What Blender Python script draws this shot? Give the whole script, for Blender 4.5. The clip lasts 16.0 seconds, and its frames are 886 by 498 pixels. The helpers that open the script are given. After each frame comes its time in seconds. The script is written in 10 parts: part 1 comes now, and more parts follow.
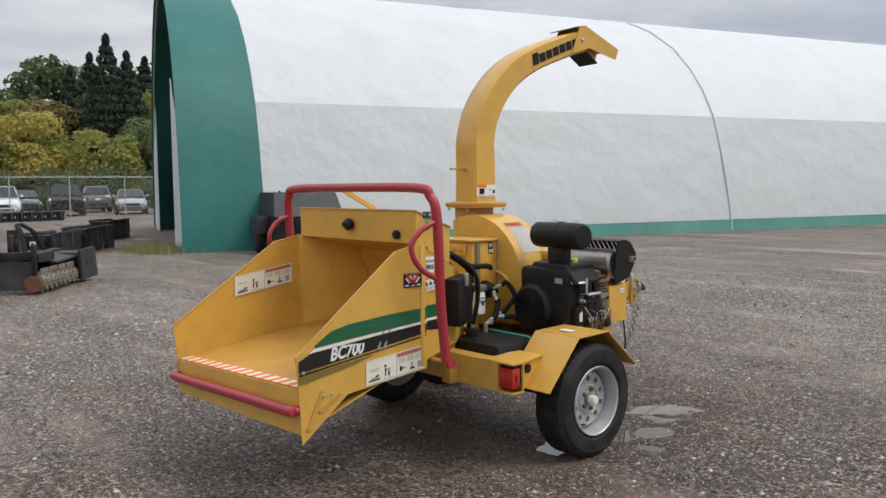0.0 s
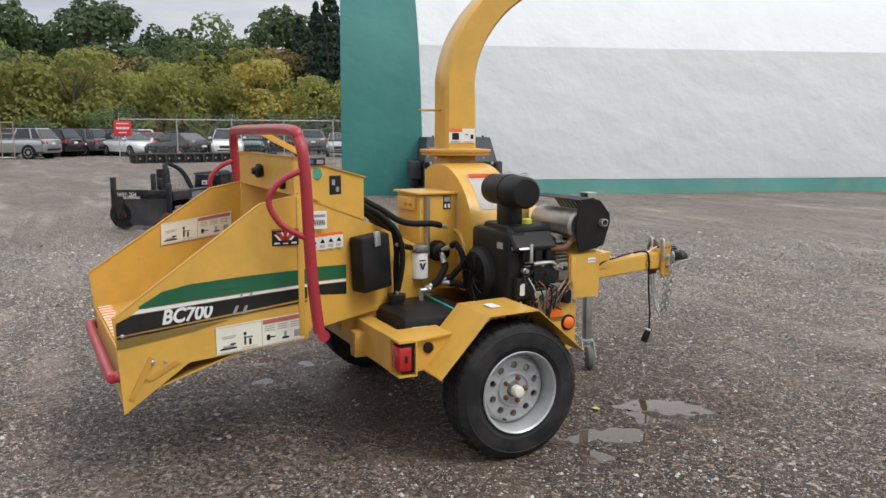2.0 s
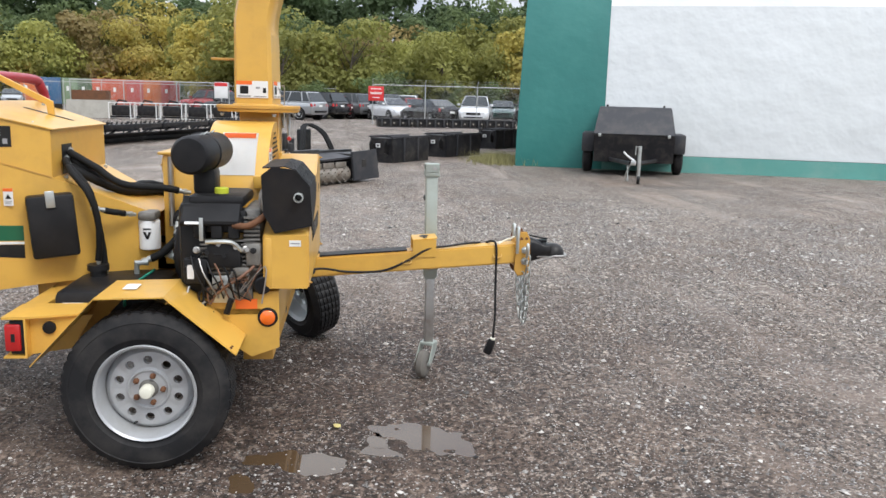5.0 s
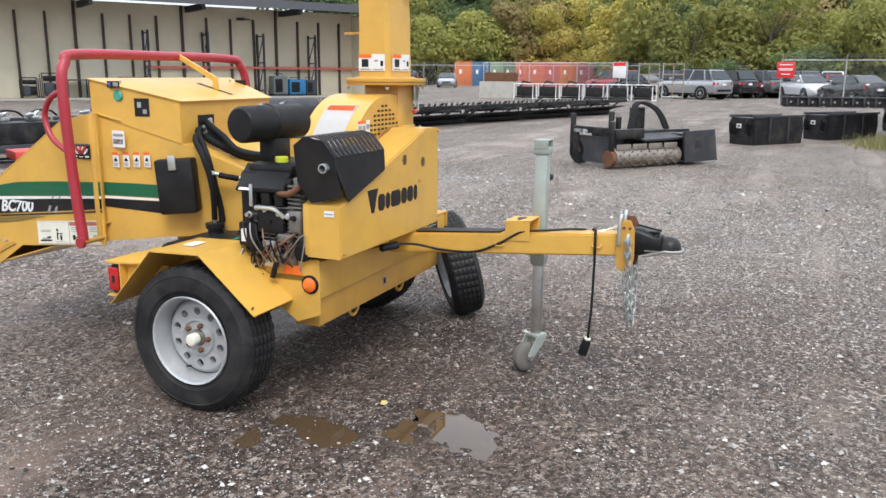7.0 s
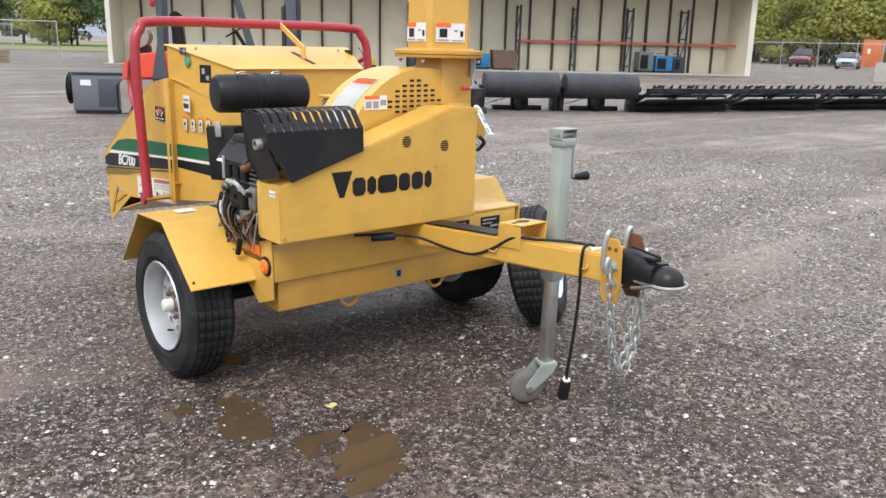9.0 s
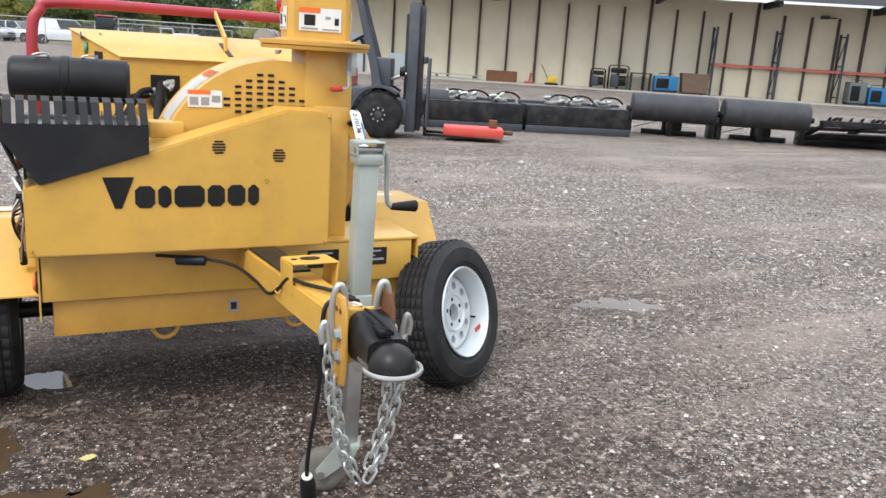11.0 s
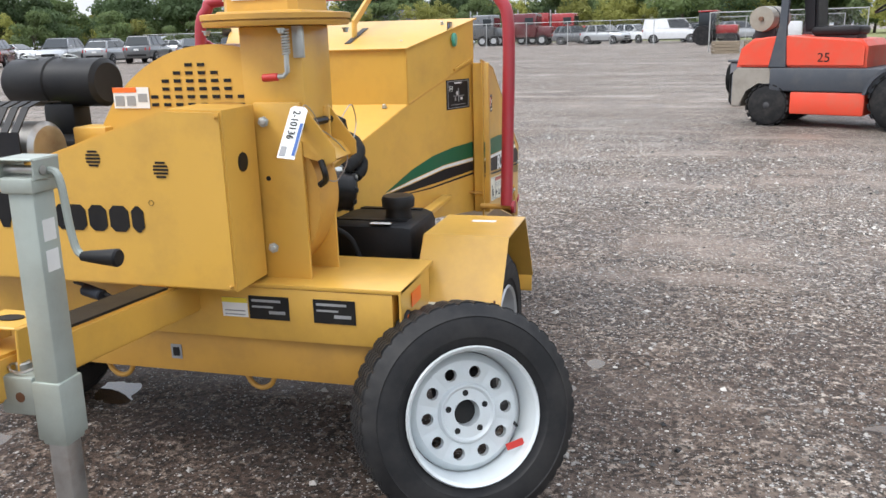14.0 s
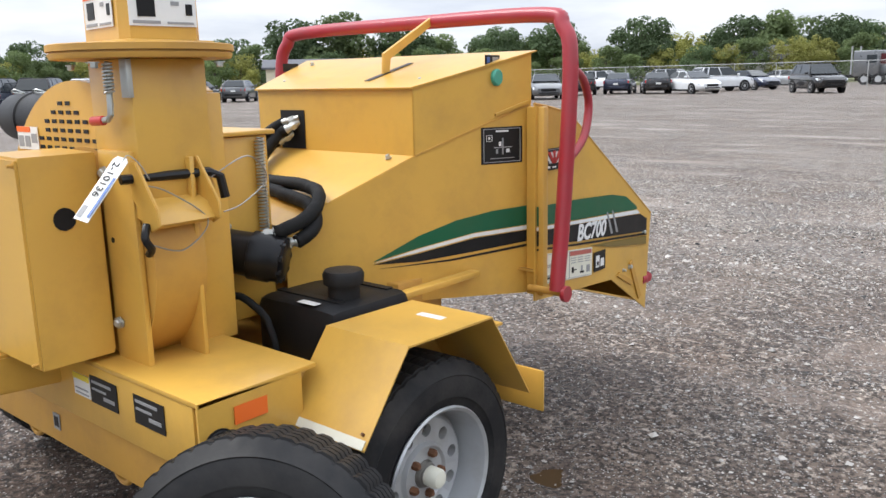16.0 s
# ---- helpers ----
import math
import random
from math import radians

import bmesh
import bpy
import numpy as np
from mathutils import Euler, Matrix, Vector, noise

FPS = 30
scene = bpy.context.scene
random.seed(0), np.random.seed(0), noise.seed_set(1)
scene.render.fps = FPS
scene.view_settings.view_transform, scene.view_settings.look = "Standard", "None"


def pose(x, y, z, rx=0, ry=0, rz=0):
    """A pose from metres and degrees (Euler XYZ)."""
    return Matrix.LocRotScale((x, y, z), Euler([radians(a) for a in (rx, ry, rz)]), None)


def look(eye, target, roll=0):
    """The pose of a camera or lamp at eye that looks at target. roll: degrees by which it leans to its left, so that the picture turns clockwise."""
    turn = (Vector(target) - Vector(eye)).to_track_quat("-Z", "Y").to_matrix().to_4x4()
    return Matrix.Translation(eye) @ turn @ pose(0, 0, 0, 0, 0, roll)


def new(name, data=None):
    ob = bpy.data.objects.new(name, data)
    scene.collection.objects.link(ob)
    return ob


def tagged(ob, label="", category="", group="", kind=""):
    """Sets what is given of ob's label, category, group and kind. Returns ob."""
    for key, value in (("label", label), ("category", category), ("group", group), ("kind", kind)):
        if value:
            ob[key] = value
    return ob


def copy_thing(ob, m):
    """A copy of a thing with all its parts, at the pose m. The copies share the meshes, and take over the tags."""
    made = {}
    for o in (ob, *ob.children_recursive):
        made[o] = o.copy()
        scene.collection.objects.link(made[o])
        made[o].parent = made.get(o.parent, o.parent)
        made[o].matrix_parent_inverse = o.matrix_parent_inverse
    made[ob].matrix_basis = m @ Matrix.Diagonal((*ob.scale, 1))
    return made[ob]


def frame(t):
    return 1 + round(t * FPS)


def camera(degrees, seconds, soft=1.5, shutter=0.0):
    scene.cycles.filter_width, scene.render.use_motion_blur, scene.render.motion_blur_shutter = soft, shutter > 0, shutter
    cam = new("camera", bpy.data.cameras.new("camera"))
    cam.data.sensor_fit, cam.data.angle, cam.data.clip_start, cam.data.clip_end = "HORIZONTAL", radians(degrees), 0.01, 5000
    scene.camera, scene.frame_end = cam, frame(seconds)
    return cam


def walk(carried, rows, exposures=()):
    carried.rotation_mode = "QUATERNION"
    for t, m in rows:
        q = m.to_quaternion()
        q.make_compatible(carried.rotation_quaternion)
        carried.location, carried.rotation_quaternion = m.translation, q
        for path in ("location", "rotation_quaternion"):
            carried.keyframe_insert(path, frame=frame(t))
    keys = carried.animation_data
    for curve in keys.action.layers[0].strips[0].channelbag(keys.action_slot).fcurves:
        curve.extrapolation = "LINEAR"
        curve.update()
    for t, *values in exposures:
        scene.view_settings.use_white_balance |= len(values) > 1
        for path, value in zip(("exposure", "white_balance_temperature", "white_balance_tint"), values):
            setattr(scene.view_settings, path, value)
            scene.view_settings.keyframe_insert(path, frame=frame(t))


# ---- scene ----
cam = camera(57.3, 16.0)
PATH = [
    (0, (3.672, -3.434, 1.457), (2.179, -2.113, 1.303), -0.6),
    (0.5, (3.803, -3.085, 1.457), (2.238, -1.858, 1.238), -0.1),
    (1, (3.86, -2.677, 1.45), (2.209, -1.567, 1.243), -0.7),
    (1.5, (3.922, -2.257, 1.438), (2.196, -1.266, 1.237), -0.4),
    (2, (3.982, -1.818, 1.438), (2.2, -0.953, 1.156), 0.1),
    (2.5, (3.917, -1.371, 1.462), (2.128, -0.516, 1.201), 0.3),
    (3, (3.941, -0.858, 1.405), (2.075, -0.17, 1.19), 1.1),
    (3.2, (3.948, -0.653, 1.417), (2.088, 0.027, 1.141), 1.8),
    (5.3, (3.959, 1.007, 1.385), (1.991, 1.072, 1.03), 0.4),
    (5.5, (3.959, 1.167, 1.373), (1.991, 1.122, 1.016), -0.3),
    (6, (3.931, 1.55, 1.374), (2.007, 1.238, 0.928), 1.7),
    (6.5, (3.756, 1.879, 1.354), (1.902, 1.262, 0.925), 2.4),
    (7, (3.514, 2.175, 1.375), (1.713, 1.416, 0.952), 0.4),
    (7.5, (3.26, 2.497, 1.379), (1.59, 1.506, 0.899), 0.7),
    (8, (2.907, 2.737, 1.361), (1.315, 1.613, 0.912), 0.9),
    (8.5, (2.576, 2.941, 1.36), (1.099, 1.675, 0.896), 0.1),
    (9, (2.216, 3.162, 1.38), (0.951, 1.693, 0.888), 1.4),
    (9.5, (1.826, 3.249, 1.371), (0.658, 1.686, 0.931), 0.8),
    (9.7, (1.683, 3.294, 1.385), (0.517, 1.731, 0.941), 0.9),
    (11.8, (0.168, 3.269, 1.316), (-0.305, 1.406, 0.764), 2.0),
    (12, (0.028, 3.228, 1.318), (-0.334, 1.349, 0.738), 0.8),
    (12.5, (-0.33, 3.004, 1.301), (-0.564, 1.097, 0.744), 0.7),
    (13, (-0.613, 2.834, 1.287), (-0.574, 0.907, 0.752), -1.4),
    (13.5, (-0.958, 2.663, 1.291), (-0.663, 0.777, 0.695), -0.7),
    (14, (-1.238, 2.403, 1.284), (-0.726, 0.538, 0.772), -1.6),
    (14.5, (-1.489, 2.169, 1.292), (-0.739, 0.371, 0.839), 0.0),
    (15, (-1.686, 1.94, 1.279), (-0.807, 0.237, 0.706), 1.1),
    (15.5, (-1.81, 1.592, 1.25), (-0.776, -0.043, 0.742), 0.0),
    (16, (-1.952, 1.315, 1.26), (-0.691, -0.183, 0.85), -1.2),
]
walk(cam, [(t, look(eye, aim, roll)) for t, eye, aim, roll in PATH],
     [(0, 0.34, 6550, 10), (1.5, 0.5, 6550, 10), (3, 0.55, 6500, 10), (5.5, 0.95, 6250, 10), (7, 0.99, 6200, 10), (9, 1.0, 6250, 10),
      (12.5, 1.08, 6280, 10), (16, 1.04, 6280, 10)])

# ---- world and sun: an overcast autumn sky ----
SUN_DIR = Vector((0.55, 0.35, 0.85)).normalized()
world = bpy.data.worlds.new("overcast_sky")
scene.world = world
world.use_nodes = True
wn, wl = world.node_tree.nodes, world.node_tree.links
wn.clear()
w_out = wn.new("ShaderNodeOutputWorld")
w_bg = wn.new("ShaderNodeBackground")
w_sky = wn.new("ShaderNodeTexSky")
w_sky.sky_type, w_sky.sun_disc = "NISHITA", False
w_sky.sun_elevation = math.asin(SUN_DIR.z)
w_sky.sun_rotation = math.atan2(SUN_DIR.x, SUN_DIR.y)
w_sky.air_density, w_sky.dust_density = 1.2, 3.0
w_scale = wn.new("ShaderNodeVectorMath")
w_scale.operation = "SCALE"
w_scale.inputs["Scale"].default_value = 0.045
w_tc = wn.new("ShaderNodeTexCoord")
w_map = wn.new("ShaderNodeMapping")
w_map.inputs["Scale"].default_value = (1.0, 1.0, 5.0)
w_noise = wn.new("ShaderNodeTexNoise")
w_noise.inputs["Scale"].default_value = 2.1
w_noise.inputs["Detail"].default_value = 7
w_noise.inputs["Roughness"].default_value = 0.55
w_ramp = wn.new("ShaderNodeValToRGB")
w_ramp.color_ramp.elements[0].position, w_ramp.color_ramp.elements[0].color = 0.38, (0.56, 0.61, 0.72, 1)
w_ramp.color_ramp.elements[1].position, w_ramp.color_ramp.elements[1].color = 0.62, (0.96, 0.98, 1.0, 1)
w_mix = wn.new("ShaderNodeMixRGB")
w_mix.inputs["Fac"].default_value = 0.90
wl.new(w_tc.outputs["Generated"], w_map.inputs["Vector"])
wl.new(w_map.outputs["Vector"], w_noise.inputs["Vector"])
wl.new(w_noise.outputs["Fac"], w_ramp.inputs["Fac"])
wl.new(w_sky.outputs["Color"], w_scale.inputs[0])
wl.new(w_scale.outputs["Vector"], w_mix.inputs["Color1"])
wl.new(w_ramp.outputs["Color"], w_mix.inputs["Color2"])
# an overcast sky is brighter overhead than at the horizon
w_sep = wn.new("ShaderNodeSeparateXYZ")
wl.new(w_tc.outputs["Generated"], w_sep.inputs["Vector"])
w_up = wn.new("ShaderNodeMapRange")
w_up.inputs["From Min"].default_value, w_up.inputs["From Max"].default_value = 0.0, 0.8
w_up.inputs["To Min"].default_value, w_up.inputs["To Max"].default_value = 0.52, 1.28
wl.new(w_sep.outputs["Z"], w_up.inputs["Value"])
w_over = wn.new("ShaderNodeVectorMath")
w_over.operation = "SCALE"
wl.new(w_mix.outputs["Color"], w_over.inputs[0])
wl.new(w_up.outputs["Result"], w_over.inputs["Scale"])
wl.new(w_over.outputs["Vector"], w_bg.inputs["Color"])
w_bg.inputs["Strength"].default_value = 1.0
wl.new(w_bg.outputs["Background"], w_out.inputs["Surface"])
sun_data = bpy.data.lights.new("sun", "SUN")
sun_data.energy, sun_data.angle, sun_data.color = 1.2, radians(25), (1.0, 0.97, 0.92)
sun = new("sun", sun_data)
sun.matrix_world = look(SUN_DIR * 50, (0, 0, 0))

# ---- materials ----


def mat(name, col, rough=0.55, metal=0.0, var=0.12, scale=6.0, bump=0.08, bscale=90.0, dirt=None, amount=0.0,
        dscale=5.0, rand=0.0, coat=0.0, dist=0.002, island=0.0):
    """A surface with broad and fine variation, dirt and fine relief."""
    m = bpy.data.materials.new(name)
    m.use_nodes = True
    n, l = m.node_tree.nodes, m.node_tree.links
    b = n["Principled BSDF"]
    tc = n.new("ShaderNodeTexCoord")
    n1 = n.new("ShaderNodeTexNoise")
    n1.inputs["Scale"].default_value, n1.inputs["Detail"].default_value = scale, 6
    l.new(tc.outputs["Object"], n1.inputs["Vector"])
    mix = n.new("ShaderNodeMixRGB")
    mix.inputs["Color1"].default_value = (*[c * (1 - var) for c in col], 1)
    mix.inputs["Color2"].default_value = (*[min(1.0, c * (1 + var)) for c in col], 1)
    l.new(n1.outputs["Fac"], mix.inputs["Fac"])
    last = mix.outputs["Color"]
    if rand or island:
        src = n.new("ShaderNodeObjectInfo") if rand else n.new("ShaderNodeNewGeometry")
        hsv = n.new("ShaderNodeHueSaturation")
        mr = n.new("ShaderNodeMapRange")
        amt = rand or island
        mr.inputs["To Min"].default_value, mr.inputs["To Max"].default_value = 1 - amt, 1 + amt
        l.new(src.outputs["Random" if rand else "Random Per Island"], mr.inputs["Value"])
        l.new(mr.outputs["Result"], hsv.inputs["Value"])
        l.new(last, hsv.inputs["Color"])
        last = hsv.outputs["Color"]
    rough_out = None
    if dirt:
        n2 = n.new("ShaderNodeTexNoise")
        n2.inputs["Scale"].default_value, n2.inputs["Detail"].default_value = dscale, 9
        n2.inputs["Roughness"].default_value = 0.65
        l.new(tc.outputs["Object"], n2.inputs["Vector"])
        r2 = n.new("ShaderNodeMapRange")
        r2.inputs["From Min"].default_value, r2.inputs["From Max"].default_value = 0.45, 0.75
        r2.inputs["To Max"].default_value = amount
        l.new(n2.outputs["Fac"], r2.inputs["Value"])
        dm = n.new("ShaderNodeMixRGB")
        dm.inputs["Color2"].default_value = (*dirt, 1)
        l.new(r2.outputs["Result"], dm.inputs["Fac"])
        l.new(last, dm.inputs["Color1"])
        last = dm.outputs["Color"]
    l.new(last, b.inputs["Base Color"])
    n3 = n.new("ShaderNodeTexNoise")
    n3.inputs["Scale"].default_value, n3.inputs["Detail"].default_value = bscale, 4
    l.new(tc.outputs["Object"], n3.inputs["Vector"])
    rr = n.new("ShaderNodeMapRange")
    rr.inputs["To Min"].default_value, rr.inputs["To Max"].default_value = max(0.02, rough - 0.12), min(1, rough + 0.12)
    l.new(n1.outputs["Fac"], rr.inputs["Value"])
    l.new(rr.outputs["Result"], b.inputs["Roughness"])
    if bump:
        bp = n.new("ShaderNodeBump")
        bp.inputs["Strength"].default_value, bp.inputs["Distance"].default_value = bump, dist
        l.new(n3.outputs["Fac"], bp.inputs["Height"])
        l.new(bp.outputs["Normal"], b.inputs["Normal"])
    b.inputs["Metallic"].default_value = metal
    b.inputs["Specular IOR Level"].default_value = 0.25 if max(col) < 0.03 else 0.5
    b.inputs["Coat Weight"].default_value = coat
    return m


def glass(name, tint=(0.9, 0.93, 0.92), rough=0.05, alpha=1.0):
    m = bpy.data.materials.new(name)
    m.use_nodes = True
    b = m.node_tree.nodes["Principled BSDF"]
    b.inputs["Base Color"].default_value = (*tint, 1)
    b.inputs["Roughness"].default_value = rough
    b.inputs["Specular IOR Level"].default_value = 0.8
    return m


YELLOW = mat("yellow_paint", (0.65, 0.375, 0.068), 0.34, var=0.07, scale=2.2, bump=0.05, bscale=220, dirt=(0.33, 0.19, 0.06), amount=0.38, dscale=5.0, coat=0.12)
YELLOW_WORN = mat("worn_yellow_paint", (0.55, 0.295, 0.052), 0.5, var=0.12, scale=5, bump=0.08, dirt=(0.26, 0.14, 0.05), amount=0.5, dscale=4.5)
RED_TUBE = mat("red_paint", (0.36, 0.022, 0.035), 0.42, var=0.12, scale=7, dirt=(0.20, 0.05, 0.05), amount=0.35, dscale=9, coat=0.2)
BLACK = mat("black_plastic", (0.010, 0.010, 0.011), 0.48, var=0.3, scale=9, bump=0.15, bscale=300, dirt=(0.06, 0.054, 0.048), amount=0.22)
BLACK_METAL = mat("black_enamel", (0.008, 0.008, 0.009), 0.33, var=0.3, scale=6, dirt=(0.07, 0.06, 0.05), amount=0.3, dscale=6)
BLACK_HEAT = mat("heat_black_steel", (0.014, 0.014, 0.016), 0.55, var=0.35, scale=11, dirt=(0.07, 0.055, 0.04), amount=0.3)
RUBBER = mat("tyre_rubber", (0.014, 0.014, 0.015), 0.68, var=0.25, scale=10, bump=0.2, bscale=160, dirt=(0.085, 0.076, 0.068), amount=0.45, dscale=7)
RUBBER_NEW = mat("new_tyre_rubber", (0.016, 0.016, 0.017), 0.55, var=0.25, scale=10, bump=0.15, bscale=160, dirt=(0.07, 0.065, 0.06), amount=0.4, dscale=7)
HOSE = mat("black_hose", (0.008, 0.008, 0.008), 0.7, var=0.3, bump=0.5, bscale=240)
RIM = mat("silver_rim", (0.48, 0.49, 0.50), 0.36, 0.35, var=0.06, dirt=(0.30, 0.27, 0.22), amount=0.4, dscale=9)
RIM_WHITE = mat("white_rim", (0.64, 0.68, 0.69), 0.32, 0.15, var=0.04, dirt=(0.42, 0.38, 0.33), amount=0.2, dscale=9)
ZINC = mat("zinc_steel", (0.52, 0.54, 0.52), 0.42, 0.75, var=0.15, scale=14, dirt=(0.24, 0.20, 0.15), amount=0.45, dscale=8)
ZINC_OLD = mat("dull_galvanised_steel", (0.40, 0.44, 0.40), 0.55, 0.45, var=0.14, scale=9, dirt=(0.22, 0.21, 0.17), amount=0.4, dscale=7)
STEEL = mat("bare_steel", (0.45, 0.44, 0.42), 0.38, 0.85, var=0.2, scale=16, dirt=(0.20, 0.12, 0.07), amount=0.5, dscale=12)
ALLOY = mat("cast_aluminium", (0.22, 0.21, 0.19), 0.55, 0.5, var=0.4, scale=24, bump=0.3, bscale=120, dirt=(0.09, 0.07, 0.05), amount=0.8, dscale=10)
RUST = mat("rusty_steel", (0.17, 0.075, 0.035), 0.8, 0.2, var=0.35, scale=20, bump=0.3, dirt=(0.05, 0.03, 0.02), amount=0.6)
COPPER = mat("copper_wire_loom", (0.20, 0.105, 0.065), 0.5, 0.3, var=0.3)
WHITE = mat("white_print", (0.78, 0.78, 0.76), 0.45, var=0.05, dirt=(0.5, 0.47, 0.42), amount=0.3)
CREAM = mat("cream_print", (0.76, 0.74, 0.62), 0.45, var=0.05, dirt=(0.5, 0.44, 0.33), amount=0.4)
PRINT_BLACK = mat("black_print", (0.012, 0.012, 0.013), 0.4, var=0.2, dirt=(0.08, 0.07, 0.05), amount=0.25)
PRINT_GREEN = mat("green_print", (0.006, 0.105, 0.045), 0.4, var=0.15, dirt=(0.09, 0.11, 0.06), amount=0.25)
PRINT_GREY = mat("grey_print", (0.30, 0.30, 0.30), 0.5)
PRINT_OLIVE = mat("olive_print", (0.19, 0.13, 0.03), 0.5)
PRINT_FADED = mat("faded_red_print", (0.46, 0.13, 0.10), 0.6, var=0.2, scale=30)
PRINT_RED = mat("red_print", (0.55, 0.04, 0.03), 0.4)
PRINT_ORANGE = mat("orange_print", (0.85, 0.16, 0.02), 0.45)
PRINT_BLUE = mat("blue_print", (0.05, 0.12, 0.35), 0.45)
TAIL_RED = mat("red_lens", (0.42, 0.012, 0.012), 0.12, var=0.1, coat=0.6)
AMBER_LENS = mat("amber_lens", (0.85, 0.16, 0.015), 0.15, var=0.1, coat=0.6)
GREEN_BUTTON = mat("green_button", (0.08, 0.36, 0.25), 0.3, var=0.05)
LIME_CAP = mat("lime_cap", (0.55, 0.60, 0.04), 0.4)
TEAL_STRAP = mat("teal_strap", (0.03, 0.32, 0.22), 0.6)
BLUE_PLUG = mat("dark_plug", (0.014, 0.018, 0.026), 0.5)
FILTER_WHITE = mat("filter_white", (0.75, 0.75, 0.73), 0.35)

# ---- shared shape code ----


def finish(bm, name, material, smooth=False):
    me = bpy.data.meshes.new(name)
    bmesh.ops.recalc_face_normals(bm, faces=bm.faces)
    bm.to_mesh(me)
    bm.free()
    for m in material if isinstance(material, (list, tuple)) else [material]:
        me.materials.append(m)
    if smooth:
        me.polygons.foreach_set("use_smooth", [True] * len(me.polygons))
        me.set_sharp_from_angle(angle=radians(38))
    return me


def part(name, bm, material, parent, label="", smooth=True):
    ob = new(name, finish(bm, name, material, smooth))
    ob.parent = parent
    return tagged(ob, label) if label else ob


def thing(name, label, category, m=None, group="", kind=""):
    ob = new(name)
    if m is not None:
        ob.matrix_basis = m
    return tagged(ob, label, category, group, kind)


def solo(name, bm, material, label, category, kind="", group="", smooth=True, m=None):
    ob = new(name, finish(bm, name, material, smooth))
    if m is not None:
        ob.matrix_basis = m
    return tagged(ob, label, category, group, kind)


def box(bm, x0, x1, y0, y1, z0, z1, bev=0.0, m=None):
    vs = [bm.verts.new((x, y, z)) for x in (x0, x1) for y in (y0, y1) for z in (z0, z1)]
    fs = [bm.faces.new([vs[i] for i in q]) for q in ((0, 1, 3, 2), (4, 6, 7, 5), (0, 4, 5, 1), (2, 3, 7, 6), (0, 2, 6, 4), (1, 5, 7, 3))]
    if m is not None:
        for v in vs:
            v.co = m @ v.co
    if bev:
        es = list({e for f in fs for e in f.edges})
        bmesh.ops.bevel(bm, geom=es, offset=bev, segments=2, profile=0.5, affect="EDGES")
    return bm


def B(x0, x1, y0, y1, z0, z1, bev=0.0):
    return box(bmesh.new(), x0, x1, y0, y1, z0, z1, bev)


def ring(bm, c, u, v, r, seg):
    return [bm.verts.new(c + u * (r * math.cos(2 * math.pi * i / seg)) + v * (r * math.sin(2 * math.pi * i / seg))) for i in range(seg)]


def bridge(bm, a, b):
    n = len(a)
    for i in range(n):
        bm.faces.new((a[i], a[(i + 1) % n], b[(i + 1) % n], b[i]))


def lathe(bm, p0, axis, prof, seg=24, caps=True):
    """A turned solid: prof is rows of (distance along the axis, radius)."""
    p0, axis = Vector(p0), Vector(axis).normalized()
    u = axis.orthogonal().normalized()
    v = axis.cross(u)
    rings = [ring(bm, p0 + axis * d, u, v, max(r, 1e-4), seg) for d, r in prof]
    for a, b in zip(rings, rings[1:]):
        bridge(bm, a, b)
    if caps:
        bm.faces.new(rings[0][::-1])
        bm.faces.new(rings[-1])
    return bm


def cyl(bm, p0, p1, r, seg=16, r1=None, bev=0.0):
    p0, p1 = Vector(p0), Vector(p1)
    d = (p1 - p0).length
    r1 = r if r1 is None else r1
    prof = [(0, r), (d, r1)] if not bev else [(0, r - bev), (bev, r), (d - bev, r1), (d, r1 - bev)]
    return lathe(bm, p0, p1 - p0, prof, seg)


def tube(bm, pts, r, seg=10, closed=False):
    """A round bar along points."""
    pts = [Vector(p) for p in pts]
    n = len(pts)
    rings, u = [], None
    for i, p in enumerate(pts):
        a = pts[(i - 1) % n] if closed or i else p
        b = pts[(i + 1) % n] if closed or i < n - 1 else p
        t = (b - a).normalized()
        u = (t.orthogonal() if u is None else u - t * u.dot(t)).normalized()
        rings.append(ring(bm, p, u, t.cross(u), r[i] if isinstance(r, (list, tuple)) else r, seg))
    for a, b in zip(rings, rings[1:]):
        bridge(bm, a, b)
    if closed:
        bridge(bm, rings[-1], rings[0])
    else:
        bm.faces.new(rings[0][::-1])
        bm.faces.new(rings[-1])
    return bm


def soft_path(pts, n=6, closed=False):
    """A smooth line through points (Catmull-Rom)."""
    pts = [Vector(p) for p in pts]
    out, k = [], len(pts)
    for i in range(k if closed else k - 1):
        p = [pts[(i + j) % k] if closed else pts[min(max(i + j, 0), k - 1)] for j in (-1, 0, 1, 2)]
        for s in range(n):
            t = s / n
            out.append(0.5 * (2 * p[1] + (p[2] - p[0]) * t + (2 * p[0] - 5 * p[1] + 4 * p[2] - p[3]) * t * t + (3 * p[1] - p[0] - 3 * p[2] + p[3]) * t ** 3))
    return out if closed else out + [pts[-1]]


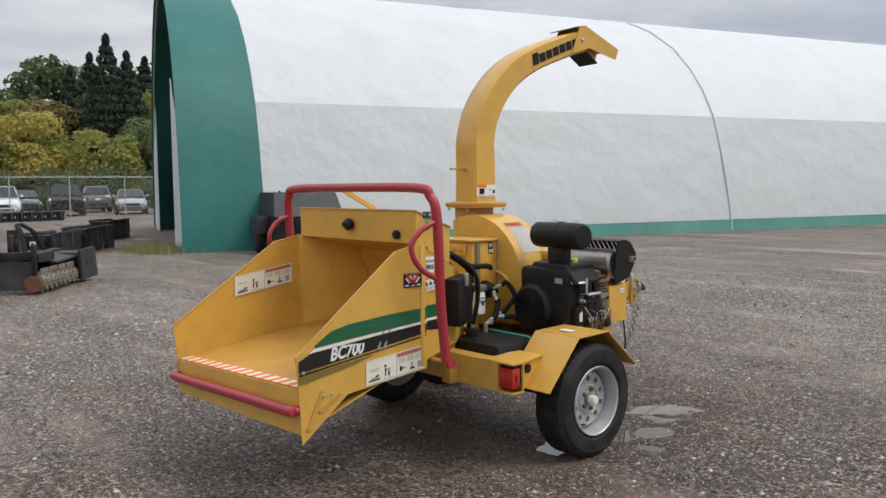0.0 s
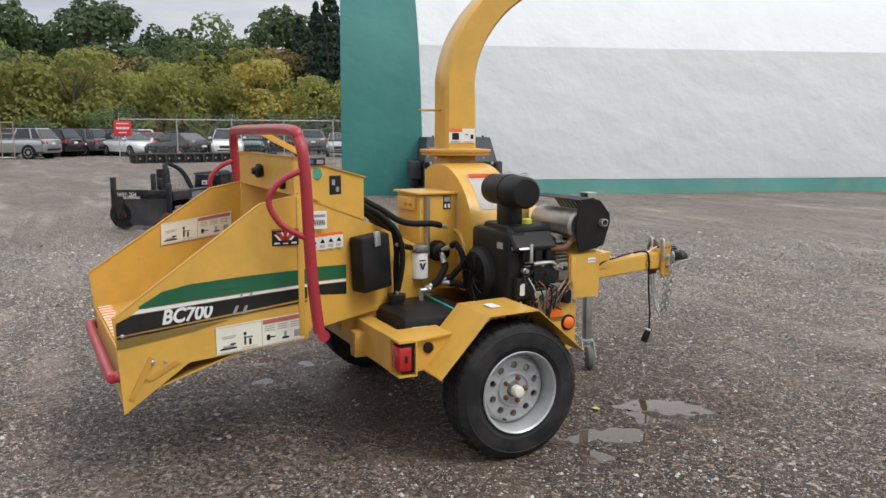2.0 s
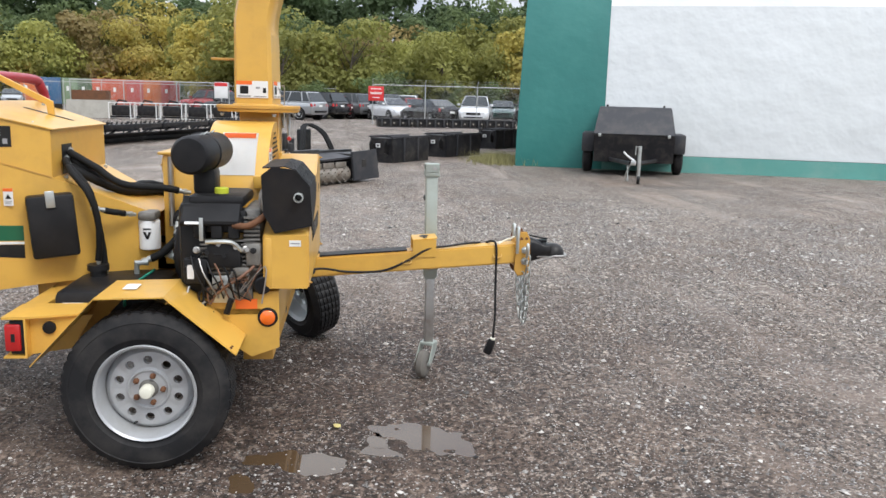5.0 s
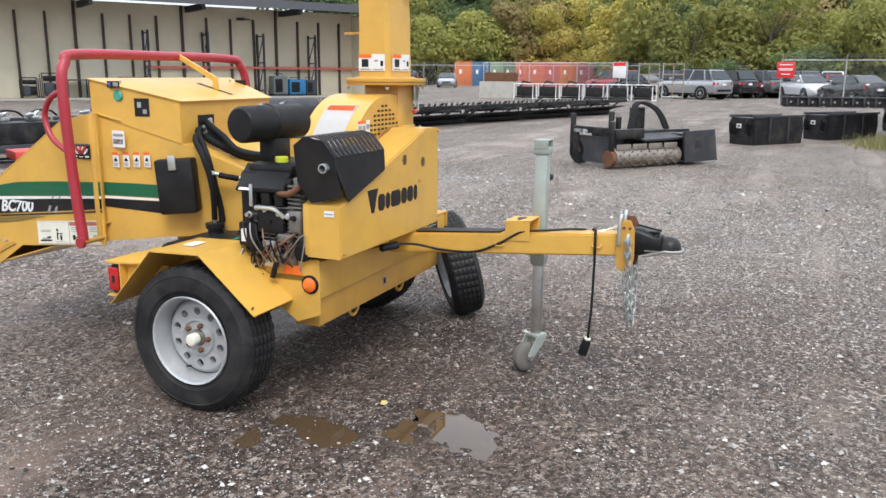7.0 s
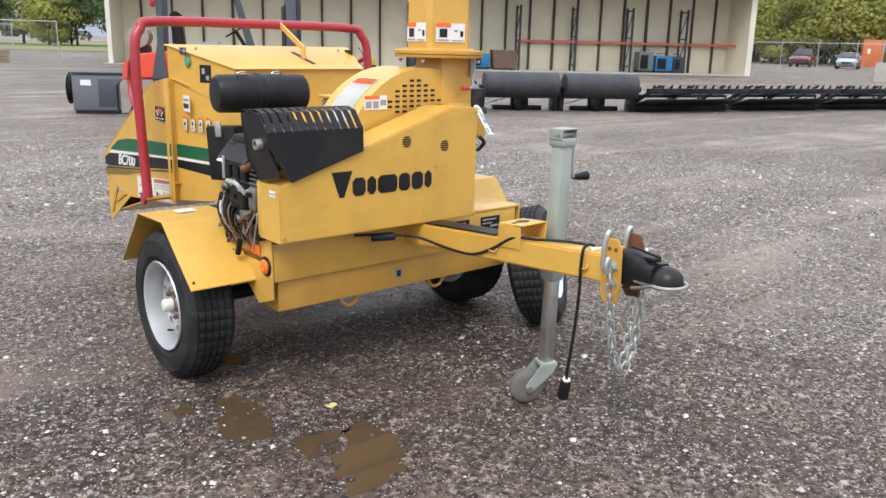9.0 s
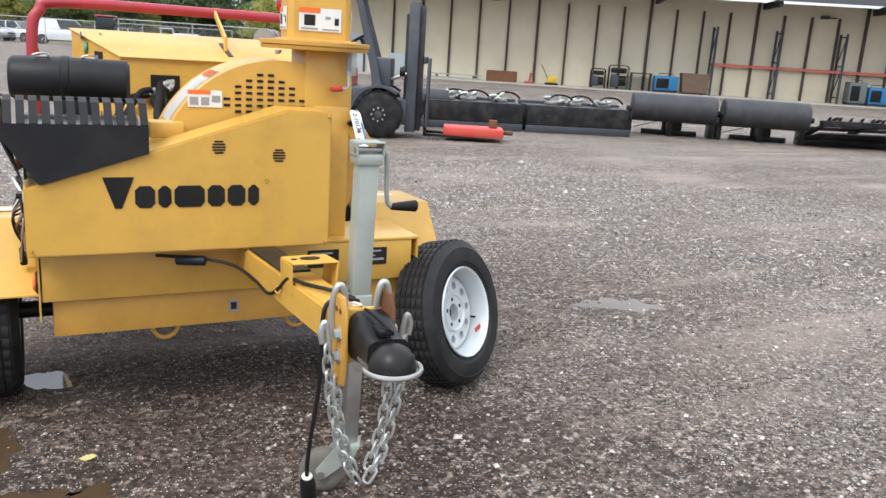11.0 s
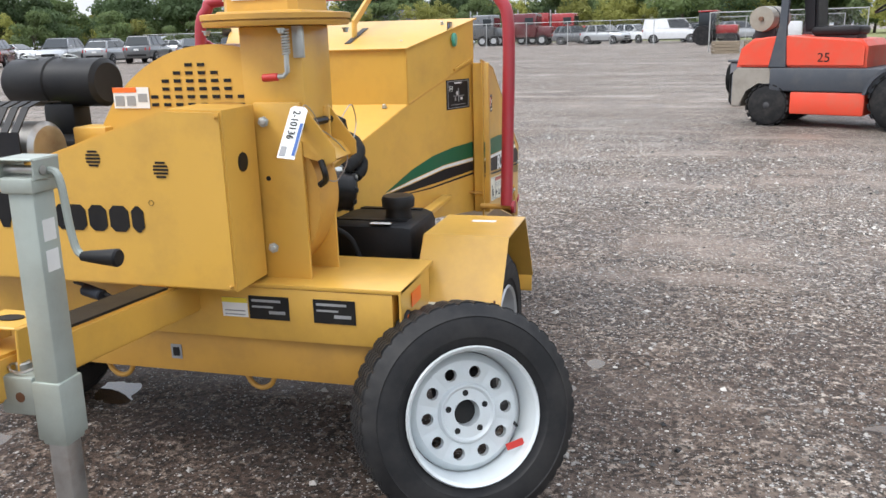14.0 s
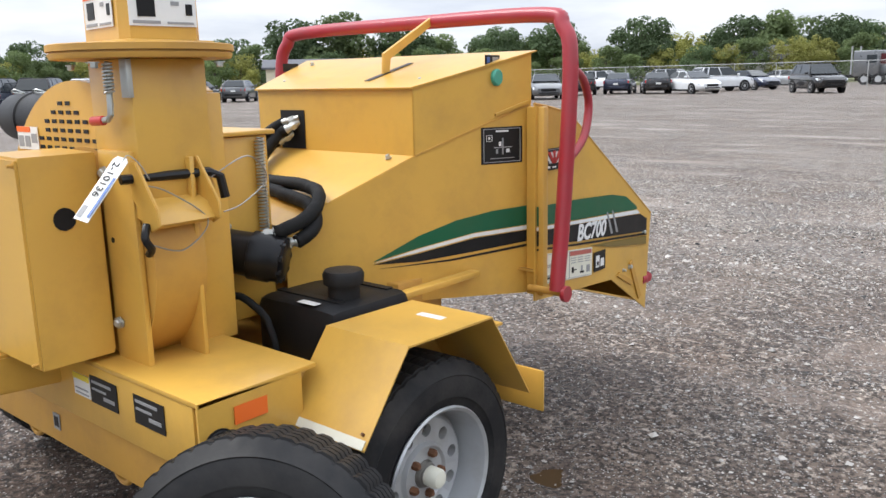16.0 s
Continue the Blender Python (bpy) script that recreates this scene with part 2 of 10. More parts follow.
def slab(bm, pts, thick, bev=0.0):
    """A flat plate: its outline in space, thickened along its normal."""
    pts = [Vector(p) for p in pts]
    nrm = Vector((0, 0, 0))
    for a, b in zip(pts, pts[1:] + pts[:1]):
        nrm += Vector(((a.y - b.y) * (a.z + b.z), (a.z - b.z) * (a.x + b.x), (a.x - b.x) * (a.y + b.y)))
    nrm.normalize()
    lo = [bm.verts.new(p - nrm * thick / 2) for p in pts]
    hi = [bm.verts.new(p + nrm * thick / 2) for p in pts]
    f0, f1 = bm.faces.new(lo[::-1]), bm.faces.new(hi)
    bridge(bm, lo, hi)
    if bev:
        bmesh.ops.bevel(bm, geom=list(set(f0.edges) | set(f1.edges)), offset=bev, segments=1, affect="EDGES")
    return bm


def prism(bm, outline, axis, a, b, bev=0.0):
    """An outline in the plane across an axis ('x', 'y' or 'z'), drawn out from a to b."""
    put = {"x": lambda p, s: (s, p[0], p[1]), "y": lambda p, s: (p[0], s, p[1]), "z": lambda p, s: (p[0], p[1], s)}[axis]
    lo = [bm.verts.new(put(p, a)) for p in outline]
    hi = [bm.verts.new(put(p, b)) for p in outline]
    f0, f1 = bm.faces.new(lo[::-1]), bm.faces.new(hi)
    bridge(bm, lo, hi)
    if bev:
        bmesh.ops.bevel(bm, geom=list(set(f0.edges) | set(f1.edges)), offset=bev, segments=2, affect="EDGES")
    return bm


def arc(cx, cy, r, a0, a1, n):
    return [(cx + r * math.cos(radians(a0 + (a1 - a0) * i / n)), cy + r * math.sin(radians(a0 + (a1 - a0) * i / n))) for i in range(n + 1)]


def at_bearing(bearing, dist, ox=1.5, oy=0.5):
    """A place on the ground, by the turn from +y to the left."""
    a = radians(bearing)
    return ox - dist * math.sin(a), oy + dist * math.cos(a)


# ---- ground: wet gravel yard, one sheet ----
PUDDLES = [(0.75, 1.12, 0.21, 0.12, 0.75), (0.66, 0.90, 0.10, 0.04, 0.9), (0.88, 0.90, 0.12, 0.05, 1.1),
           (0.95, 0.58, 0.17, 0.09, 1.35), (0.74, 0.85, 0.07, 0.04, 0.6), (1.10, 0.36, 0.07, 0.05, 0.3),
           (0.73, -0.03, 0.13, 0.06, 2.3), (-0.65, -0.75, 0.07, 0.05, 0.2), (-1.02, -0.68, 0.09, 0.045, 1.4), (-0.90, -0.42, 0.06, 0.04, 0.3),
           (-2.28, -0.22, 0.26, 0.11, 2.6), (-2.02, -0.30, 0.09, 0.05, 0.0)]
WATER_Z = -0.012


def ground_z(x, y):
    far = max(0.0, min(1.0, (math.hypot(x, y) - 9) / 8))
    z = (0.014 * noise.noise((x * 0.8, y * 0.8, 0.3)) + 0.009 * noise.noise((x * 2.6, y * 2.6, 1.7))) * (1 - far)
    keep, dip = 1.0, 0.0
    for px, py, rx, ry, turn in PUDDLES:
        c, s = math.cos(turn), math.sin(turn)
        u, v = ((x - px) * c + (y - py) * s) / rx, ((y - py) * c - (x - px) * s) / ry
        d = u * u + v * v
        if d < 9:
            keep = min(keep, 1 - math.exp(-d * 0.35))
            dip = max(dip, 0.020 * math.exp(-d * 0.51))
    return max(z, -0.008) * keep + (0.007 * noise.noise((x * 7, y * 7, 5.1)) + 0.006 * noise.noise((x * 15, y * 15, 2.1)) + 0.003 * noise.noise((x * 34, y * 34, 7.1))) * (1 - far) - dip


def gravel_material():
    m = bpy.data.materials.new("wet_gravel")
    m.use_nodes = True
    n, l = m.node_tree.nodes, m.node_tree.links
    b = n["Principled BSDF"]
    tc = n.new("ShaderNodeTexCoord")

    def nz(scale, detail=6, rough=0.6):
        q = n.new("ShaderNodeTexNoise")
        q.inputs["Scale"].default_value, q.inputs["Detail"].default_value, q.inputs["Roughness"].default_value = scale, detail, rough
        l.new(tc.outputs["Object"], q.inputs["Vector"])
        return q.outputs["Fac"]

    def ramp(src, a, b_, lo=0.0, hi=1.0):
        q = n.new("ShaderNodeMapRange")
        q.inputs["From Min"].default_value, q.inputs["From Max"].default_value = a, b_
        q.inputs["To Min"].default_value, q.inputs["To Max"].default_value = lo, hi
        l.new(src, q.inputs["Value"])
        return q.outputs["Result"]

    def mix(fac, c1, c2):
        q = n.new("ShaderNodeMixRGB")
        l.new(fac, q.inputs["Fac"])
        for k, c in (("Color1", c1), ("Color2", c2)):
            if isinstance(c, tuple):
                q.inputs[k].default_value = (*c, 1)
            else:
                l.new(c, q.inputs[k])
        return q.outputs["Color"]

    def stones(scale, seed):
        mp = n.new("ShaderNodeMapping")
        mp.inputs["Location"].default_value = (seed, seed * 2, 0)
        l.new(tc.outputs["Object"], mp.inputs["Vector"])
        v = n.new("ShaderNodeTexVoronoi")
        v.inputs["Scale"].default_value = scale
        l.new(mp.outputs["Vector"], v.inputs["Vector"])
        return v

    broad, mid, fine = nz(0.35, 4), nz(1.6, 6), nz(42, 6, 0.7)

    def drawn(turn, across, along, detail=5):
        """Noise drawn out into bands, as wheels leave them."""
        mp = n.new("ShaderNodeMapping")
        mp.inputs["Rotation"].default_value = (0, 0, turn)
        mp.inputs["Scale"].default_value = (along, across, 1)
        l.new(tc.outputs["Object"], mp.inputs["Vector"])
        q = n.new("ShaderNodeTexNoise")
        q.inputs["Scale"].default_value, q.inputs["Detail"].default_value, q.inputs["Distortion"].default_value = 1.0, detail, 0.35
        l.new(mp.outputs["Vector"], q.inputs["Vector"])
        return q.outputs["Fac"]

    def joint(a, c, op="MULTIPLY"):
        q = n.new("ShaderNodeMath")
        q.operation = op
        l.new(a, q.inputs[0])
        l.new(c, q.inputs[1])
        return q.outputs["Value"]
    bands = joint(drawn(0.55, 1.5, 0.16), drawn(-0.35, 1.1, 0.14), "MAXIMUM")
    # the ground is muddier and wetter round the machine, drier and stonier away from it; the same mask paints in the
    # machine's shade
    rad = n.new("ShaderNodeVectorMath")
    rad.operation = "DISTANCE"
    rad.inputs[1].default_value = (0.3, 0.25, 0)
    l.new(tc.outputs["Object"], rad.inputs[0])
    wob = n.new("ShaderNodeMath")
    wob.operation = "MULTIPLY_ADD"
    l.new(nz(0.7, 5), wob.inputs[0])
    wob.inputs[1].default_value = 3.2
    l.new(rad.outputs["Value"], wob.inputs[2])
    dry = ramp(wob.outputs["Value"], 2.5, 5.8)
    mud = joint(ramp(bands, 0.52, 0.64), ramp(nz(0.8, 6, 0.65), 0.40, 0.58), "MULTIPLY")
    base = mix(ramp(mid, 0.35, 0.65), (0.050, 0.036, 0.029), (0.120, 0.095, 0.080))
    base = mix(ramp(broad, 0.42, 0.62, 0, 0.7), base, (0.150, 0.130, 0.116))
    base = mix(ramp(nz(5.5, 7, 0.7), 0.44, 0.64, 0, 0.55), base, (0.040, 0.030, 0.026))
    base = mix(ramp(nz(13, 8, 0.80), 0.52, 0.60, 0, 0.85), base, (0.27, 0.245, 0.225))
    base = mix(joint(ramp(nz(26, 4, 0.7), 0.54, 0.60), ramp(nz(2.6, 6, 0.7), 0.46, 0.60, 0.1, 0.9)), base, (0.36, 0.33, 0.30))
    base = mix(ramp(fine, 0.46, 0.56, 0, 0.92), base, (0.014, 0.011, 0.009))
    base = mix(ramp(mud, 0.0, 1.0, 0, 0.75), base, (0.105, 0.082, 0.068))
    # darker, browner tint near the machine: wet mud plus its shade, put into the colour
    mud_shade_lift = mix(dry, (1.30, 1.12, 0.98), (2.46, 2.40, 2.24))
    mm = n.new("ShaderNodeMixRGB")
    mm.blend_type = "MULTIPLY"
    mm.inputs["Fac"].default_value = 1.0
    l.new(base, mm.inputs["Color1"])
    l.new(mud_shade_lift, mm.inputs["Color2"])
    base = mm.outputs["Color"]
    v1, v2 = stones(52, 3.1), stones(120, 7.7)
    sep = n.new("ShaderNodeSeparateColor")
    l.new(v1.outputs["Color"], sep.inputs["Color"])
    sep2 = n.new("ShaderNodeSeparateColor")
    l.new(v2.outputs["Color"], sep2.inputs["Color"])
    density = nz(1.2, 7, 0.72)
    stone_col = mix(ramp(sep.outputs["Green"], 0.25, 0.95), (0.05, 0.043, 0.038), (0.62, 0.595, 0.56))

    thick = joint(joint(ramp(density, 0.40, 0.58, 0.12, 1.0), ramp(dry, 0.0, 1.0, 0.5, 1.0)), ramp(mud, 0.0, 1.0, 1.0, 0.35))

    def pick(src, vor, at, cut=0.4):
        """Stones that lie here: fewer where the ground is bare."""
        q = n.new("ShaderNodeMath")
        q.operation = "MULTIPLY_ADD"
        l.new(thick, q.inputs[0])
        q.inputs[1].default_value = 0.45
        l.new(src, q.inputs[2])
        return joint(ramp(q.outputs["Value"], at, at + 0.02), ramp(vor.outputs["Distance"], cut, cut - 0.07))
    m1 = pick(sep.outputs["Red"], v1, 1.02)
    m2 = pick(sep2.outputs["Red"], v2, 0.80, 0.43)
    v3 = stones(27, 1.3)
    sep3 = n.new("ShaderNodeSeparateColor")
    l.new(v3.outputs["Color"], sep3.inputs["Color"])
    m3 = pick(sep3.outputs["Red"], v3, 1.17, 0.33)
    c = mix(m2, base, mix(ramp(sep2.outputs["Green"], 0.25, 1.0), (0.026, 0.021, 0.018), (0.68, 0.65, 0.61)))
    c = mix(m3, c, mix(sep3.outputs["Green"], (0.10, 0.09, 0.08), (0.45, 0.43, 0.41)))
    c = mix(m1, c, stone_col)
    l.new(c, b.inputs["Base Color"])
    l.new(joint(ramp(mid, 0.3, 0.7, 0.50, 0.85), ramp(mud, 0.0, 1.0, 1.0, 0.52)), b.inputs["Roughness"])
    add = n.new("ShaderNodeMath")
    l.new(m1, add.inputs[0])
    l.new(m2, add.inputs[1])
    add3 = n.new("ShaderNodeMath")
    l.new(add.outputs["Value"], add3.inputs[0])
    l.new(m3, add3.inputs[1])
    add = add3
    add2 = n.new("ShaderNodeMath")
    l.new(add.outputs["Value"], add2.inputs[0])
    l.new(fine, add2.inputs[1])
    bp = n.new("ShaderNodeBump")
    bp.inputs["Strength"].default_value, bp.inputs["Distance"].default_value = 1.0, 0.018
    l.new(joint(add2.outputs["Value"], ramp(mud, 0.0, 1.0, 1.0, 0.45)), bp.inputs["Height"])
    l.new(bp.outputs["Normal"], b.inputs["Normal"])
    b.inputs["Specular IOR Level"].default_value = 0.30
    return m


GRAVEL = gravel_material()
axis = list(np.arange(-9.0, -2.85, 0.075)) + list(np.arange(-2.8, 1.81, 0.028)) + list(np.arange(1.86, 9.01, 0.075))
step, edge = 0.09, float(axis[-1])
while edge < 900:
    edge += step
    step *= 1.22
    axis.append(edge)
    axis.insert(0, -edge)
gx = np.array(axis)
num = len(gx)
gverts = [(x, y, ground_z(x, y)) for y in gx for x in gx]
gfaces = [(j * num + i, j * num + i + 1, (j + 1) * num + i + 1, (j + 1) * num + i) for j in range(num - 1) for i in range(num - 1)]
gme = bpy.data.meshes.new("ground")
gme.from_pydata(gverts, [], gfaces)
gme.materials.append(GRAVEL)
gme.polygons.foreach_set("use_smooth", [True] * len(gme.polygons))
tagged(new("ground", gme), "wet grey-brown gravel yard with darker muddy patches and painted shade round the chipper", "ground", kind="structure")

WATER = mat("muddy_water", (0.080, 0.052, 0.029), 0.04, var=0.1, bump=0.012, bscale=30)
WATER.node_tree.links.remove(WATER.node_tree.nodes["Principled BSDF"].inputs["Roughness"].links[0])
WATER.node_tree.nodes["Principled BSDF"].inputs["Roughness"].default_value = 0.03
WATER.node_tree.nodes["Principled BSDF"].inputs["Specular IOR Level"].default_value = 0.8
for k, (px, py, rx, ry, turn) in enumerate(PUDDLES):
    bm = bmesh.new()
    c, s = math.cos(turn), math.sin(turn)
    vs = []
    for a in range(24):
        u, v = 1.5 * rx * math.cos(a * math.pi / 12), 1.5 * ry * math.sin(a * math.pi / 12)
        vs.append(bm.verts.new((px + u * c - v * s, py + u * s + v * c, WATER_Z - 0.0006 * (k % 3))))
    bm.faces.new(vs)
    solo("puddle", bm, WATER, "shallow puddle of muddy rainwater in the gravel", "puddle", kind="structure")

# loose stones, too many to count
rng = random.Random(5)
sv, sf = [], []
for k in range(110000):
    r = 8.5 * rng.random() ** 0.62
    a = rng.random() * 2 * math.pi
    x, y = 0.6 + r * math.cos(a), 0.6 + r * math.sin(a)
    if noise.noise((x * 0.9, y * 0.9, 9)) + rng.random() * 1.1 < 0.22 + max(0.0, 0.55 - 0.16 * math.hypot(x - 0.3, y - 0.25)):
        continue
    s = min(0.020, 0.003 + rng.expovariate(1 / 0.0024)) * (1 if r < 4.5 else 1.5)
    z = ground_z(x, y) + s * 0.15
    t = rng.random() * 6.28
    b0 = len(sv)
    for i in range(4):
        q = s * rng.uniform(0.7, 1.3)
        sv.append((x + q * math.cos(t + i * 1.57), y + q * math.sin(t + i * 1.57), z + s * rng.uniform(-0.2, 0.25)))
    sv.append((x + s * rng.uniform(-0.4, 0.4), y + s * rng.uniform(-0.4, 0.4), z + s * rng.uniform(0.5, 0.9)))
    sf += [(b0 + i, b0 + (i + 1) % 4, b0 + 4) for i in range(4)]
STONE = mat("gravel_stone", (0.30, 0.28, 0.255), 0.5, var=0.35, scale=40, bump=0.2, island=1.0)
sme = bpy.data.meshes.new("gravel_stones")
sme.from_pydata(sv, [], sf)
sme.materials.append(STONE)
tagged(new("gravel_stones", sme), "loose pale and grey gravel stones lying on the yard", "gravel", kind="stuff")

# ---- fabric building with a green end ----
FABRIC = mat("white_tarpaulin", (0.63, 0.65, 0.66), 0.55, var=0.04, scale=0.6, bump=0.8, bscale=1.1, dist=0.10, dirt=(0.51, 0.53, 0.53), amount=0.5, dscale=0.7)
FABRIC_LOW = mat("grey_white_tarpaulin", (0.56, 0.58, 0.58), 0.55, var=0.06, scale=0.5, bump=0.8, bscale=0.9, dist=0.12, dirt=(0.52, 0.54, 0.53), amount=0.6, dscale=0.5)
FABRIC_GREEN = mat("green_tarpaulin", (0.012, 0.140, 0.122), 0.5, var=0.15, scale=0.8, bump=0.4, bscale=2.2, dist=0.04, dirt=(0.05, 0.20, 0.17), amount=0.5, dscale=0.8)
TENT_DIR = Vector((0.30, 0.954, 0)).normalized()
TENT_IN = Vector((-TENT_DIR.y, TENT_DIR.x, 0))
TENT_FOOT = Vector((-13.97, 4.29, 0))
TENT_M = Matrix.Translation(TENT_FOOT) @ Matrix((TENT_DIR.to_4d()[:3], TENT_IN.to_4d()[:3], (0, 0, 1))).transposed().to_4x4()
HALF = [(0.0, 0.0), (0.03, 0.35), (0.12, 0.9), (0.28, 1.6), (0.52, 2.5), (0.86, 3.55), (1.35, 4.4), (1.95, 5.15), (2.8, 5.95), (4.0, 6.7), (5.4, 7.3), (7.0, 7.65)]
PROFILE = HALF + [(14.0 - a, b) for a, b in HALF[-2::-1]]
tent = thing("fabric_storage_building", "arched white fabric storage building with a green end band and skirt", "building", TENT_M)


def tent_skin(u0, u1, lo, hi, out=0.0, du=0.6, sag=0.02):
    bm = bmesh.new()
    prof = PROFILE[lo:hi + 1]
    us = np.linspace(u0, u1, max(2, int((u1 - u0) / du) + 1))
    sheets = []
    for side in (0, 1):
        rows = []
        for u in us:
            row = []
            for k, (v, z) in enumerate(prof):
                mid = Vector((7.0, 2.5)) - Vector((v, z))
                mid.normalize()
                o = (out + sag * noise.noise((u * 0.9, v * 0.7 + z, 3.0))) - side * 0.02
                slant = 0.036 * v * (u1 - u) / (u1 - u0) if u0 == 0 else 0.0
                row.append(bm.verts.new((u + slant, v - mid.x * o, max(0.0, z - mid.y * o))))
            rows.append(row)
        for a, b in zip(rows, rows[1:]):
            for i in range(len(a) - 1):
                bm.faces.new((a[i], a[i + 1], b[i + 1], b[i]))
        sheets.append(rows)
    a, b = sheets
    for r0, r1 in ((a[0], b[0]), (a[-1], b[-1])):
        for i in range(len(r0) - 1):
            bm.faces.new((r0[i], r0[i + 1], r1[i + 1], r1[i]))
    return bm


NP = len(PROFILE) - 1
for u0, u1 in ((1.9, 16.2), (16.2, 30.0), (30.0, 42.0)):
    part("lower_wall", tent_skin(u0, u1, 1, 5), FABRIC_LOW, tent, "slightly grey translucent white fabric")
    part("roof_panel", tent_skin(u0, u1, 5, NP - 1), FABRIC, tent, "white stretched fabric")
FABRIC_SKIRT = mat("faded_green_tarpaulin", (0.10, 0.30, 0.26), 0.5, var=0.2, scale=0.8, bump=0.4, bscale=2.2, dist=0.04, dirt=(0.24, 0.36, 0.32), amount=0.6, dscale=0.9)
part("skirt", tent_skin(1.9, 42, 0, 1, 0.04, 0.3, 0.05), FABRIC_SKIRT, tent, "green fabric skirt along the ground")
part("end_band", tent_skin(0, 1.9, 0, NP, 0.015, 0.3, 0.03), FABRIC_GREEN, tent, "dark green end band of fabric")
for u in (16.2, 30.0):
    bm = bmesh.new()
    tube(bm, [(u, v - 0.02, z + 0.015) for v, z in PROFILE], 0.03, 6)
    part("seam_cover", bm, FABRIC, tent, "padded white seam over an arch")
for u in np.arange(0.1, 42, 2.1):
    part("steel_arch", tube(bmesh.new(), [(u + (0.036 * v * (1 - u / 1.9) if u < 1.9 else 0), v + 0.12 * (1 if v < 7 else -1), max(0.02, z - 0.12)) for v, z in PROFILE], 0.035, 6), ZINC, tent)
for v0, v1 in ((0.3, 3.0), (11.0, 13.7)):
    bm = bmesh.new()
    slab(bm, [(0.06 + 0.036 * v, v, z) for v, z in (((v0, 0), (v1, 0), (v1, 4.3), (v0 + 0.4, 2.4)) if v0 < 7 else ((v0, 0), (v1, 0), (v1 - 0.4, 2.4), (v0, 4.3)))], 0.03)
    part("end_wall", bm, FABRIC, tent, "white end fabric beside the open doorway")
bm = bmesh.new()
prism(bm, [(v, z - 0.05) for v, z in PROFILE], "x", 41.9, 42.0)
part("far_end_wall", bm, FABRIC, tent)

# ---- long open-fronted shed ----
BEIGE = mat("beige_panel_wall", (0.74, 0.67, 0.50), 0.7, var=0.08, scale=0.5, bump=0.2, bscale=9, dirt=(0.60, 0.53, 0.39), amount=0.5, dscale=0.8)
DARK_STEEL = mat("dark_steel_frame", (0.05, 0.055, 0.065), 0.6, 0.3, var=0.2)
ROOF = mat("roof_sheet", (0.10, 0.10, 0.11), 0.6, 0.2, var=0.2)
RACK_RED = mat("rack_red", (0.42, 0.09, 0.06), 0.6, var=0.2, dirt=(0.2, 0.12, 0.1), amount=0.5)
TRIM = mat("cream_trim", (0.66, 0.62, 0.52), 0.6, var=0.06)
SHED_L = Vector((-11.5, -42.7, 0))
SHED_R = Vector((-40.7, -23.75, 0))
sd = (SHED_R - SHED_L).normalized()
sn = Vector((sd.y, -sd.x, 0))
if sn.dot(Vector((0, 0, 0)) - SHED_L) < 0:
    sn = -sn
SHED_0, SHED_LEN = 2.4, 36.2
SHED_M = Matrix.Translation(SHED_L) @ Matrix((sd, sn, Vector((0, 0, 1)))).transposed().to_4x4()
shed = thing("storage_shed", "long beige storage shed with dark wall posts and deep roof overhang", "building", SHED_M)
part("floor_slab", B(SHED_0 - 0.3, SHED_LEN + 0.3, -8, 2.9, -0.05, 0.04), mat("concrete", (0.42, 0.40, 0.36), 0.8, dirt=(0.2, 0.18, 0.15), amount=0.6, dscale=1.2), shed, smooth=False)
part("back_wall", B(SHED_0, SHED_LEN, -0.2, 0.0, 0.04, 4.86), BEIGE, shed, "beige panel wall")
POST_RUST = mat("dark_rusty_post", (0.085, 0.065, 0.05), 0.75, var=0.35, scale=4, dirt=(0.04, 0.035, 0.03), amount=0.6)
for k in range(-9, 15):
    x = 17.5 + (1.355 if k >= 0 else 1.56) * k
    tall = k % 4 == 2
    part("wall_post", B(x - (0.07 if tall else 0.055), x + (0.07 if tall else 0.055), 0.003, 0.13, 0.04, 4.85 if tall else 4.28), POST_RUST, shed, "dark steel post", smooth=False)
part("return_wall", B(SHED_LEN - 0.2, SHED_LEN, 0.0, 2.44, 0.04, 4.72), BEIGE, shed, smooth=False)
part("corner_trim", B(SHED_LEN - 0.25, SHED_LEN + 0.06, 2.44, 2.62, 0.0, 4.66), TRIM, shed, "pale corner trim", smooth=False)
part("corner_trim", B(SHED_0 - 0.1, SHED_0 + 0.12, 2.44, 2.62, 0.0, 4.66), TRIM, shed, "pale corner trim", smooth=False)
part("return_wall", B(SHED_0 - 0.1, SHED_0 + 0.1, 0.0, 2.44, 0.04, 4.72), BEIGE, shed, smooth=False)
bm = bmesh.new()
prism(bm, [(-8.3, 5.75), (-8.3, 5.95), (3.3, 5.16), (3.3, 4.74)], "x", SHED_0 - 0.8, SHED_LEN + 1.0)
part("roof", bm, ROOF, shed, "dark sheet roof with a deep overhang", smooth=False)
for x in (9.6, 15.0, 20.45, 25.9, 31.3):
    part("roof_beam", B(x - 0.09, x + 0.09, 0.14, 3.1, 4.50, 4.82), DARK_STEEL, shed, "dark roof beam", smooth=False)
for x in (12.1, 29.0):
    wl_ = part("wall_lamp", B(x - 0.28, x + 0.12, 0.01, 0.30, 4.22, 4.36, 0.02), DARK_STEEL, shed, "dark wall lamp")
    part("bracket", B(x + 0.12, x + 0.5, 0.05, 0.12, 4.26, 4.32), DARK_STEEL, wl_, smooth=False)
part("end_wall", B(SHED_0 - 0.1, SHED_0 + 0.1, -8, -0.21, 0.04, 5.0), BEIGE, shed, smooth=False)
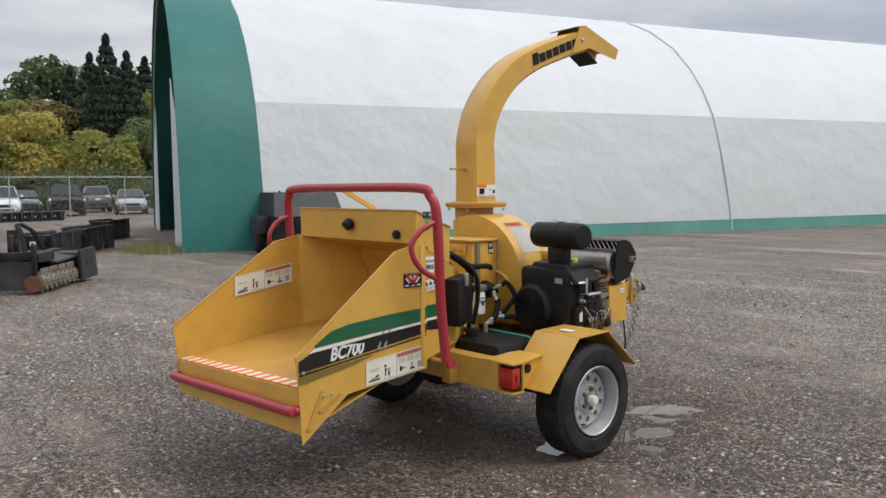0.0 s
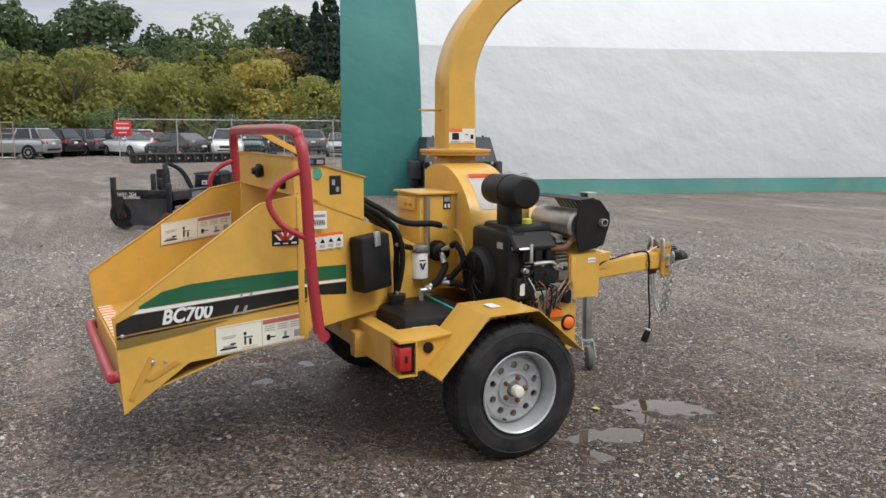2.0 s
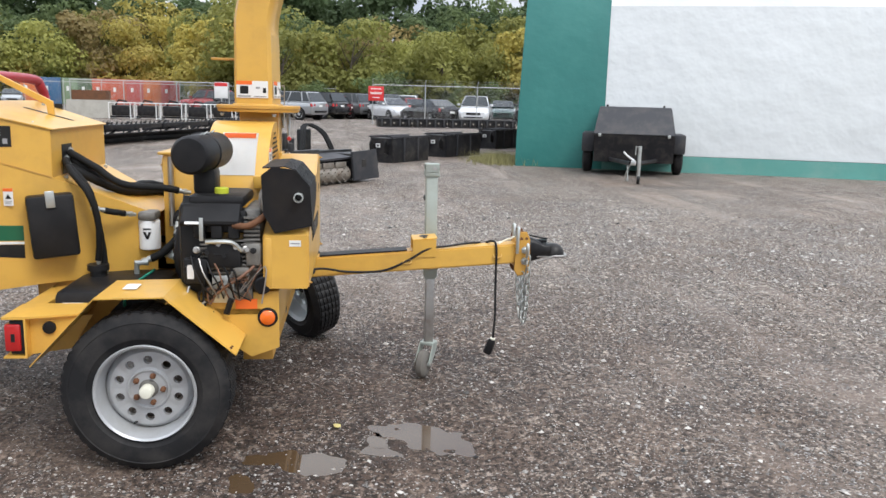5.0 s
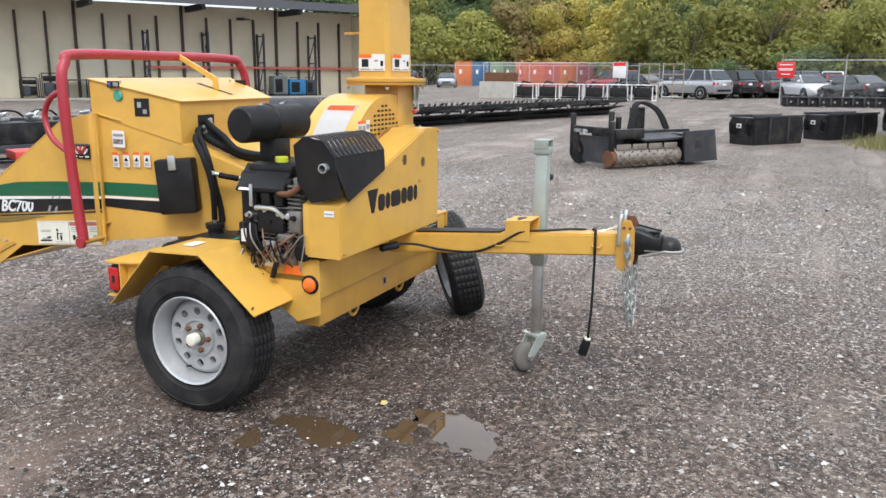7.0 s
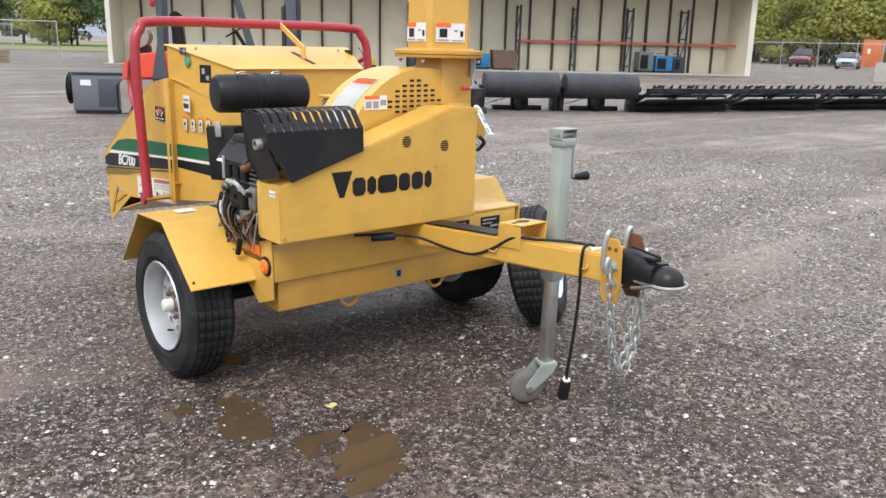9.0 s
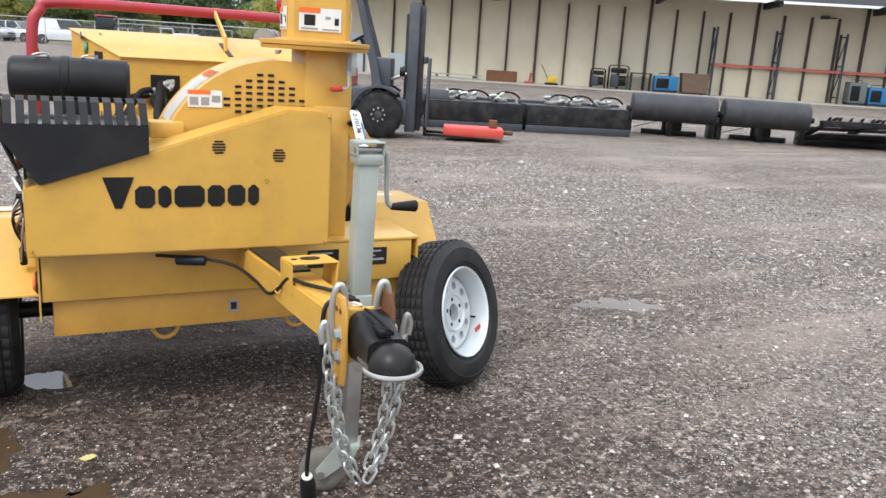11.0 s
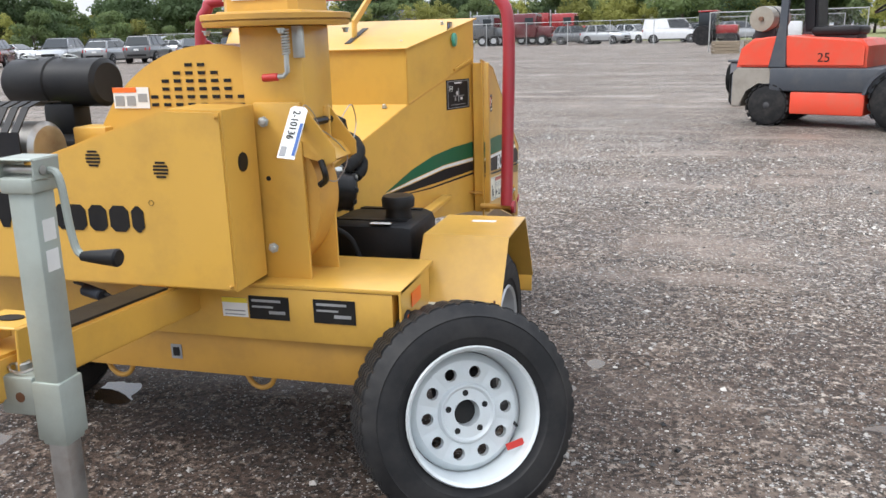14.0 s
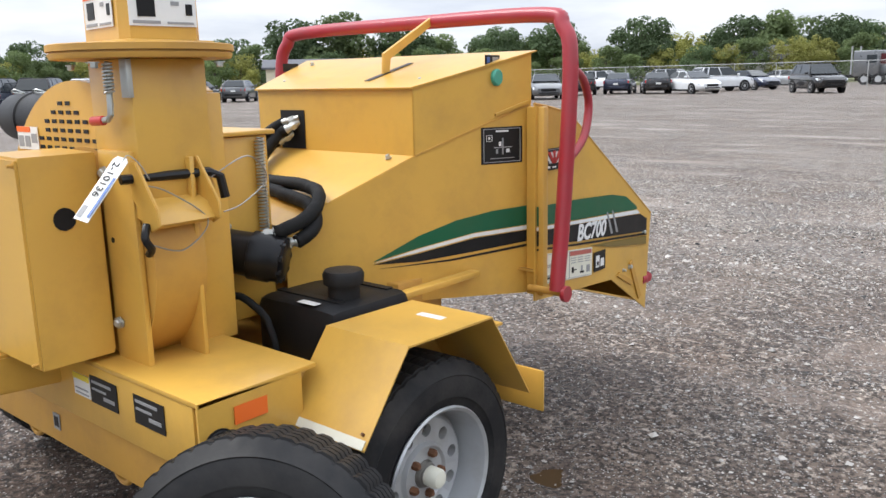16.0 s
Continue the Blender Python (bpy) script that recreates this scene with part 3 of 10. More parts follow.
part("end_wall", B(SHED_LEN - 0.2, SHED_LEN, -8, -0.21, 0.04, 5.0), BEIGE, shed, smooth=False)
part("rear_wall", B(SHED_0, SHED_LEN, -8.2, -8.0, 0.04, 5.5), BEIGE, shed, smooth=False)
door = part("door", B(4.1, 5.15, 0.003, 0.06, 0.04, 2.1, 0.01), mat("pale_door", (0.62, 0.66, 0.66), 0.5), shed, "pale grey door")
part("utility_cabinet", B(6.46, 7.43, 0.02, 0.5, 0.04, 1.15, 0.02), mat("grey_cabinet", (0.42, 0.48, 0.48), 0.5), shed)

rack = thing("pallet_racking", "empty pallet racking with dark uprights and red beams along the wall", "rack", SHED_M)
for k in range(5):
    x = 23.5 + k * 3.17
    bm = bmesh.new()
    for y in (0.2, 1.15):
        box(bm, x - 0.05, x + 0.05, y - 0.05, y + 0.05, 0.04, 3.5)
    for z in (0.35, 1.9, 3.35):
        box(bm, x - 0.03, x + 0.03, 0.2, 1.15, z - 0.03, z + 0.03)
    for i in range(2):
        cyl(bm, (x, 0.22, 0.4 + i * 1.55), (x, 1.12, 1.85 + i * 1.45), 0.03, 6)
    part("upright", bm, DARK_STEEL, rack, smooth=False)
    if k < 4:
        for y in (0.2, 1.15):
            part("beam", B(x + 0.05, x + 3.12, y - 0.03, y + 0.03, 1.55, 1.68), RACK_RED, rack, smooth=False)


def machine(name, x, w, h, col, label, d=0.8):
    """A generator or compressor in a cabinet on skids."""
    th = thing(name, label, name.replace("_", " "), SHED_M @ Matrix.Translation((x, 0.9, 0.06)))
    part("cabinet", B(-w / 2, w / 2, -d / 2, d / 2, 0.1, h, 0.04), col, th)
    part("front_panel", B(-w * 0.42, w * 0.1, d / 2, d / 2 + 0.015, 0.2, h * 0.85, 0.005), BLACK_METAL, th)
    for s in (-1, 1):
        part("skid", B(-w / 2, w / 2, s * d * 0.35 - 0.05, s * d * 0.35 + 0.05, 0, 0.1), DARK_STEEL, th, smooth=False)
    bm = bmesh.new()
    tube(bm, [(-w * 0.3, 0, h - 0.01), (-w * 0.3, 0, h + 0.12), (w * 0.3, 0, h + 0.12), (w * 0.3, 0, h - 0.01)], 0.02, 6)
    part("lifting_bail", bm, DARK_STEEL, th)


BLUE_PAINT = mat("blue_enamel", (0.02, 0.15, 0.33), 0.4)
BROWN_PAINT = mat("brown_enamel", (0.14, 0.09, 0.06), 0.6, dirt=(0.06, 0.04, 0.03), amount=0.6)
GREY_CAB = mat("grey_green_cabinet", (0.12, 0.14, 0.14), 0.5)
machine("welder_generator", 31.8, 1.0, 0.92, BLUE_PAINT, "blue welder generator on skids before the wall")
machine("welder_generator", 32.65, 0.6, 0.90, DARK_STEEL, "dark end cabinet beside a blue welder")
machine("compressor", 30.75, 0.85, 1.12, GREY_CAB, "dark grey compressor cabinet before the wall")
machine("welder_generator", 21.25, 1.2, 0.82, BLUE_PAINT, "small blue generator beside a brown bin")
bin_m = thing("scrap_bin", "rusty brown steel scrap bin beside the racking", "scrap bin", SHED_M @ Matrix.Translation((22.7, 0.9, 0.04)))
bm = bmesh.new()
slab(bm, [(-0.60, -0.40, 0.1), (0.60, -0.40, 0.1), (0.70, -0.44, 1.05), (-0.70, -0.44, 1.05)], 0.03)
slab(bm, [(-0.60, 0.40, 0.1), (0.60, 0.40, 0.1), (0.70, 0.44, 1.05), (-0.70, 0.44, 1.05)], 0.03)
for e in (-1, 1):
    slab(bm, [(e * 0.60, -0.38, 0.1), (e * 0.60, 0.38, 0.1), (e * 0.70, 0.42, 1.05), (e * 0.70, -0.42, 1.05)], 0.03)
box(bm, -0.6, 0.6, -0.38, 0.38, 0.06, 0.10)
part("bin_body", bm, BROWN_PAINT, bin_m, smooth=False)
for e in (-0.45, 0.45):
    part("skid", B(e - 0.06, e + 0.06, -0.38, 0.38, 0.0, 0.06), BROWN_PAINT, bin_m, smooth=False)


def open_frame(x, w, h, label):
    """A generator in an open tube frame."""
    th = thing("frame_generator", label, "generator", SHED_M @ Matrix.Translation((x, 0.9, 0.04)))
    bm = bmesh.new()
    for y in (-0.3, 0.3):
        tube(bm, [(-w / 2, y, 0.02), (-w / 2, y, h - 0.08), (-w / 2 + 0.08, y, h), (w / 2 - 0.08, y, h), (w / 2, y, h - 0.08), (w / 2, y, 0.02)], 0.025, 6)
    for a, z in ((-w / 2, 0.1), (w / 2, 0.1), (-w / 2 + 0.1, h), (w / 2 - 0.1, h)):
        cyl(bm, (a, -0.3, z), (a, 0.3, z), 0.022, 6)
    part("tube_frame", bm, BLACK_METAL, th)
    part("engine_block", B(-w * 0.38, w * 0.05, -0.22, 0.22, 0.1, h * 0.62, 0.05), DARK_STEEL, th)
    part("alternator", cyl(bmesh.new(), (w * 0.05, 0, h * 0.36), (w * 0.40, 0, h * 0.36), h * 0.22, 16, bev=0.02), BLACK_METAL, th)
    part("fuel_tank", B(-w * 0.4, w * 0.4, -0.24, 0.24, h * 0.68, h * 0.9, 0.05), BLACK_METAL, th)


open_frame(17.75, 0.75, 1.0, "small dark generator in an open tube frame")
open_frame(18.8, 1.0, 1.22, "black generator in an open tube frame by the wall")
tb = thing("steel_table", "dark steel table with a box on it by the wall", "table", SHED_M @ Matrix.Translation((20.0, 0.6, 0.04)))
part("tabletop", B(-0.55, 0.55, -0.35, 0.35, 0.86, 0.92), DARK_STEEL, tb, smooth=False)
for a in (-0.5, 0.5):
    for y in (-0.3, 0.3):
        part("leg", B(a - 0.035, a + 0.035, y - 0.035, y + 0.035, 0, 0.86), DARK_STEEL, tb, smooth=False)
pc = thing("plate_compactor", "yellow and black plate compactor parked by the shed", "compactor", SHED_M @ Matrix.Translation((15.35, 0.9, 0.04)))
part("base_plate", B(-0.35, 0.35, -0.25, 0.25, 0, 0.10, 0.03), BLACK_METAL, pc)
part("engine_hood", B(-0.25, 0.28, -0.2, 0.2, 0.10, 0.46, 0.06), mat("plant_yellow", (0.62, 0.42, 0.03), 0.5, dirt=(0.2, 0.15, 0.08), amount=0.5), pc)
bm = bmesh.new()
for y in (-0.18, 0.18):
    tube(bm, [(-0.2, y, 0.3), (-0.48, y, 0.85), (-0.6, y, 1.0)], 0.02, 6)
cyl(bm, (-0.6, -0.18, 1.0), (-0.6, 0.18, 1.0), 0.02, 6)
part("handle", bm, BLACK_METAL, pc)
fj = thing("floor_jack", "red upright floor jack standing by the shed", "jack", SHED_M @ Matrix.Translation((14.2, 0.9, 0.04)))
part("base", B(-0.28, 0.22, -0.18, 0.18, 0, 0.12, 0.03), RACK_RED, fj)
part("lift_column", cyl(bmesh.new(), (0, 0, 0.12), (0.05, 0, 0.55), 0.07, 10), RACK_RED, fj)
part("handle", cyl(bmesh.new(), (0.05, 0, 0.5), (0.12, 0, 1.25), 0.022, 8), STEEL, fj)
st = thing("steel_tray", "rusty red steel tray standing on the ground", "tray", SHED_M @ Matrix.Translation((12.7, 0.9, 0.0)))
part("tray_side", B(-0.8, 0.8, 0.36, 0.40, 0, 0.60, 0.005), RUST, st, smooth=False)
part("tray_side", B(-0.8, 0.8, -0.40, -0.36, 0, 0.60, 0.005), RUST, st, smooth=False)
for e in (-0.78, 0.78):
    part("tray_end", B(e - 0.02, e + 0.02, -0.355, 0.355, 0, 0.58, 0.005), RUST, st, smooth=False)
ln = thing("steel_rails", "long pale steel rails lying before the wall", "rails", SHED_M @ Matrix.Translation((10.2, 0.9, 0.0)))
for z in (0.05, 0.22):
    part("rail", B(-1.4, 1.4, -0.05, 0.05, z, z + 0.07, 0.005), ZINC_OLD, ln, smooth=False)
for x in (-1.0, 1.0):
    part("bearer", B(x - 0.05, x + 0.05, -0.2, 0.2, 0.12, 0.22), RUST, ln, smooth=False)
    part("foot", B(x - 0.05, x + 0.05, -0.2, 0.2, 0.0, 0.05), RUST, ln, smooth=False)

# ---- woods ----
LEAF = {}
for key, col in (("dark", (0.095, 0.140, 0.060)), ("green", (0.150, 0.200, 0.078)), ("olive", (0.315, 0.315, 0.085)), ("gold", (0.46, 0.39, 0.10)), ("rust", (0.34, 0.265, 0.105)), ("pine", (0.030, 0.058, 0.036))):
    m = mat(key + "_leaves", col, 0.75, var=0.35, scale=0.35, bump=0, rand=0.25, dirt=tuple(c * 0.6 for c in col), amount=0.6, dscale=0.9)
    q, lk = m.node_tree.nodes, m.node_tree.links
    tr, mx = q.new("ShaderNodeBsdfTranslucent"), q.new("ShaderNodeMixShader")
    src = q["Principled BSDF"].inputs["Base Color"].links[0].from_socket
    lk.new(src, tr.inputs["Color"])
    mx.inputs["Fac"].default_value = 0.45
    lk.new(q["Principled BSDF"].outputs["BSDF"], mx.inputs[1])
    lk.new(tr.outputs["BSDF"], mx.inputs[2])
    lk.new(mx.outputs["Shader"], q["Material Output"].inputs["Surface"])
    LEAF[key] = m
BARK = mat("bark", (0.075, 0.06, 0.045), 0.9, var=0.3, bump=0.4, bscale=12)


def crown_mesh(seed, h, wid, kind, leaves, size=1.0):
    """A crown of many small leaf sprays set round uneven lobes."""
    r = random.Random(seed)
    verts, faces = [], []
    lobes = []
    if kind == "pine":
        for i in range(16):
            z = h * (0.12 + 0.86 * i / 15)
            lobes.append((0, 0, z, wid * 0.62 * (1.02 - i / 15) + 0.15, 0.35))
    else:
        base = 0.10 if kind == "shrub" else 0.26
        for i in range(24):
            z = h * (base + (0.90 - base) * r.random())
            k = 1 - abs((z / h - 0.52) / 0.62) ** 2
            a = r.random() * 6.283
            d = wid * 0.36 * k * math.sqrt(r.random()) * 1.25
            lobes.append((d * math.cos(a), d * math.sin(a), z, wid * r.uniform(0.11, 0.22), wid * r.uniform(0.09, 0.17)))
    for k in range(leaves):
        lx, ly, lz, lr, lh = lobes[r.randrange(len(lobes))]
        a, t = r.random() * 6.283, math.acos(r.uniform(-0.75, 1))
        q = 1.08 - 0.4 * r.random() ** 2
        p = Vector((lx + lr * q * math.sin(t) * math.cos(a), ly + lr * q * math.sin(t) * math.sin(a), lz + lh * q * math.cos(t) * (1 if kind != "pine" else 1.4)))
        s = wid * r.uniform(0.013, 0.030) * (1.25 if kind == "pine" else 1) * size
        nrm = (Vector((math.sin(t) * math.cos(a), math.sin(t) * math.sin(a), math.cos(t) + 0.25)) + Vector((r.uniform(-1, 1), r.uniform(-1, 1), r.uniform(-1, 1))) * 0.75).normalized()
        u = nrm.orthogonal().normalized()
        u.rotate(Matrix.Rotation(r.random() * 6.283, 3, nrm))
        v = nrm.cross(u)
        w = u.cross(v)
        b0 = len(verts)
        for cx, cy in ((-1, -0.3), (0.1, -0.9), (1, 0.1), (0.2, 0.9)):
            verts.append(p + (u * cx * r.uniform(0.7, 1.3) + v * cy * r.uniform(0.7, 1.2) + w * r.uniform(-0.3, 0.3)) * s)
        faces.append((b0, b0 + 1, b0 + 2, b0 + 3))
    me = bpy.data.meshes.new("crown")
    me.from_pydata(verts, [], faces)
    return me


def trunk_mesh(seed, h, r0):
    r = random.Random(seed)
    bm = bmesh.new()
    tube(bm, [(r.uniform(-0.1, 0.1) * i, r.uniform(-0.1, 0.1) * i, -0.2 + h * 0.75 * i / 5) for i in range(6)], [r0 * (1.15 - i * 0.19) for i in range(6)], 7)
    for i in range(6):
        a, z = r.random() * 6.283, h * r.uniform(0.25, 0.6)
        d = h * r.uniform(0.12, 0.25)
        tube(bm, [(0, 0, z), (d * 0.5 * math.cos(a), d * 0.5 * math.sin(a), z + d * 0.5), (d * math.cos(a), d * math.sin(a), z + d * 1.2)], [r0 * 0.4, r0 * 0.25, r0 * 0.1], 5)
    return finish(bm, "trunk", BARK, True)


TREES = {}


def tree_kind(key, leaf, h, wid, shape, leaves, label, cat="tree", size=1.0):
    th = thing("tree" if shape != "shrub" else "shrub", label, cat, group="woods round the yard")
    me = crown_mesh(hash_seed(key), h, wid, shape, leaves, size)
    me.materials.append(LEAF[leaf])
    t, c = new("trunk", trunk_mesh(hash_seed(key) + 1, h, 0.02 * h)), new("crown", me)
    t.parent = c.parent = th
    TREES[key] = [th, h, 0]


def hash_seed(key):
    return sum(ord(c) * (i + 3) for i, c in enumerate(key))


tree_kind("oak_a", "dark", 13, 11, "tree", 5200, "tall dark green broadleaf tree in the woods")
tree_kind("oak_b", "green", 12, 9, "tree", 5000, "tall green broadleaf tree in the woods")
tree_kind("pine_a", "pine", 14, 6, "pine", 3600, "tall dark conifer in the woods")
tree_kind("olive_a", "olive", 8, 7.5, "shrub", 5200, "olive-yellow autumn tree at the edge of the woods")
tree_kind("olive_b", "gold", 7, 6.5, "shrub", 5000, "golden autumn tree at the edge of the woods")
tree_kind("olive_c", "rust", 7, 6.5, "shrub", 5000, "rust-tinted autumn tree at the edge of the woods")
tree_kind("shrub_a", "green", 5, 6, "shrub", 3000, "low green shrub at the edge of the woods", "shrub")

for key, leaf, shape, label in (("far_a", "dark", "tree", "distant dark green tree beyond the lot"), ("far_b", "green", "tree", "distant green tree beyond the lot"), ("far_c", "olive", "shrub", "distant olive tree beyond the lot"), ("far_d", "green", "shrub", "distant round green tree beyond the lot"), ("far_e", "dark", "shrub", "distant dark round tree beyond the lot")):
    tree_kind(key, leaf, 10, 9, shape, 3800, label, size=1.1)


def plant(key, x, y, h, seed):
    th, h0, used = TREES[key]
    r = random.Random(seed)
    m = Matrix.Translation((x, y, -0.05)) @ Matrix.Rotation(r.random() * 6.283, 4, "Z") @ Matrix.Scale(h / h0, 4)
    TREES[key][2] += 1
    if used == 0:
        th.matrix_basis = m
    else:
        ob = copy_thing(th, m)
        ob.matrix_basis = m


rt = random.Random(11)


def back(b):
    """The woods stand further off behind the far car and container rows."""
    return 34 * max(0.0, min(1.0, (b - 98) / 3))


for i in range(26):          # front row of autumn growth
    b = 58 + 60 * (i + rt.random()) / 26
    plant(rt.choice(("olive_a", "olive_b", "olive_a", "olive_c", "oak_b") if b < 97 else ("olive_a", "olive_b", "olive_c", "olive_b")), *at_bearing(b, rt.uniform(66, 72) + back(b)), rt.uniform(6.0, 8.5) * (1 + back(b) / 100), i)
for i in range(22):
    b = 58 + 60 * (i + rt.random()) / 22
    plant("shrub_a", *at_bearing(b, rt.uniform(61, 65) + back(b) * 1.1), rt.uniform(2.2, 3.8), 400 + i)
for i in range(26):
    b = 58 + 62 * (i + rt.random()) / 26
    plant(rt.choice(("olive_a", "oak_b", "oak_b", "olive_c") if b < 97 else ("olive_a", "olive_b", "oak_b")), *at_bearing(b, rt.uniform(75, 82) + back(b)), rt.uniform(8.5, 11) * (1 + back(b) / 100), 100 + i)
for i in range(28):
    b = 56 + 66 * (i + rt.random()) / 28
    plant(rt.choice(("oak_a", "oak_a", "oak_b", "oak_a")), *at_bearing(b, rt.uniform(86, 97) + back(b)), rt.uniform(10.5, 15.5) * (1 + back(b) / 90), 200 + i)
for b, d, h in ((70.6, 76, 14.5), (69.4, 78, 13.5), (71.6, 80, 13.5), (68.3, 84, 14), (72.8, 86, 13)):
    plant("pine_a", *at_bearing(b, d, 3.61, -3.44), h, int(b * 7))
for i in range(46):          # behind the shed and beyond the far field
    b = 116 + 62 * (i + rt.random()) / 46
    plant(rt.choice(("far_a", "far_b", "far_d", "far_c", "far_e")), *at_bearing(b, rt.uniform(106, 125)), rt.uniform(6.5, 10.5), 300 + i)
for i in range(120):          # beyond the parked cars
    b = 168 + 90 * (i + rt.random()) / 120
    plant(rt.choice(("far_a", "far_b", "far_b", "far_c", "far_d", "far_e")), *at_bearing(b, rt.uniform(116, 142)), rt.uniform(4.6, 8.2), 500 + i)
for i in range(70):
    b = 172 + 86 * (i + rt.random()) / 70
    plant(rt.choice(("far_d", "far_c", "far_e")), *at_bearing(b, rt.uniform(107, 114)), rt.uniform(3.2, 6), 700 + i)
for b, h in ((226, 14), (229, 13), (196, 12), (193, 11), (221.5, 12), (205, 12), (171, 12), (186, 12), (199, 11.5), (181, 11), (211, 12), (215, 11)):
    plant("far_a" if b % 2 else "far_b", *at_bearing(b, 116), h * 0.78, int(b * 3))
# ---- the wood chipper on its trailer ----
HY, HF = -0.875, -0.497   # back and front of the hood
chipper = thing("wood_chipper", "yellow towable wood chipper with red feed bar and curved discharge chute", "wood chipper")


def text_mesh(body, size, depth=0.0006, bold=0.0):
    cu = bpy.data.curves.new("lettering", "FONT")
    cu.body, cu.size, cu.extrude, cu.offset, cu.align_x, cu.align_y = body, size, depth, bold, "CENTER", "CENTER"
    ob = bpy.data.objects.new("lettering", cu)
    scene.collection.objects.link(ob)
    me = bpy.data.meshes.new_from_object(ob)
    bpy.data.objects.remove(ob)
    return me


def chute_x(side, y):
    """Half width of the feed table's side plates, which flare to the rear."""
    return 0.598 + 0.10 * max(0.0, -0.9 - y) if side > 0 else -0.533


def box_x(side, y):
    """Side plates of the feed box, which close in towards the rollers."""
    return 0.575 - 0.45 * (y + 0.88) if side > 0 else -0.487 + 0.43 * (y + 0.88)


def on_chute(side, y, z, out=0.004):
    return Vector((chute_x(side, y) + side * out, y, z))


def on_box(side, y, z, out=0.004):
    return Vector((box_x(side, y) + side * out, y, z))


def decal(name, pts, material, parent, label="", thick=0.0016):
    bm = bmesh.new()
    slab(bm, pts, thick)
    return part(name, bm, material, parent, label, smooth=False)


def sticker(name, o, u, v, w, h, parent, rows, ground=None, label=""):
    """A printed sticker: a sheet at o with blocks (x0, x1, y0, y1 in 0..1, material) set on it."""
    o, u, v = Vector(o), Vector(u).normalized(), Vector(v).normalized()
    n = u.cross(v)
    sheet = decal(name, [o + u * a * w + v * b * h for a, b in ((0, 0), (1, 0), (1, 1), (0, 1))], ground or WHITE, parent, label)
    for x0, x1, y0, y1, m in rows:
        decal("print", [o + n * 0.0014 + u * a * w + v * b * h for a, b in ((x0, y0), (x1, y0), (x1, y1), (x0, y1))], m, sheet)
    return sheet


def bolt(at, n, r, parent, material=None, name="bolt"):
    bm = bmesh.new()
    lathe(bm, at, n, [(0, r * 1.5), (0.003, r * 1.5), (0.0031, r), (0.011, r), (0.013, r * 0.7)], 6)
    return part(name, bm, material or ZINC, parent, smooth=False)


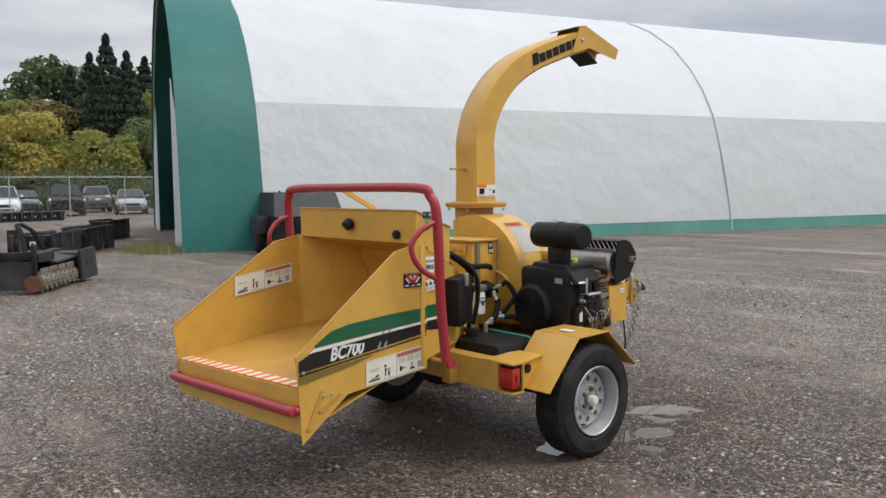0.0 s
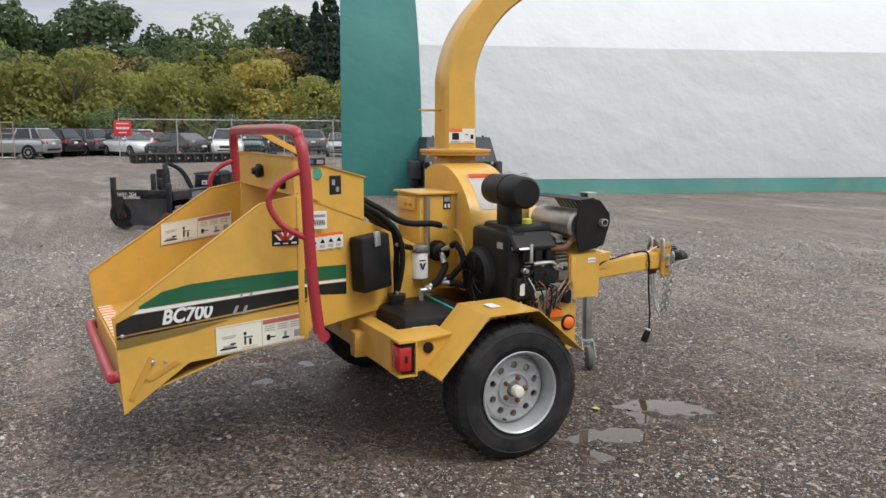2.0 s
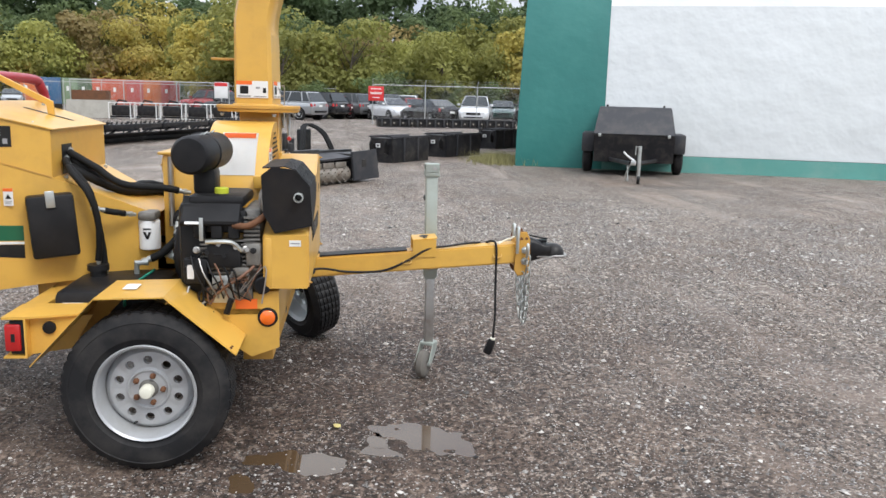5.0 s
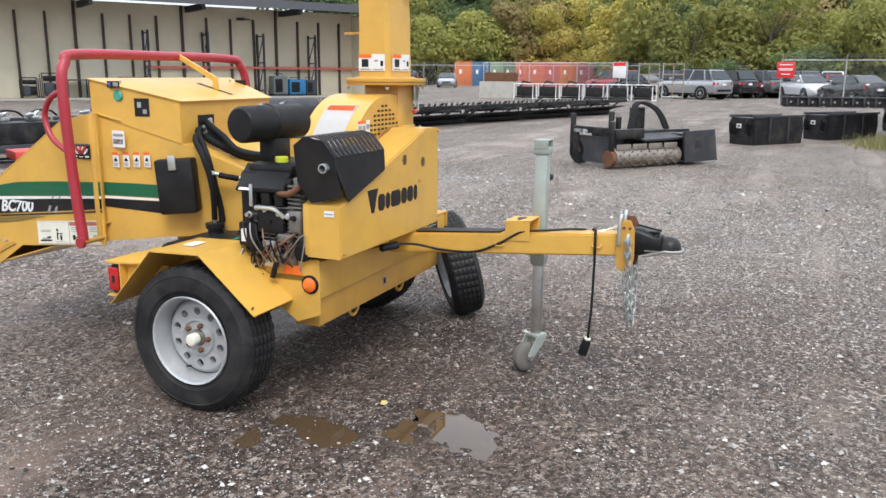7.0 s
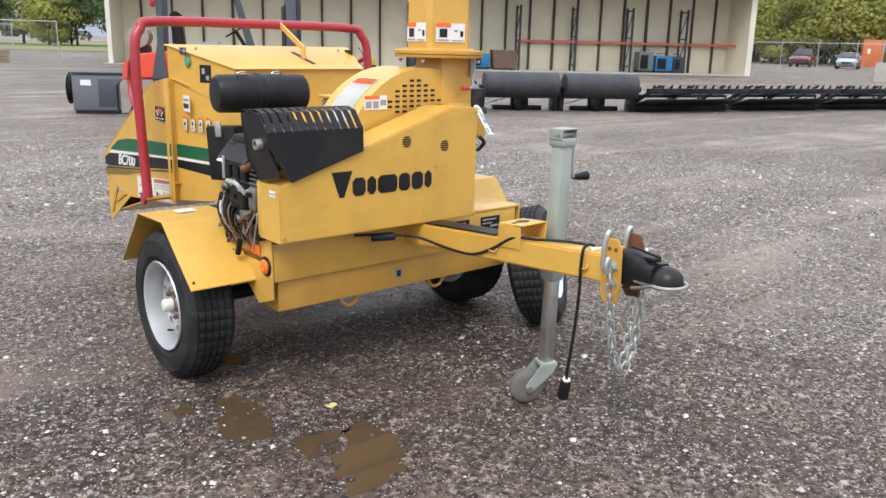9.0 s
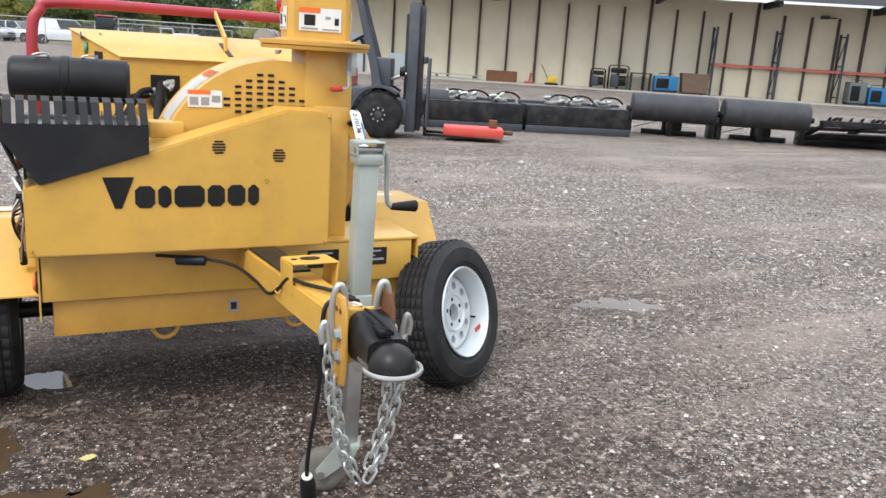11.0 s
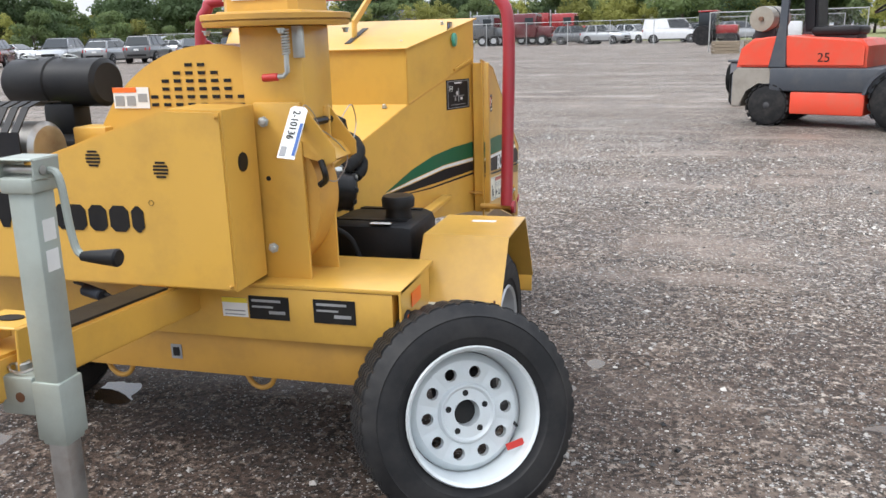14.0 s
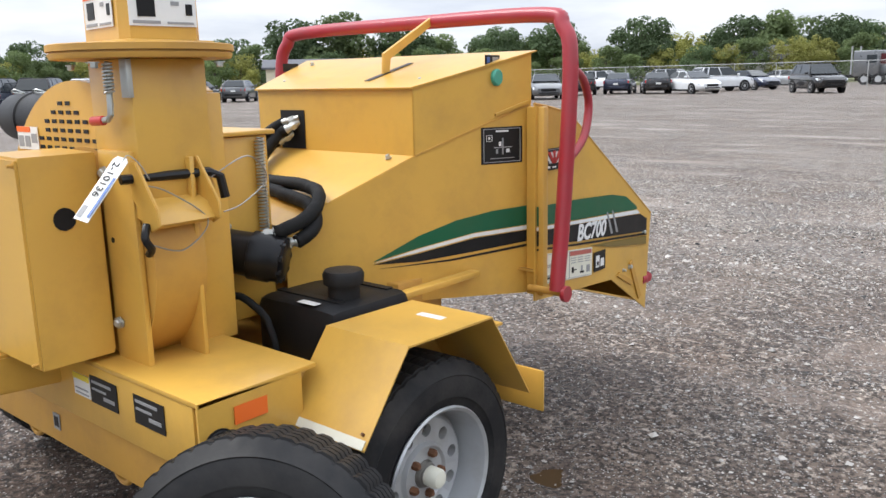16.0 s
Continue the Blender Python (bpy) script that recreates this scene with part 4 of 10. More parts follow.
# feed table: floor, sides, rear lip
for side, nm in ((1, "right"), (-1, "left")):
    prof = [(-1.605, 0.335), (-1.345, 0.512), (-0.83, 0.545), (-0.83, 1.178), (-0.90, 1.168), (-1.035, 1.142), (-1.632, 0.722), (-1.62, 0.60)]
    bm = bmesh.new()
    prof = [(y - (0.03 if side < 0 and y < -1.5 else 0.0), z) for y, z in prof]
    pts = [on_chute(side, y, z, -0.003) for y, z in prof]
    slab(bm, pts, 0.006)
    sp = part("side_plate", bm, YELLOW, chipper, "yellow flared side plate with striped decal")
    bm = bmesh.new()
    tube(bm, [on_chute(side, y, z, -0.004) for y, z in prof[3:7]], 0.006, 6)
    part("folded_edge", bm, YELLOW_WORN, sp)
    for a, b in (((-1.585, 0.40), (-1.50, 0.56)), ((-1.52, 0.47), (-1.40, 0.53))):
        decal("gusset_rib", [on_chute(side, *a), on_chute(side, a[0] + 0.02, a[1] - 0.01), on_chute(side, b[0] + 0.02, b[1] - 0.01), on_chute(side, *b)], YELLOW_WORN, sp, thick=0.006)
    bolt(on_chute(side, -1.598, 0.655, 0.0), (side, 0, 0), 0.008, sp)
    bolt(on_chute(side, -1.49, 0.535, 0.0), (side, 0, 0), 0.008, sp)
    bolt(on_chute(side, -1.44, 0.53, 0.0), (side, 0, 0), 0.005, sp)
    # striped livery
    up = [(-1.53, 0.765), (-1.44, 0.815), (-1.33, 0.835), (-1.1, 0.848), (-0.835, 0.855)]
    lo = [(-1.53, 0.755), (-1.3, 0.768), (-1.1, 0.778), (-0.835, 0.792)]
    decal("green_stripe", [on_chute(side, *p) for p in up] + [on_chute(side, *p) for p in lo[::-1]], PRINT_GREEN, sp, "green stripe")
    decal("white_stripe", [on_chute(side, *p) for p in ((-1.56, 0.735), (-1.53, 0.752), (-1.1, 0.774), (-0.835, 0.788), (-0.835, 0.777), (-1.1, 0.763))], WHITE, sp, "white stripe")
    decal("black_stripe", [on_chute(side, *p) for p in ((-1.618, 0.706), (-1.56, 0.732), (-1.1, 0.761), (-0.835, 0.775), (-0.835, 0.727), (-1.1, 0.701), (-1.618, 0.656))], PRINT_BLACK, sp, "black stripe")
    decal("black_line", [on_chute(side, *p) for p in ((-1.618, 0.649), (-1.1, 0.693), (-0.835, 0.718), (-0.835, 0.711), (-1.1, 0.686), (-1.618, 0.641))], PRINT_BLACK, sp)
    decal("olive_stripe", [on_chute(side, *p) for p in ((-1.618, 0.637), (-1.30, 0.663), (-1.18, 0.670), (-1.35, 0.637), (-1.618, 0.604))], PRINT_OLIVE, sp, "olive stripe")
    # model number in slanted white lettering
    yc = -1.345 if side > 0 else -1.187
    me = text_mesh("BC700", 0.080, 0.0004, 0.0026)
    me.transform(Matrix(((0.90, 0.20, 0, 0), (0, 1, 0, 0), (0, 0, 1, 0), (0, 0, 0, 1))))
    o = on_chute(side, yc, 0.712 + 0.07 * (yc + 1.345), 0.0062)
    u = (on_chute(side, yc + 0.1 * side, 0.0042 * side) - on_chute(side, yc, 0.0)).normalized()
    v = Vector((0, 0, 1))
    me.transform(Matrix(((u.x, v.x, u.cross(v).x, o.x), (u.y, v.y, u.cross(v).y, o.y), (u.z, v.z, u.cross(v).z, o.z), (0, 0, 0, 1))))
    me.materials.append(WHITE)
    mk = new("model_mark", me)
    mk.parent = sp
    tagged(mk, "white slanted model number")
    for dy in (0.0, 0.04):
        a = -1.165 + dy if side > 0 else -1.38 + dy
        decal("trim_mark", [on_chute(side, *p, 0.0056) for p in ((a, 0.69), (a + 0.014, 0.69), (a + 0.05, 0.775), (a + 0.04, 0.775))], PRINT_GREY, sp)
    # long safety sticker, danger sticker
    o = on_chute(side, -1.235, 0.525, 0.005) if side > 0 else on_chute(side, -0.875, 0.592, 0.005)
    u = on_chute(side, -0.86, 0.549) - on_chute(side, -1.235, 0.525) if side > 0 else Vector((0, -0.37, -0.035))
    if side < 0:
        sticker("danger_sticker", on_chute(-1, -1.205, 0.568, 0.005), (0, -1, 0), (0, 0, 1), 0.082, 0.072, sp, [(0.15, 0.45, 0.2, 0.8, WHITE), (0.55, 0.85, 0.2, 0.6, WHITE), (0.2, 0.4, 0.3, 0.5, PRINT_BLACK)], PRINT_BLACK, "small black danger sticker")
    rows = [(0.52, 0.98, 0.80, 0.95, PRINT_FADED), (0.505, 0.51, 0.05, 0.95, PRINT_GREY), (0.02, 0.98, 0.955, 0.965, PRINT_GREY), (0.02, 0.98, 0.035, 0.045, PRINT_GREY)]
    rows += [(0.04, 0.22, 0.14, 0.20, PRINT_BLACK), (0.07, 0.19, 0.20, 0.28, PRINT_GREY), (0.15, 0.21, 0.28, 0.34, PRINT_BLACK), (0.06, 0.22, 0.60, 0.62, PRINT_GREY), (0.06, 0.20, 0.54, 0.56, PRINT_GREY)]
    rows += [(0.305, 0.325, 0.20, 0.52, PRINT_BLACK), (0.30, 0.33, 0.56, 0.66, PRINT_BLACK), (0.33, 0.40, 0.44, 0.48, PRINT_BLACK), (0.36, 0.385, 0.18, 0.40, PRINT_BLACK), (0.28, 0.45, 0.10, 0.12, PRINT_GREY)]
    rows += [(0.54 + 0.15 * i, 0.65 + 0.15 * i, z, z + 0.025, PRINT_GREY) for i in range(3) for z in (0.70, 0.62, 0.54)]
    rows += [(0.56, 0.60, 0.20, 0.40, PRINT_BLACK), (0.60, 0.66, 0.28, 0.32, PRINT_BLACK), (0.74, 0.82, 0.15, 0.22, PRINT_BLACK), (0.76, 0.79, 0.22, 0.42, PRINT_GREY), (0.88, 0.95, 0.15, 0.40, PRINT_GREY)]
    sticker("safety_sticker", o, u, (0, 0, 1), 0.385 if side > 0 else 0.315, 0.118 if side > 0 else 0.102, sp, rows, CREAM, "cream safety sticker with red heading")
    o = on_chute(side, -0.985 if side > 0 else -0.875, 0.965, 0.005)
    sticker("danger_sticker", o, (0, side, 0), (0, 0, 1), 0.115, 0.07, sp, [(0.08, 0.28, 0.10, 0.20, WHITE), (0.72, 0.92, 0.10, 0.20, WHITE), (0.40, 0.60, 0.10, 0.16, WHITE), (0.03, 0.97, 0.93, 0.96, PRINT_GREY)], PRINT_BLACK, "black hand-danger sticker")
    for x0, z0, x1, z1, w, m in ((0.22, 0.85, 0.48, 0.30, 0.07, PRINT_RED), (0.78, 0.85, 0.52, 0.30, 0.07, PRINT_RED), (0.50, 0.88, 0.50, 0.40, 0.06, PRINT_RED), (0.12, 0.70, 0.32, 0.32, 0.05, WHITE), (0.88, 0.70, 0.68, 0.32, 0.05, WHITE), (0.36, 0.84, 0.45, 0.55, 0.04, WHITE), (0.64, 0.84, 0.55, 0.55, 0.04, WHITE)):
        q = [o + Vector((side * 0.0014, side * 0.115 * a, 0.07 * b)) for a, b in ((x0 - w, z0), (x1 - w, z1), (x1 + w, z1), (x0 + w, z0))]
        decal("print", q, m, sp)
    # inner safety sticker
    if side < 0:
        sticker("inner_sticker", on_chute(-1, -1.30, 0.845, -0.012), on_chute(-1, -0.93, 0.90) - on_chute(-1, -1.30, 0.845), (0, 0.03, 1), 0.375, 0.115, sp,
                rows, CREAM, "cream safety sticker inside the feed table")

bm = bmesh.new()
fl = lambda s, y, z: (chute_x(s, y) - s * 0.008, y, z)
slab(bm, [fl(1, -1.60, 0.580), fl(1, -0.83, 0.655), fl(-1, -0.83, 0.645), fl(-1, -1.63, 0.535)], 0.008)
table = part("feed_floor", bm, YELLOW_WORN, chipper, "scuffed yellow feed floor")
bm = bmesh.new()
slab(bm, [fl(1, -1.606, 0.580), fl(-1, -1.636, 0.535), fl(-1, -1.636, 0.36), fl(1, -1.606, 0.38)], 0.008)
part("rear_lip", bm, YELLOW, table)
bm = bmesh.new()
slab(bm, [fl(1, -1.60, 0.385), fl(-1, -1.63, 0.365), fl(-1, -1.1, 0.53), fl(1, -1.1, 0.535)], 0.006)
part("under_tray", bm, YELLOW, table)
for i in range(30):
    f0, f1 = i / 30, (i + 1) / 30
    lean = 0.01
    q = lambda f, d: Vector((-0.525 + 1.175 * f + (lean if d else 0), -1.63 + 0.03 * f + 0.065 * d, 0.541 + 0.045 * f + (0.0065 if d else 0.0)))
    decal("warning_stripe", [q(f0, 0), q(f1, 0), q(f1, 1), q(f0, 1)], (PRINT_ORANGE if i % 2 else CREAM), table)
# lower red control bar
bm = bmesh.new()
tube(bm, soft_path([(-0.515, -1.61, 0.455), (-0.51, -1.655, 0.455), (-0.47, -1.672, 0.456), (0.05, -1.660, 0.472), (0.60, -1.645, 0.487), (0.640, -1.632, 0.488), (0.642, -1.60, 0.488)], 5), 0.024, 12)
part("bottom_bar", bm, RED_TUBE, chipper, "red stop bar below the feed table")

# feed box (hood)
hood_prof = [(HY, 0.56), (HY, 1.335), (HF, 1.235), (HF, 1.035), (-0.12, 0.86), (-0.12, 0.60), (-0.55, 0.585)]
for side in (1, -1):
    bm = bmesh.new()
    slab(bm, [on_box(side, y, z, 0) for y, z in hood_prof], 0.006)
    wall = part("box_side", bm, YELLOW, chipper, "yellow feed box side with stripes and controls")
    up = [(-0.86, 0.853), (-0.74, 0.846), (-0.62, 0.828), (-0.50, 0.792), (-0.36, 0.728)]
    if side > 0:
        up = [(-0.86, 0.853), (-0.70, 0.845), (-0.605, 0.838)]
        decal("green_stripe", [on_box(1, *p) for p in up] + [on_box(1, -0.605, 0.775), on_box(1, -0.86, 0.790)], PRINT_GREEN, wall, "green stripe")
        decal("white_stripe", [on_box(1, *p) for p in ((-0.86, 0.786), (-0.605, 0.771), (-0.605, 0.760), (-0.86, 0.775))], WHITE, wall, "white stripe")
        decal("black_stripe", [on_box(1, *p) for p in ((-0.86, 0.773), (-0.605, 0.758), (-0.605, 0.700), (-0.86, 0.735))], PRINT_BLACK, wall, "black stripe")
    else:
        decal("green_stripe", [on_box(-1, *p) for p in up] + [on_box(-1, *p) for p in ((-0.50, 0.755), (-0.68, 0.783), (-0.86, 0.790))], PRINT_GREEN, wall, "green stripe")
        decal("white_stripe", [on_box(-1, *p) for p in ((-0.86, 0.787), (-0.68, 0.780), (-0.50, 0.752), (-0.36, 0.724), (-0.50, 0.742), (-0.68, 0.769), (-0.86, 0.775))], WHITE, wall, "white stripe")
        decal("black_stripe", [on_box(-1, *p) for p in ((-0.86, 0.772), (-0.68, 0.765), (-0.50, 0.738), (-0.36, 0.720), (-0.50, 0.712), (-0.68, 0.722), (-0.86, 0.735))], PRINT_BLACK, wall, "black stripe")
        decal("black_line", [on_box(-1, *p) for p in ((-0.86, 0.726), (-0.6, 0.707), (-0.38, 0.705), (-0.6, 0.701), (-0.86, 0.718))], PRINT_BLACK, wall)
    c = on_box(side, -0.758, 1.262, 0.0)
    bm = bmesh.new()
    lathe(bm, c, (side, 0, 0), [(0, 0.026), (0.008, 0.026), (0.012, 0.022)], 24)
    part("green_button", bm, GREEN_BUTTON, wall, "round green button")
    sticker("control_sticker", on_box(side, -0.80 if side > 0 else -0.72, 1.300, 0.004), (0.0, side, 0), (0, 0, 1), 0.075, 0.03, wall, [(0.1, 0.3, 0.2, 0.8, PRINT_BLUE), (0.5, 0.9, 0.2, 0.8, PRINT_GREY)], PRINT_BLACK)
    if side > 0:
        sticker("switch_panel", on_box(1, -0.69, 1.165, 0.004), on_box(1, -0.6, 1) - on_box(1, -0.7, 1), (0, 0, 1), 0.07, 0.085, wall, [(0.2, 0.45, 0.5, 0.8, ZINC), (0.55, 0.8, 0.15, 0.4, PRINT_GREY)], PRINT_BLACK, "black switch panel")
        q = on_box(1, -0.795, 1.02, 0.004)
        sticker("bar_label", q, (0, 1, 0), (0, 0, 1), 0.075, 0.08, wall, [(0.1 + 0.1 * i, 0.15 + 0.1 * i, 0.2, 0.5, PRINT_BLACK) for i in range(8)] + [(0.1, 0.9, 0.65, 0.8, PRINT_GREY)], WHITE, "white plate with bars")
        for i in range(4):
            yy = -0.80 + 0.045 * i
            sticker("warning_sticker", on_box(1, yy, 0.925, 0.004), (0, 1, 0), (0, 0, 1), 0.038, 0.072, wall, [(0, 1, 0.82, 1, PRINT_ORANGE), (0.46, 0.54, 0.60, 0.66, PRINT_BLACK), (0.38, 0.62, 0.53, 0.60, PRINT_BLACK), (0.30, 0.70, 0.46, 0.53, PRINT_BLACK), (0.22, 0.78, 0.39, 0.46, PRINT_BLACK), (0.15, 0.85, 0.24, 0.27, PRINT_GREY), (0.15, 0.75, 0.17, 0.20, PRINT_GREY), (0.15, 0.80, 0.10, 0.13, PRINT_GREY)], WHITE, "small white warning sticker with orange top")
        bm = bmesh.new()
        slab(bm, [on_box(1, -0.86, 1.185, 0.006), on_box(1, -0.75, 1.15, 0.006), on_box(1, -0.75, 1.142, 0.006), on_box(1, -0.86, 1.177, 0.006)], 0.012)
        part("hinge_rib", bm, YELLOW, wall)
    else:
        lines = [(0.05, 0.95, 0.94, 0.96, PRINT_GREY), (0.05, 0.95, 0.04, 0.06, PRINT_GREY), (0.05, 0.065, 0.06, 0.94, PRINT_GREY), (0.935, 0.95, 0.06, 0.94, PRINT_GREY), (0.35, 0.65, 0.86, 0.91, WHITE),
                 (0.12, 0.26, 0.78, 0.79, WHITE), (0.12, 0.26, 0.62, 0.63, WHITE), (0.12, 0.13, 0.63, 0.78, WHITE), (0.25, 0.26, 0.63, 0.78, WHITE), (0.17, 0.21, 0.67, 0.74, WHITE),
                 (0.30, 0.74, 0.43, 0.46, PRINT_GREY), (0.50, 0.53, 0.25, 0.70, PRINT_GREY), (0.42, 0.48, 0.48, 0.60, WHITE), (0.60, 0.68, 0.30, 0.40, WHITE), (0.35, 0.40, 0.28, 0.40, PRINT_GREY), (0.20, 0.80, 0.14, 0.16, PRINT_GREY)]
        sticker("info_panel", on_box(-1, -0.705, 0.995, 0.004), on_box(-1, -0.8, 1) - on_box(-1, -0.6, 1), (0, 0, 1), 0.15, 0.115, wall, lines, PRINT_BLACK, "black diagram panel")
    decal("hood_seam", [on_box(side, *p) for p in ((HF, 1.040), (HF, 1.034), (-0.865, 1.172), (-0.865, 1.178))], YELLOW_WORN, wall, thick=0.004)
    if side < 0:
        part("hinge_rib", slab(bmesh.new(), [on_box(-1, -0.86, 1.190, 0.006), on_box(-1, -0.75, 1.152, 0.006), on_box(-1, -0.75, 1.144, 0.006), on_box(-1, -0.86, 1.182, 0.006)], 0.012), YELLOW, wall)
    # hinge bar where the table meets the box
    part("hinge_bar", B(min(chute_x(side, -.86), box_x(side, -.86)) + side * 0.01 - 0.012, max(chute_x(side, -.86), box_x(side, -.86)) + side * 0.01, -0.875, -0.845, 0.56, 1.17, 0.006), YELLOW, wall)
bm = bmesh.new()
slab(bm, [on_box(1, HY - 0.012, 1.341, 0.01), on_box(1, HF + 0.015, 1.236, 0.012), on_box(-1, HF + 0.015, 1.236, 0.012), on_box(-1, HY - 0.012, 1.341, 0.01)], 0.005)
lid = part("hood_lid", bm, YELLOW, chipper, "sloping yellow hood lid")
for x, y in ((0.36, -0.58), (-0.28, -0.58), (-0.38, -0.8), (0.46, -0.8)):
    bolt((x, y, 1.341 - (y - HY) * 0.304 + 0.003), (0, 0.2, 1), 0.006, lid)
decal("lid_slot", [(x, y, 1.3455 - (y + 0.887) * 0.259) for x, y in ((-0.082, -0.772), (-0.058, -0.772), (-0.062, -0.556), (-0.086, -0.556))][::-1], PRINT_BLACK, lid, "dark slot")
bm = bmesh.new()
slab(bm, [on_box(1, HF, 1.03, 0), on_box(1, HF, 1.235, 0), on_box(-1, HF, 1.235, 0), on_box(-1, HF, 1.03, 0)], 0.006)
fp = part("hood_front", bm, YELLOW, chipper)
decal("hose_opening", [(0.285, HF + 0.005, 1.040), (0.285, HF + 0.005, 1.168), (0.163, HF + 0.005, 1.168), (0.163, HF + 0.005, 1.040)], PRINT_BLACK, fp, "dark hose opening")
bm = bmesh.new()
slab(bm, [on_box(1, HF, 1.035, 0), on_box(-1, HF, 1.035, 0), on_box(-1, -0.12, 0.86, 0), on_box(1, -0.12, 0.86, 0)], 0.006)
sl = part("sloping_cover", bm, YELLOW, chipper)
for s in (-1, 1):
    bolt((0.04 + s * 0.28, -0.47, 1.028), (0, 0.4, 1), 0.007, sl)
bm = bmesh.new()
slab(bm, [on_box(1, -0.83, 0.655, -0.004), on_box(-1, -0.83, 0.655, -0.004), on_box(-1, -0.12, 0.66, -0.004), on_box(1, -0.12, 0.66, -0.004)], 0.006)
part("box_floor", bm, YELLOW_WORN, chipper)
bm = bmesh.new()
slab(bm, [(0.572, HY, 1.337), (-0.485, HY, 1.337), (-0.485, HY, 1.175), (0.572, HY, 1.175)], 0.008)
rear = part("hood_rear", bm, YELLOW, chipper, "yellow rear face with a dark round handle knob")
bm = bmesh.new()
slab(bm, [(0.565, HY, 1.175), (-0.475, HY, 1.175), (-0.33, -0.565, 1.09), (0.42, -0.565, 1.09)], 0.006)
part("throat_top", bm, YELLOW_WORN, chipper)
bm = bmesh.new()
slab(bm, [(0.42, -0.565, 1.09), (-0.33, -0.565, 1.09), (-0.28, -0.44, 0.67), (0.36, -0.44, 0.67)], 0.006)
part("throat_curtain", bm, YELLOW_WORN, chipper, "worn yellow throat wall")
bm = bmesh.new()
lathe(bm, (0.032, HY - 0.004, 1.257), (0, -1, 0), [(0, 0.028), (0.01, 0.034), (0.03, 0.034), (0.04, 0.018), (0.052, 0.015)], 8)
tube(bm, [(0.032, HY - 0.03, 1.257), (0.075, HY - 0.035, 1.252), (0.085, HY - 0.035, 1.275)], 0.008, 6)
part("latch_knob", bm, BLACK_METAL, rear, "dark worn latch knob")
bm = bmesh.new()
cyl(bm, (0.44, HY - 0.004, 1.215), (0.44, HY - 0.028, 1.215), 0.023, 16, bev=0.005)
part("rubber_bumper", bm, BLACK, rear, "black rubber bumper")

# red top control bar with its two handles
RX1, RX0, RY = 0.737, -0.632, -0.885
rail = [(RX1, RY + 0.06, 0.600), (RX1, RY + 0.03, 0.9), (RX1, RY + 0.012, 1.30), (RX1 - 0.035, RY, 1.41), (RX1 - 0.12, RY - 0.01, 1.45), (0.03, RY - 0.015, 1.455), (RX0 + 0.12, RY - 0.01, 1.45), (RX0 + 0.035, RY, 1.41),
        (RX0, RY + 0.012, 1.30), (RX0, RY + 0.04, 0.9), (RX0, RY + 0.08, 0.600)]
bm = bmesh.new()
tube(bm, soft_path(rail, 6), 0.0245, 14)
bar = part("control_bar", bm, RED_TUBE, chipper, "red tubular feed control bar")
for sx, x in ((1, RX1), (-1, RX0)):
    bm = bmesh.new()
    tube(bm, soft_path([(x, RY + 0.01, 1.29), (x - sx * 0.01, RY - 0.08, 1.25), (x - sx * 0.02, RY - 0.135, 1.17), (x - sx * 0.01, RY - 0.09, 1.07), (x, RY + 0.02, 1.005)], 5), 0.0135, 10)
    part("side_handle", bm, RED_TUBE, bar, "bent red side handle")
    bm = bmesh.new()
    cyl(bm, (x + sx * 0.03, RY + 0.070, 0.592), (x - sx * 0.11, RY + 0.070, 0.592), 0.012, 10)
    part("pivot_pin", bm, YELLOW_WORN, bar)
    bm = bmesh.new()
    cyl(bm, (x + sx * 0.02, RY + 0.070, 0.592), (x + sx * 0.034, RY + 0.070, 0.592), 0.026, 12)
    part("pivot_cap", bm, RED_TUBE, bar)
bm = bmesh.new()
cyl(bm, (-0.09, RY - 0.012, 1.462), (-0.04, RY - 0.012, 1.462), 0.014, 8)
part("bar_bolt", bm, ZINC, bar)
bm = bmesh.new()
slab(bm, [(-0.065, -0.905, 1.480), (-0.065, -0.898, 1.447), (-0.068, -0.668, 1.330), (-0.068, -0.660, 1.24), (-0.068, -0.632, 1.24), (-0.068, -0.640, 1.346)], 0.012, 0.002)
part("linkage_bar", bm, YELLOW, bar, "bent yellow linkage bar")

# feed roller housing with lid, springs and motors
fh = part("feed_housing", B(-0.135, 0.165, -0.10, 0.13, 0.62, 1.122, 0.006), YELLOW, chipper, "yellow feed roller housing")
part("housing_lid", B(-0.150, 0.180, -0.118, 0.150, 1.123, 1.136, 0.004), YELLOW, fh)
pk = part("housing_pocket", B(-0.11, 0.125, -0.113, -0.101, 1.035, 1.105, 0.006), YELLOW, fh)
for x in (0.02, 0.08):
    bolt((x, -0.113, 1.07), (0, -1, 0), 0.008, pk, YELLOW_WORN)
sticker("pictogram", (0.1672, 0.035, 1.045), (0, 1, 0), (0, 0, 1), 0.042, 0.07, fh, [(0.1, 0.9, 0.56, 0.92, PRINT_GREY), (0.15, 0.4, 0.1, 0.4, WHITE), (0.6, 0.9, 0.1, 0.4, WHITE)], PRINT_BLACK, "black pictogram sticker")


def spring(at, z0, z1, r, parent, turns=22):
    bm = bmesh.new()
    n = turns * 8
    tube(bm, [(at[0] + r * math.cos(i * math.pi / 4), at[1] + r * math.sin(i * math.pi / 4), z0 + (z1 - z0) * i / n) for i in range(n + 1)], r * 0.24, 5)
    return part("coil_spring", bm, ZINC, parent, "steel coil spring")


